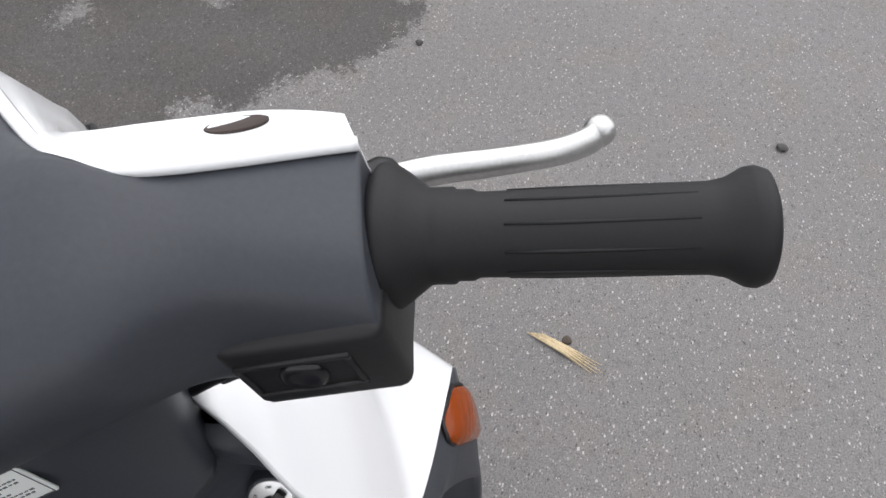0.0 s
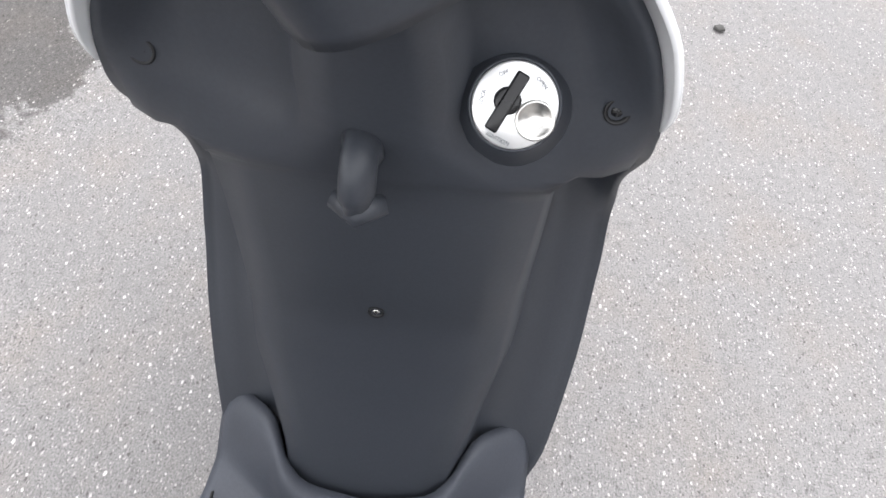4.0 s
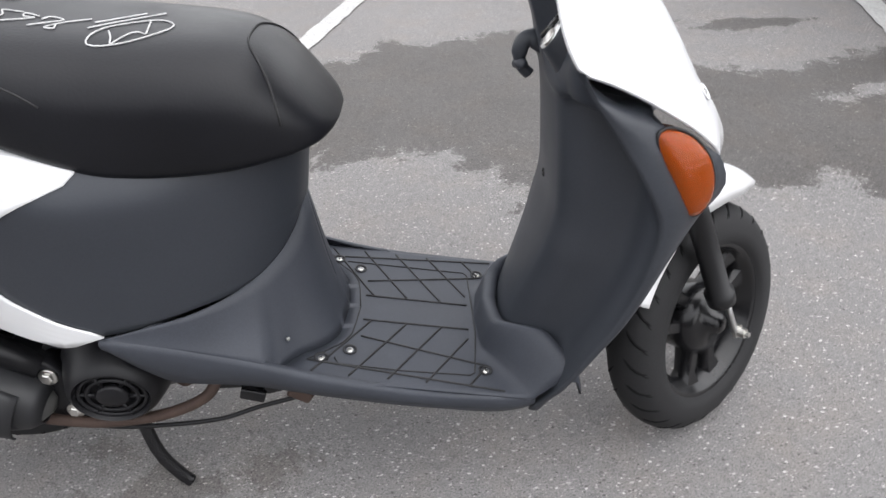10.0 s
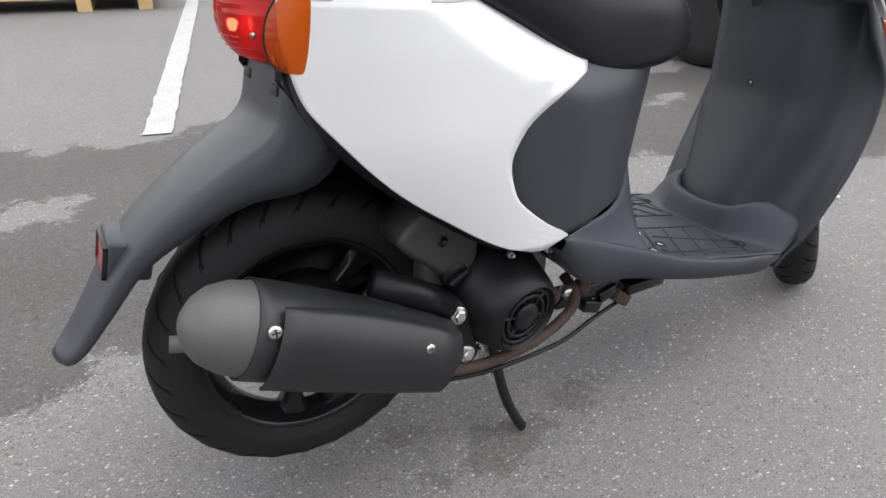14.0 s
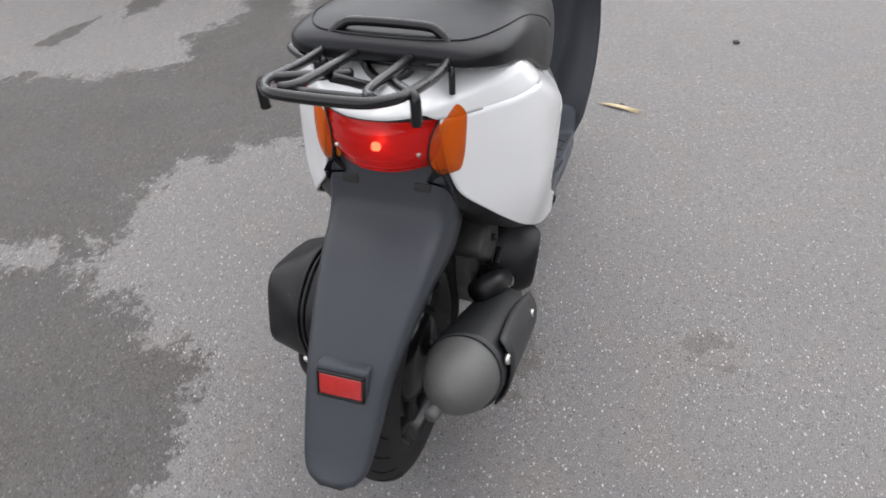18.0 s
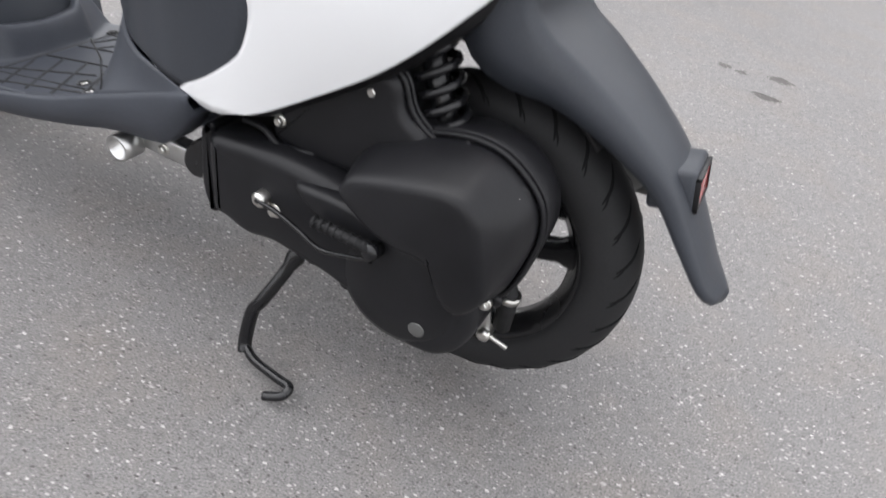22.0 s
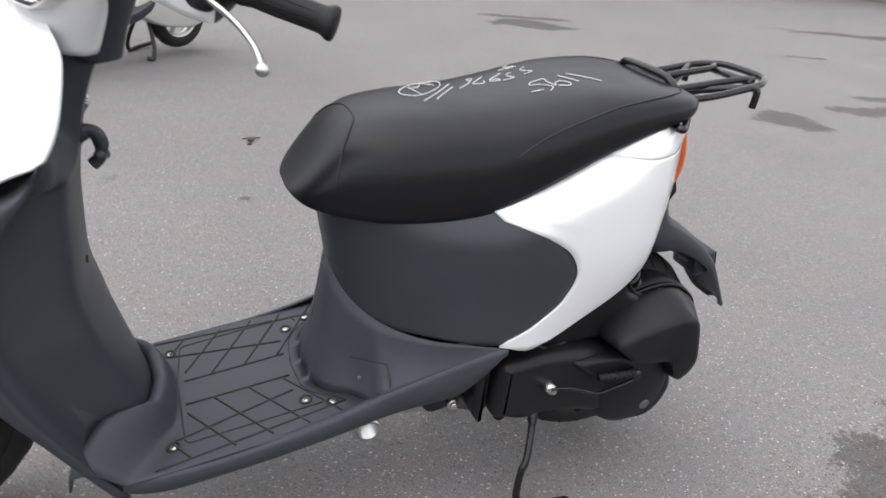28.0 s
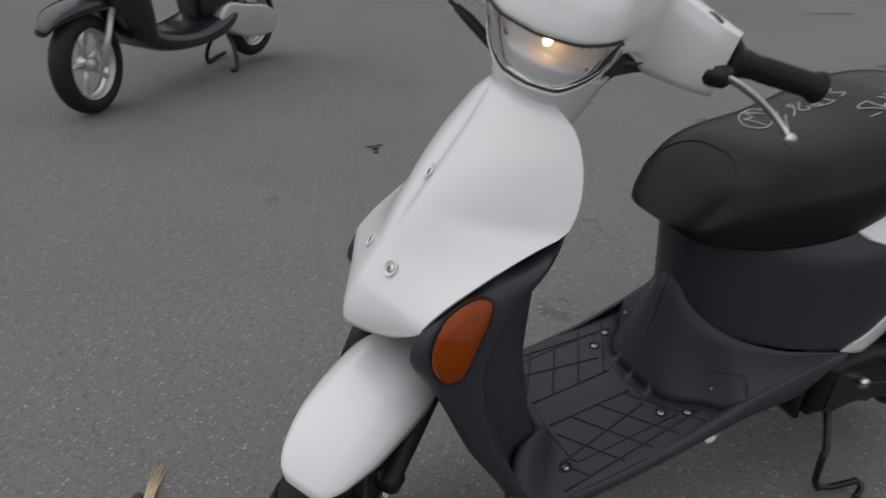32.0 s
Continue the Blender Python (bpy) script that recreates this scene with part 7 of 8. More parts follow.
# ---- a second, dark scooter parked behind ----
DARK_PAINT = material("dark_blue_grey_paint", (0.011, 0.0115, 0.017), 0.24, coat=0.4, stain=0.1)
SILVER = material("silver_painted_wheel", (0.55, 0.55, 0.53), 0.35, metal=0.6, stain=0.1)
front_c, rear_c = Vector((0.70, -2.47, 0)), Vector((-0.10, -3.29, 0))
ahead = (front_c - rear_c).normalized()
other = thing("scooter", "dark blue-grey motor scooter parked on its stand on asphalt", "scooter",
              Matrix.Translation(rear_c) @ Matrix.Rotation(math.atan2(ahead.y, ahead.x), 4, "Z"))
WB = (front_c - rear_c).length


def plain_wheel(name, x, z, r, parent, turn=0.0):
    m = Matrix.Translation((x, 0, z)) @ Matrix.Rotation(radians(turn), 4, "Z")
    bm = bmesh.new()
    prof = [(-0.022, r - 0.062)] + [(0.043 * math.sin(a), r - 0.055 + 0.055 * math.cos(a) ** 0.7) for a in [math.pi * k / 12 - math.pi / 2 + (0.001 if k == 0 else -0.001 if k == 12 else 0) for k in range(13)]] + [(0.022, r - 0.062)]
    turned(bm, prof + [prof[0]], (0, 0, 0), (0, 1, 0), 40, caps=False)
    w = part(name, bm, TYRE, parent, "black tyre", local=m)
    bm = bmesh.new()
    r1 = r - 0.055
    turned(bm, [(-0.03, r1), (-0.026, r1 - 0.012), (-0.005, r1 - 0.022), (0.005, r1 - 0.022), (0.026, r1 - 0.012), (0.03, r1), (0.0, r1 - 0.006), (-0.03, r1)], (0, 0, 0), (0, 1, 0), 40, caps=False)
    part("rim", bm, SILVER, w, "silver rim")
    for k in range(5):
        a = 2 * math.pi * k / 5
        bm = bmesh.new()
        tube(bm, [(0.02 * math.cos(a), 0, 0.02 * math.sin(a)), (0.06 * math.cos(a + 0.1), 0.0, 0.06 * math.sin(a + 0.1)), ((r1 - 0.016) * math.cos(a), 0, (r1 - 0.016) * math.sin(a))], [0.012, 0.010, 0.013], 8)
        part("spoke", bm, SILVER, w)
    bm = bmesh.new()
    turned(bm, [(-0.04, 0.008), (-0.03, 0.03), (0.03, 0.03), (0.04, 0.008)], (0, 0, 0), (0, 1, 0), 20)
    part("hub", bm, SILVER, w)
    return w


plain_wheel("front_wheel", WB, 0.205, 0.205, other, 10)
plain_wheel("rear_wheel", 0.0, 0.225, 0.205, other)


def hull(name, mat, label, sections, parent, seg=24, power=0.8):
    """Skins upright oval sections given as x, middle z, half height, half width."""
    bm = bmesh.new()
    pts = spline([(x, z, h) for x, z, h, w in sections], 4)
    ws = spline([(w, 0, 0) for *_, w in sections], 4)
    rings = []
    for p, q in zip(pts, ws):
        ring = []
        for k in range(seg):
            a = 2 * math.pi * k / seg
            ca, sa = math.cos(a), math.sin(a)
            ring.append(Vector((p.x, q.x * math.copysign(abs(ca) ** power, ca), p.y + p.z * math.copysign(abs(sa) ** power, sa))))
        rings.append(ring)
    loft(bm, rings)
    return part(name, bm, mat, parent, label)


hull("tail_body", DARK_PAINT, "dark glossy tail body", [(0.47, 0.41, 0.14, 0.09), (0.36, 0.44, 0.15, 0.14), (0.22, 0.49, 0.13, 0.15), (0.06, 0.56, 0.10, 0.135), (-0.08, 0.625, 0.06, 0.09), (-0.17, 0.66, 0.025, 0.045)], other)
hull("seat", SEAT, "long black seat", [(0.585, 0.575, 0.04, 0.06), (0.54, 0.575, 0.085, 0.11), (0.40, 0.595, 0.10, 0.135), (0.22, 0.635, 0.085, 0.14), (0.08, 0.68, 0.05, 0.125), (0.0, 0.70, 0.02, 0.08)], other)
hull("foot_deck", DARK_PAINT, "dark foot deck", [(0.20, 0.34, 0.06, 0.13), (0.40, 0.26, 0.055, 0.15), (0.60, 0.23, 0.045, 0.15), (0.80, 0.25, 0.05, 0.14), (0.88, 0.30, 0.05, 0.10)], other, power=0.6)
bm = bmesh.new()
rings = []
for k in range(15):
    t = k / 14
    z = 0.24 + 0.58 * t
    x = 0.86 + 0.10 * math.sin(t * 2.2) - 0.05 * t
    w = lerp_table([(0, 0.13), (0.3, 0.165), (0.6, 0.17), (0.85, 0.12), (1, 0.06)], t)
    nose = lerp_table([(0, 0.05), (0.35, 0.14), (0.6, 0.15), (1, 0.04)], t)
    rings.append([Vector((x + (nose if math.cos(a) > 0 else 0.03) * math.cos(a), w * math.sin(a), z)) for a in [2 * math.pi * j / 28 for j in range(28)]])
loft(bm, rings)
part("leg_shield", bm, DARK_PAINT, other, "dark glossy leg shield")
hull("front_mudguard", DARK_PAINT, "dark front mudguard", [(WB - 0.16, 0.42, 0.03, 0.05), (WB - 0.05, 0.44, 0.035, 0.07), (WB + 0.12, 0.41, 0.03, 0.06), (WB + 0.19, 0.36, 0.015, 0.03)], other)
hull("handlebar_cover", DARK_PAINT, "dark handlebar cover with headlamp", [(0.74, 0.93, 0.03, 0.10), (0.80, 0.95, 0.05, 0.15), (0.88, 0.93, 0.06, 0.12), (0.96, 0.90, 0.05, 0.08), (1.0, 0.89, 0.02, 0.04)], other)
hull("headlamp", CHROME, "clear headlamp", [(0.94, 0.885, 0.035, 0.085), (0.99, 0.88, 0.03, 0.065), (1.01, 0.878, 0.012, 0.03)], other)
for side in (1, -1):
    bm = bmesh.new()
    turned(bm, [(0, 0.018), (0.11, 0.017), (0.118, 0.02), (0.122, 0.012)], (0.78, side * 0.16, 0.94), (0.72, side * 0.30, 0.93), 16)
    part("grip", bm, RUBBER, other, "black grip")
    bm = bmesh.new()
    tube(bm, [(0.83, side * 0.16, 0.93), (0.84, side * 0.22, 0.925), (0.80, side * 0.285, 0.92)], 0.007, 8, squash=0.6)
    part("brake_lever", bm, ALLOY, other, "bare alloy brake lever")
    bm = bmesh.new()
    tube(bm, [(WB - 0.12, side * 0.06, 0.42), (WB - 0.02, side * 0.065, 0.20)], 0.014, 10)
    part("fork_leg", bm, SILVER, other, "silver fork leg")
bm = bmesh.new()
slab(bm, [(0.42, 0.28), (0.30, 0.20), (0.12, 0.16), (-0.04, 0.17), (-0.07, 0.24), (0.02, 0.31), (0.2, 0.34), (0.36, 0.36)], 0.05, 0.14, 0.015)
part("transmission_case", bm, SILVER, other, "silver transmission case")
bm = bmesh.new()
turned(bm, [(-0.02, 0.03), (0.0, 0.055), (0.05, 0.06), (0.24, 0.06), (0.26, 0.05), (0.27, 0.0)], (0.20, -0.13, 0.25), (-0.10, -0.13, 0.31), 24)
part("muffler", bm, SILVER, other, "silver muffler cover")
bm = bmesh.new()
slab(bm, [(0.10, 0.36), (-0.02, 0.34), (-0.10, 0.36), (-0.12, 0.43), (-0.02, 0.46), (0.08, 0.44)], -0.10, 0.14, 0.02)
part("air_cleaner_box", bm, BLACK_CASE, other, "black air cleaner box")
bm = bmesh.new()
rows = [[Vector((-0.20 - 0.012 * k, y, 0.60 - 0.022 * k + 0.01 * (abs(y) / 0.07))) for y in (-0.07, -0.035, 0, 0.035, 0.07)] for k in range(10)]
grid(bm, rows)
thicken(part("rear_mudguard", bm, BLACK_PLASTIC, other, "black rear mudguard"), 0.004)
for pts, nm in (([(0.24, -0.05, 0.20), (0.26, -0.10, 0.08), (0.24, -0.12, 0.012), (0.16, -0.14, 0.014), (0.05, -0.15, 0.02)], "centre_stand"), ([(0.26, 0.05, 0.20), (0.27, 0.09, 0.08), (0.29, 0.10, 0.012), (0.33, 0.10, 0.02)], "stand_leg"),
                ([(-0.05, 0.07, 0.72), (-0.30, 0.08, 0.76), (-0.36, 0.0, 0.76), (-0.30, -0.08, 0.76), (-0.05, -0.07, 0.72)], "luggage_carrier"), ([(-0.08, 0.03, 0.73), (-0.34, 0.03, 0.755)], "carrier_bar"), ([(-0.08, -0.03, 0.73), (-0.34, -0.03, 0.755)], "carrier_bar")):
    bm = bmesh.new()
    tube(bm, spline(pts, 4), 0.011 if "stand" in nm else 0.006, 8)
    part(nm, bm, BLACK_METAL, other)

# ---- dark car parked beyond the damp patch; only its near side comes into view ----
CAR_PAINT = material("black_car_paint", (0.012, 0.012, 0.014), 0.15, coat=0.8, stain=0.1)
GLASS_DARK = material("dark_car_glass", (0.01, 0.011, 0.012), 0.05, spec=0.8)
car = thing("car", "black car with silver alloy wheels parked on asphalt", "car", Matrix.Translation((1.92, 3.0, 0)))
bm = bmesh.new()
rings = []
for k in range(41):
    y = -2.25 + 4.5 * k / 40
    top = lerp_table([(-2.25, 0.62), (-2.0, 0.74), (-1.2, 0.88), (-0.75, 0.98), (1.5, 1.0), (2.1, 0.95), (2.25, 0.6)], y)
    low = lerp_table([(-2.25, 0.30), (-2.0, 0.22), (2.0, 0.22), (2.25, 0.34)], y)
    inx = lerp_table([(-2.25, 0.30), (-2.1, 0.12), (-1.7, 0.03), (1.8, 0.03), (2.25, 0.2)], y)
    for wc in (-1.38, 1.30):
        d = abs(y - wc)
        if d < 0.36:
            low = max(low, 0.30 + math.sqrt(0.36**2 - d * d) * 1.02)
    x0, x1 = inx, 1.72 - inx
    rings.append([Vector((x0 + 0.06, y, low)), Vector((x0, y, low + 0.05)), Vector((x0 - 0.02, y, (low + top) / 2)), Vector((x0 + 0.02, y, top - 0.05)), Vector((x0 + 0.10, y, top)), Vector((0.86, y, top + 0.03)),
                  Vector((x1 - 0.10, y, top)), Vector((x1 - 0.02, y, top - 0.05)), Vector((x1 + 0.02, y, (low + top) / 2)), Vector((x1, y, low + 0.05)), Vector((x1 - 0.06, y, low))])
loft(bm, rings)
part("body", bm, CAR_PAINT, car, "glossy black car body")
bm = bmesh.new()
rings = []
for y, z, inn in ((-0.80, 0.96, 0.12), (-0.1, 1.40, 0.24), (1.1, 1.44, 0.26), (1.9, 1.30, 0.22), (2.15, 0.95, 0.14)):
    rings.append([Vector((inn, y, z)), Vector((1.72 - inn, y, z)), Vector((1.72 - 0.1, y, 0.94)), Vector((0.1, y, 0.94))])
loft(bm, rings)
part("cabin", bm, GLASS_DARK, car, "dark glazed cabin")
for wy in (-1.38, 1.30):
    for wx, sgn in ((0.10, -1), (1.62, 1)):
        c = Vector((wx, wy, 0.31))
        bm = bmesh.new()
        turned(bm, [(-0.10, 0.20), (-0.10, 0.29), (-0.08, 0.308), (0.0, 0.31), (0.08, 0.308), (0.10, 0.29), (0.10, 0.20)], c, c + Vector((sgn, 0, 0)), 48)
        tyre = part("wheel", bm, TYRE, car, "black car tyre")
        bm = bmesh.new()
        turned(bm, [(0.085, 0.21), (0.095, 0.205), (0.085, 0.19), (-0.05, 0.185), (-0.05, 0.0)], c, c + Vector((sgn, 0, 0)), 40)
        part("rim", bm, ALLOY, tyre, "silver alloy rim")
        for k in range(5):
            for q in (-0.13, 0.13):
                a = 2 * math.pi * k / 5
                bm = bmesh.new()
                tube(bm, [c + Vector((sgn * 0.075, 0.045 * math.cos(a), 0.045 * math.sin(a))), c + Vector((sgn * 0.085, 0.195 * math.cos(a + q), 0.195 * math.sin(a + q)))], [0.02, 0.014], 8)
                part("spoke", bm, ALLOY, tyre)

# ---- long timber crate base with a dark load ----
TIMBER = material("pale_new_timber", (0.52, 0.36, 0.17), 0.7, grain=0.4, grain_size=0.004, stain=0.15, stain_size=0.06, bump=0.2)
crate = thing("timber_crate", "pale new timber crate on short bearers on asphalt", "crate", Matrix.Translation((-0.35, 5.05, 0)) @ Matrix.Rotation(radians(-9), 4, "Z"))
for y in (0.0, 0.9):
    for z in (0.09, 0.42):
        bm = bmesh.new()
        box(bm, -2.6, 0.42, y, y + 0.05, z, z + 0.10, 0.003)
        part("rail", bm, TIMBER, crate, smooth=False)
    for x in (-2.5, -1.9, -1.25, -0.55, 0.05, 0.32):
        bm = bmesh.new()
        box(bm, x, x + 0.10, y - 0.022, y, 0.09, 0.52, 0.003)
        part("upright", bm, TIMBER, crate, smooth=False)
for x in (-2.3, -1.3, -0.32, 0.1):
    bm = bmesh.new()
    box(bm, x, x + 0.10, 0.0, 0.95, 0.0, 0.09, 0.003)
    part("bearer", bm, TIMBER, crate, smooth=False)
bm = bmesh.new()
box(bm, -2.5, 0.3, 0.08, 0.86, 0.10, 0.70, 0.03)
tagged(part("wrapped_load", bm, BLACK_PLASTIC, None, "dark plastic wrapped load inside a timber crate", local=crate.matrix_basis.copy()), category="load")

# ---- open shed along the far side of the yard ----
CONCRETE = material("grimy_concrete", (0.16, 0.15, 0.14), 0.85, grain=0.4, grain_size=0.01, stain=0.35, stain_size=0.5, bump=0.2)
SHED_DARK = material("dark_wall_sheet", (0.085, 0.08, 0.075), 0.85, grain=0.3, grain_size=0.02, stain=0.5, stain_size=0.7)
POST_PAINT = material("faded_red_post_paint", (0.24, 0.11, 0.09), 0.7, grain=0.3, stain=0.3, stain_size=0.05)
bm = bmesh.new()
box(bm, -32, 8, -19.0, -13.0, 0.0, 0.045, 0.01)
tagged(part("pavement", bm, CONCRETE, None, "grimy concrete shed floor with a low edge", smooth=False), category="floor", kind="structure")
bm = bmesh.new()
box(bm, -32, 8, -19.2, -19.0, 0.0, 4.2)
for k in range(26):
    box(bm, -31.5 + 1.55 * k, -31.4 + 1.55 * k, -19.0, -18.94, 0.05, 4.2)
tagged(part("wall_north", bm, SHED_DARK, None, "dark rear wall of the shed", smooth=False), category="wall", kind="structure")
for x in (-32.1, 8.0):
    bm = bmesh.new()
    box(bm, x, x + 0.1, -19.0, -13.0, 0.0, 4.2)
    tagged(part("wall_side", bm, SHED_DARK, None, "dark side wall of the shed", smooth=False), category="wall", kind="structure")
bm = bmesh.new()
box(bm, -32.2, 8.2, -19.3, -12.2, 4.2, 4.35)
for k in range(22):
    box(bm, -32 + 1.9 * k, -31.9 + 1.9 * k, -19.2, -12.3, 4.08, 4.2)
tagged(part("roof", bm, SHED_DARK, None, "dark sheet roof of the shed", smooth=False), category="roof", kind="structure")
for k in range(9):
    x = 1.2 - 3.13 * k
    bm = bmesh.new()
    tube(bm, [(x, -13.25, 0.045), (x, -13.25, 4.2)], 0.055, 10)
    tagged(part("shed_post", bm, POST_PAINT, None, "faded red steel post of the shed"), category="post", group="shed posts")

# bundles of used parts under clear wrap on pallets
PARTS_MIX = [material("rusty_scrap_steel", (0.20, 0.15, 0.12), 0.6, stain=0.4, stain_size=0.05, metal=0.3), material("grey_scrap_alloy", (0.36, 0.35, 0.34), 0.5, stain=0.3, stain_size=0.05, metal=0.4),
             material("weathered_pallet_wood", (0.30, 0.235, 0.17), 0.8, grain=0.4, stain=0.2), BLACK_CASE]
STRAP = BLACK_PLASTIC


def bundle(cx, cy, w, d, h, seed):
    rnd = random.Random(seed)
    th = thing("pallet_bundle", "strapped bundle of used machine parts on a wooden pallet", "pallet", Matrix.Translation((cx, cy, 0.045)), group="bundles in the shed")
    for k in range(3):
        bm = bmesh.new()
        box(bm, -w / 2, w / 2, -d / 2 + k * (d - 0.1) / 2, -d / 2 + k * (d - 0.1) / 2 + 0.1, 0, 0.09)
        part("pallet_runner", bm, PARTS_MIX[2], th, smooth=False)
    for k in range(9):
        bm = bmesh.new()
        x = -w / 2 + (w - 0.12) * k / 8
        box(bm, x, x + 0.12, -d / 2, d / 2, 0.09, 0.115)
        part("pallet_board", bm, PARTS_MIX[2], th, smooth=False)
    z = 0.115
    for layer in range(max(1, int((h - 0.115) / 0.26))):
        x = -w / 2 + 0.03
        while x < w / 2 - 0.18:
            ww, hh = rnd.uniform(0.14, 0.34), rnd.uniform(0.16, 0.25)
            for yy in (d / 2 - 0.34, -0.1):
                bm = bmesh.new()
                box(bm, x, min(x + ww, w / 2), yy + rnd.uniform(-0.05, 0.05), yy + 0.32, z, z + hh, rnd.uniform(0.01, 0.05), 2)
                part("machine_part", bm, PARTS_MIX[rnd.choice((0, 1, 1, 2, 3))], th)
            x += ww + rnd.uniform(0.0, 0.03)
        z += 0.24
    for k in range(5):
        x = -w / 2 + w * (k + 0.5) / 5
        bm = bmesh.new()
        box(bm, x, x + 0.025, d / 2 - 0.02, d / 2 + 0.012, 0.0, z + 0.02)
        box(bm, x, x + 0.025, -d / 2, d / 2, z, z + 0.02)
        part("strap", bm, STRAP, th, smooth=False)


bundle(-4.0, -14.6, 2.5, 1.1, 1.1, 1)
bundle(-7.4, -14.6, 2.5, 1.1, 1.1, 2)
bundle(-1.2, -16.2, 2.2, 1.1, 0.9, 3)

# orange steel stand with a blue machine on it
ORANGE = material("orange_machine_paint", (0.62, 0.10, 0.02), 0.45, stain=0.15, stain_size=0.1, grain=0.2)
BLUE = material("blue_machine_paint", (0.06, 0.23, 0.52), 0.45, stain=0.15, stain_size=0.1, grain=0.2)
YELLOW = material("yellow_machine_paint", (0.62, 0.36, 0.02), 0.4, stain=0.15, stain_size=0.1)
table = thing("steel_stand", "orange steel stand with angled braces on concrete", "stand", Matrix.Translation((-10.6, -13.75, 0.045)))
for y in (-0.45, 0.45):
    for x in (-1.25, 1.17):
        bm = bmesh.new()
        box(bm, x, x + 0.09, y - 0.045, y + 0.045, 0, 0.55, 0.006)
        part("leg", bm, ORANGE, table, smooth=False)
    bm = bmesh.new()
    box(bm, -1.25, 1.26, y - 0.045, y + 0.045, 0.55, 0.64, 0.006)
    part("beam", bm, ORANGE, table, smooth=False)
    for s in (1, -1):
        bm = bmesh.new()
        tube(bm, [(s * 1.2, y, 0.1), (s * 0.65, y, 0.57)], 0.03, 6)
        part("brace", bm, ORANGE, table)
blue = thing("blue_machine", "pale blue machine block on an orange steel stand", "machine", Matrix.Translation((-10.6, -13.75, 0.685)))
rnd = random.Random(5)
x = -1.1
while x < 1.0:
    w = rnd.uniform(0.18, 0.4)
    bm = bmesh.new()
    box(bm, x, x + w, -0.4, 0.4 + rnd.uniform(-0.1, 0.06), 0.0, rnd.uniform(0.22, 0.5), 0.03, 2)
    part("machine_block", bm, BLUE, blue)
    x += w + 0.01
stand2 = copy_thing(table, Matrix.Translation((-10.0, -15.6, 0.045)))

# red crane boom, yellow digger, bulk sack
boom = thing("crane_boom", "red folded crane boom with its tip on the concrete", "crane", Matrix.Translation((-14.9, -14.0, 0.045)))
bm = bmesh.new()
tube(bm, [(1.9, -0.3, 2.2), (0.55, 0, 0.95), (0.15, 0, 0.45)], [0.16, 0.14, 0.12], 8)
part("boom_arm", bm, ORANGE, boom, "red boom arm")
bm = bmesh.new()
tube(bm, [(0.15, 0, 0.5), (0.05, 0, 0.2), (0.05, 0, 0.0)], [0.14, 0.10, 0.06], 8)
part("boom_tip", bm, ORANGE, boom)
digger = thing("mini_excavator", "yellow mini excavator with its arm lowered on concrete", "excavator", Matrix.Translation((-17.0, -15.2, 0.045)))
for y in (-0.7, 0.7):
    bm = bmesh.new()
    slab(bm, [(-1.1, 0.02), (1.1, 0.02), (1.25, 0.22), (1.1, 0.44), (-1.1, 0.44), (-1.25, 0.22)], y - 0.16, y + 0.16, 0.04, 4)
    part("crawler_track", bm, RUBBER, digger, "black rubber track")
bm = bmesh.new()
box(bm, -0.9, 1.0, -0.75, 0.75, 0.55, 1.3, 0.10, 3)
part("body", bm, YELLOW, digger)
bm = bmesh.new()
box(bm, -0.4, 0.7, -0.7, 0.5, 1.3, 2.2, 0.08, 3)
part("cab", bm, GLASS_DARK, digger)
bm = bmesh.new()
tube(bm, [(-0.8, 0.2, 1.0), (-2.0, 0.25, 1.5), (-3.1, 0.3, 0.9), (-3.7, 0.3, 0.35)], [0.17, 0.15, 0.13, 0.10], 8)
part("arm", bm, YELLOW, digger)
bm = bmesh.new()
slab(bm, [(-3.5, 0.05), (-4.1, 0.02), (-4.2, 0.35), (-3.8, 0.55), (-3.5, 0.4)], 0.0, 0.6, 0.03, 3)
part("bucket", bm, BLACK_METAL, digger)
bm = bmesh.new()
turned(bm, [(0, 0.22), (0.05, 0.27), (0.35, 0.28), (0.55, 0.24), (0.64, 0.12), (0.66, 0.0)], (-16.6, -13.6, 0.045), (-16.6, -13.6, 1), 20)
SACK = material("grey_bulk_sack", (0.33, 0.32, 0.29), 0.9, grain=0.4, stain=0.2)
tagged(part("bulk_sack", bm, SACK, None, "grey bulk sack standing on concrete"), category="sack")

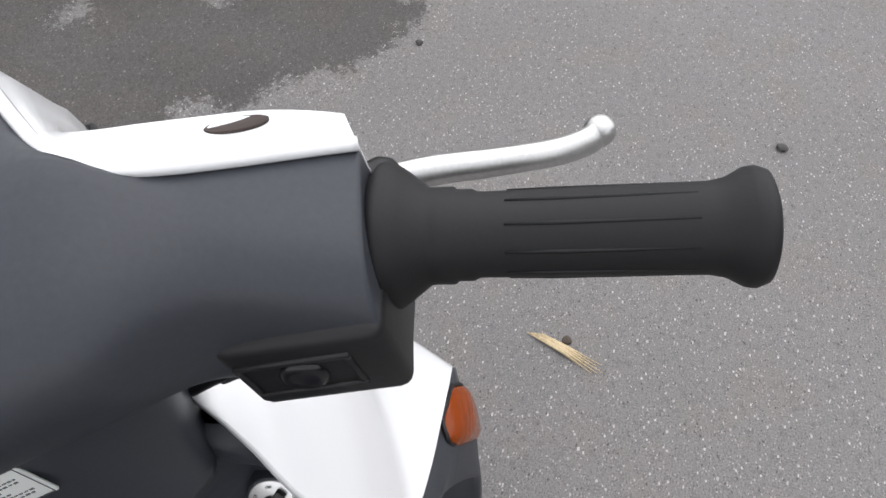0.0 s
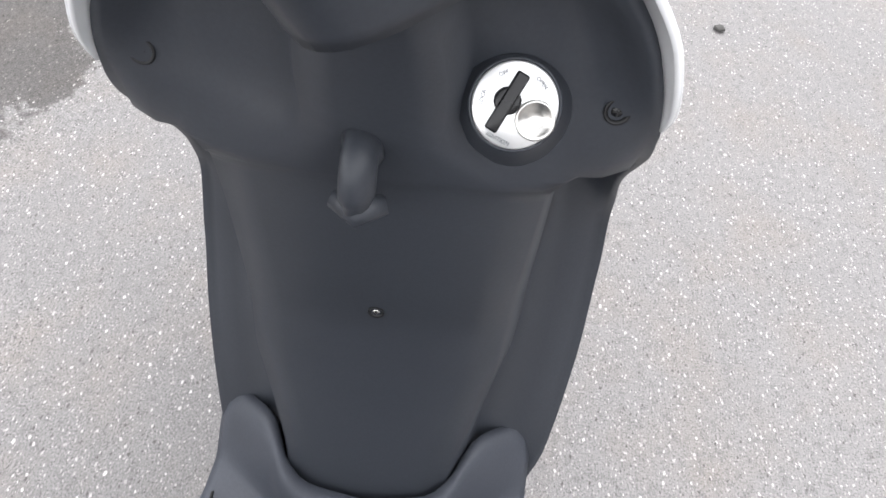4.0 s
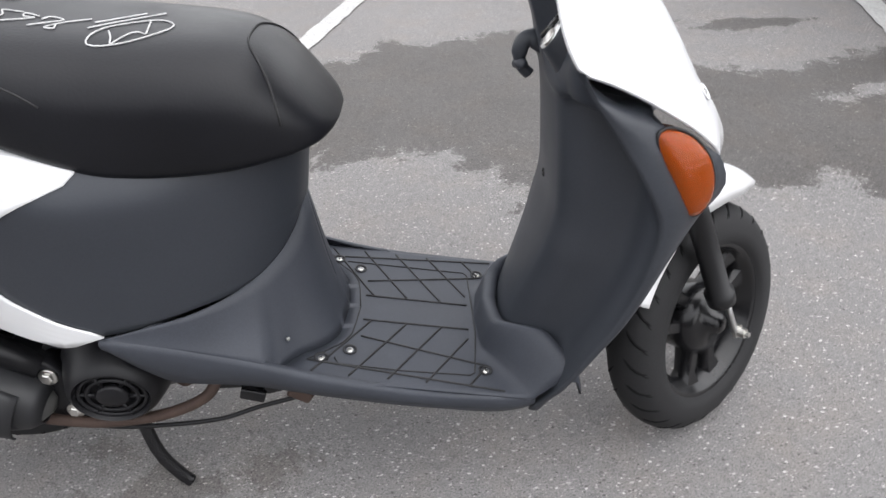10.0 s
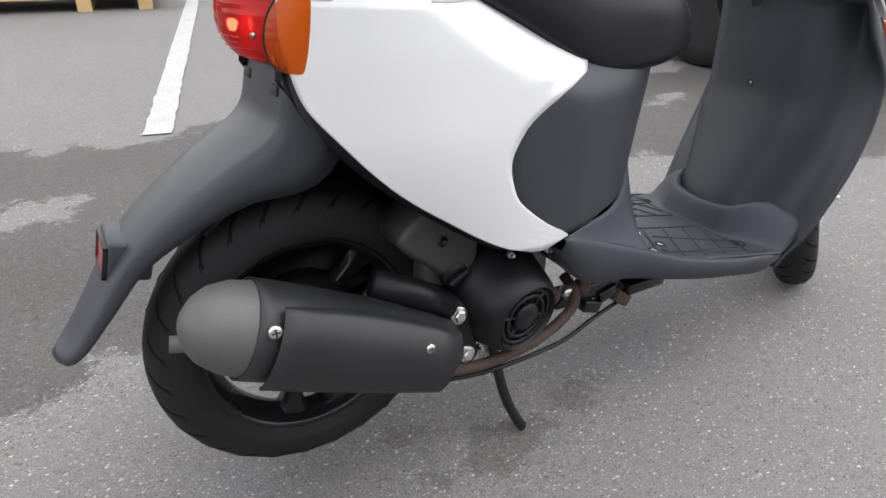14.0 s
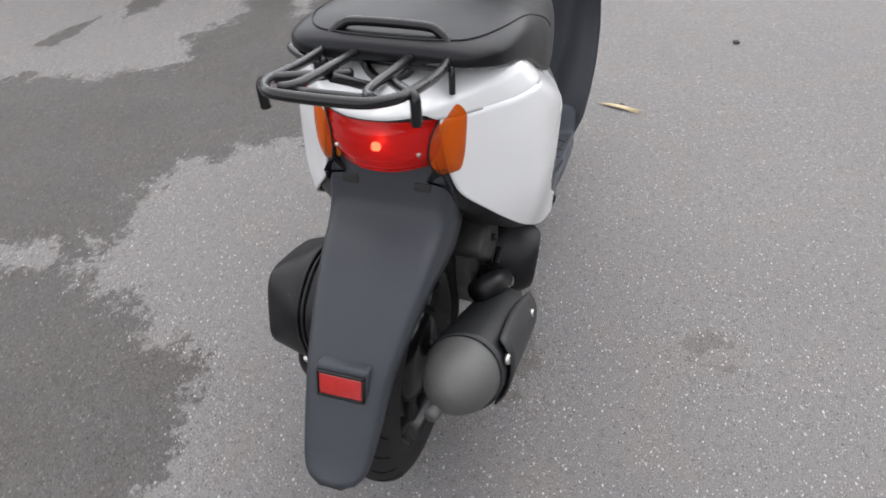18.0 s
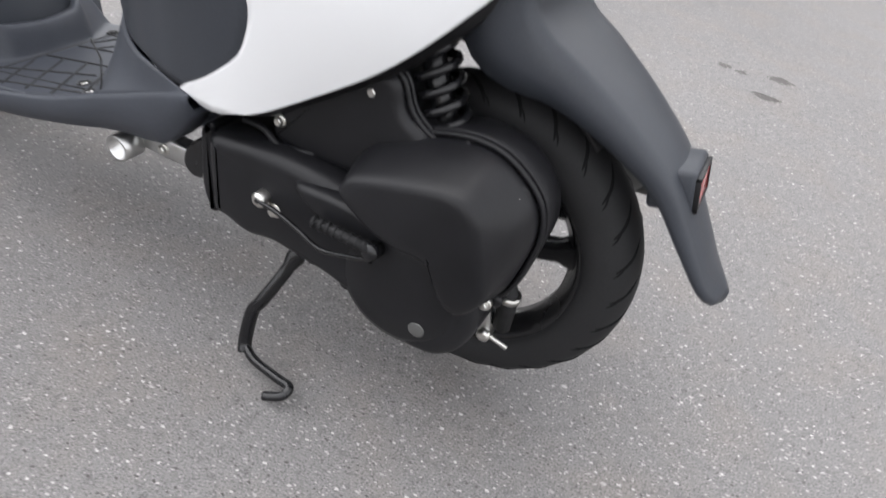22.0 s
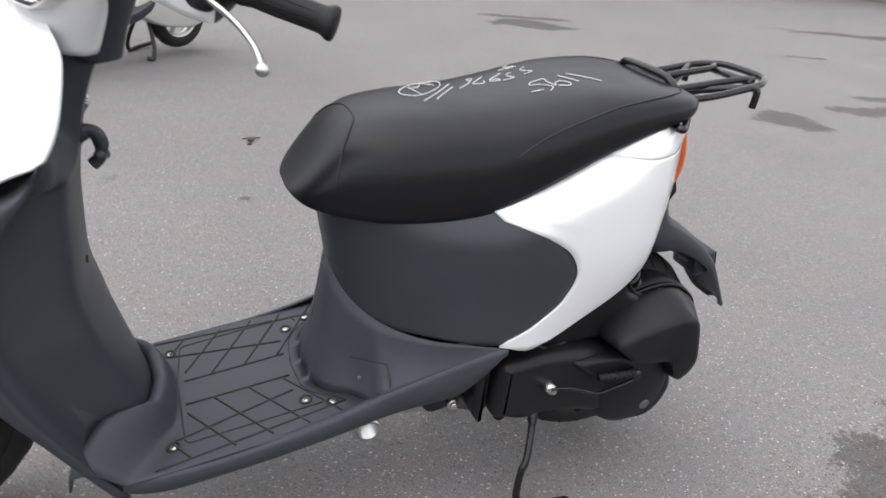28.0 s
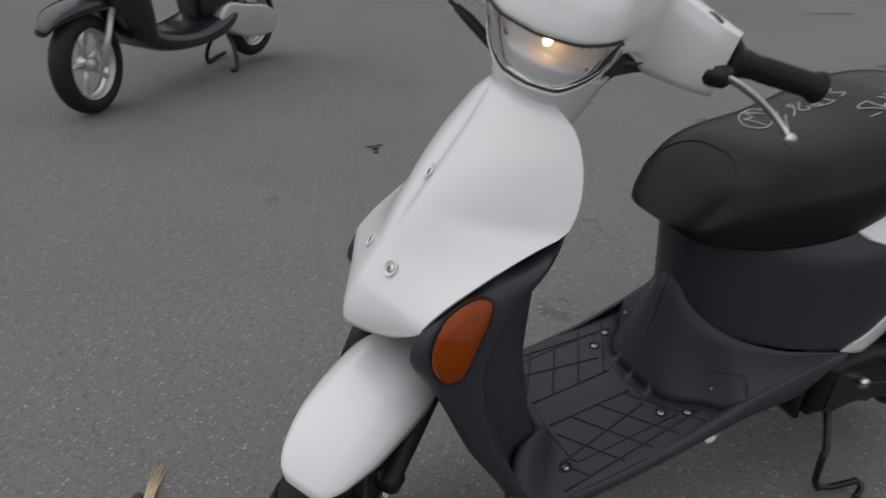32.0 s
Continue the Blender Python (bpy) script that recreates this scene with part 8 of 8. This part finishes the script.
# ---- pale van seen from behind ----
VAN_PAINT = material("pale_green_grey_van_paint", (0.42, 0.44, 0.41), 0.35, coat=0.3, stain=0.08)
van = thing("van", "pale grey van parked with its tail to the yard", "van", Matrix.Translation((-0.75, -13.2, 0)))
bm = bmesh.new()
rings = []
for y, top, low, w in ((0.75, 1.75, 0.36, 0.80), (0.68, 1.88, 0.32, 0.84), (-1.0, 1.95, 0.28, 0.86), (-2.8, 1.93, 0.28, 0.86), (-3.6, 1.15, 0.30, 0.82), (-3.8, 0.8, 0.36, 0.74)):
    rings.append([Vector((s * w * k, y, z)) for s, k, z in ((1, 0.96, low), (1, 1.0, low + 0.12), (1, 1.0, (low + top) * 0.55), (1, 0.90, top - 0.08), (1, 0.7, top), (-1, 0.7, top), (-1, 0.90, top - 0.08), (-1, 1.0, (low + top) * 0.55), (-1, 1.0, low + 0.12), (-1, 0.96, low))])
loft(bm, rings)
vb = part("body", bm, VAN_PAINT, van)
bm = bmesh.new()
box(bm, -0.86, 0.86, 0.70, 0.84, 0.34, 0.56, 0.04, 3)
part("bumper", bm, VAN_PAINT, van, "pale rear bumper")
bm = bmesh.new()
box(bm, -0.66, 0.66, 0.745, 0.765, 1.15, 1.70, 0.05, 3)
part("rear_window", bm, GLASS_DARK, van)
bm = bmesh.new()
box(bm, -0.26, 0.26, 0.76, 0.775, 0.66, 0.82, 0.01)
part("number_plate", bm, PAPER, van, "pale number plate")
bm = bmesh.new()
box(bm, -0.20, 0.20, 0.775, 0.779, 0.70, 0.78)
part("plate_bar", bm, INK, van, "plain dark bar")
for s in (1, -1):
    bm = bmesh.new()
    box(bm, s * 0.70, s * 0.82, 0.74, 0.78, 0.72, 1.10, 0.015, 2)
    part("tail_lamp", bm, RED_REFLECTOR, van, "red tail lamp")
    bm = bmesh.new()
    box(bm, s * 0.66, s * 0.82, 0.835, 0.85, 0.44, 0.49, 0.006)
    part("reflector", bm, RED_REFLECTOR, van, "red bumper reflector")
    for y in (0.0, -2.7):
        bm = bmesh.new()
        turned(bm, [(-0.09, 0.2), (-0.09, 0.29), (-0.06, 0.31), (0.06, 0.31), (0.09, 0.29), (0.09, 0.18), (0.04, 0.17), (0.04, 0.0)], (s * 0.76, y, 0.31), (s * 2, y, 0.31), 32)
        part("wheel", bm, TYRE, van, "black tyre")

# plain walls far round the yard close the view
for name, x0, x1, y0, y1 in (("wall_east", 24, 24.3, -20, 26), ("wall_south", -32, 24, 26, 26.3), ("wall_west", -34.3, -34, -20, 26)):
    bm = bmesh.new()
    box(bm, x0, x1, y0, y1, 0, 2.6)
    tagged(part(name, bm, CONCRETE, None, "plain grimy concrete yard wall", smooth=False), category="wall", kind="structure")
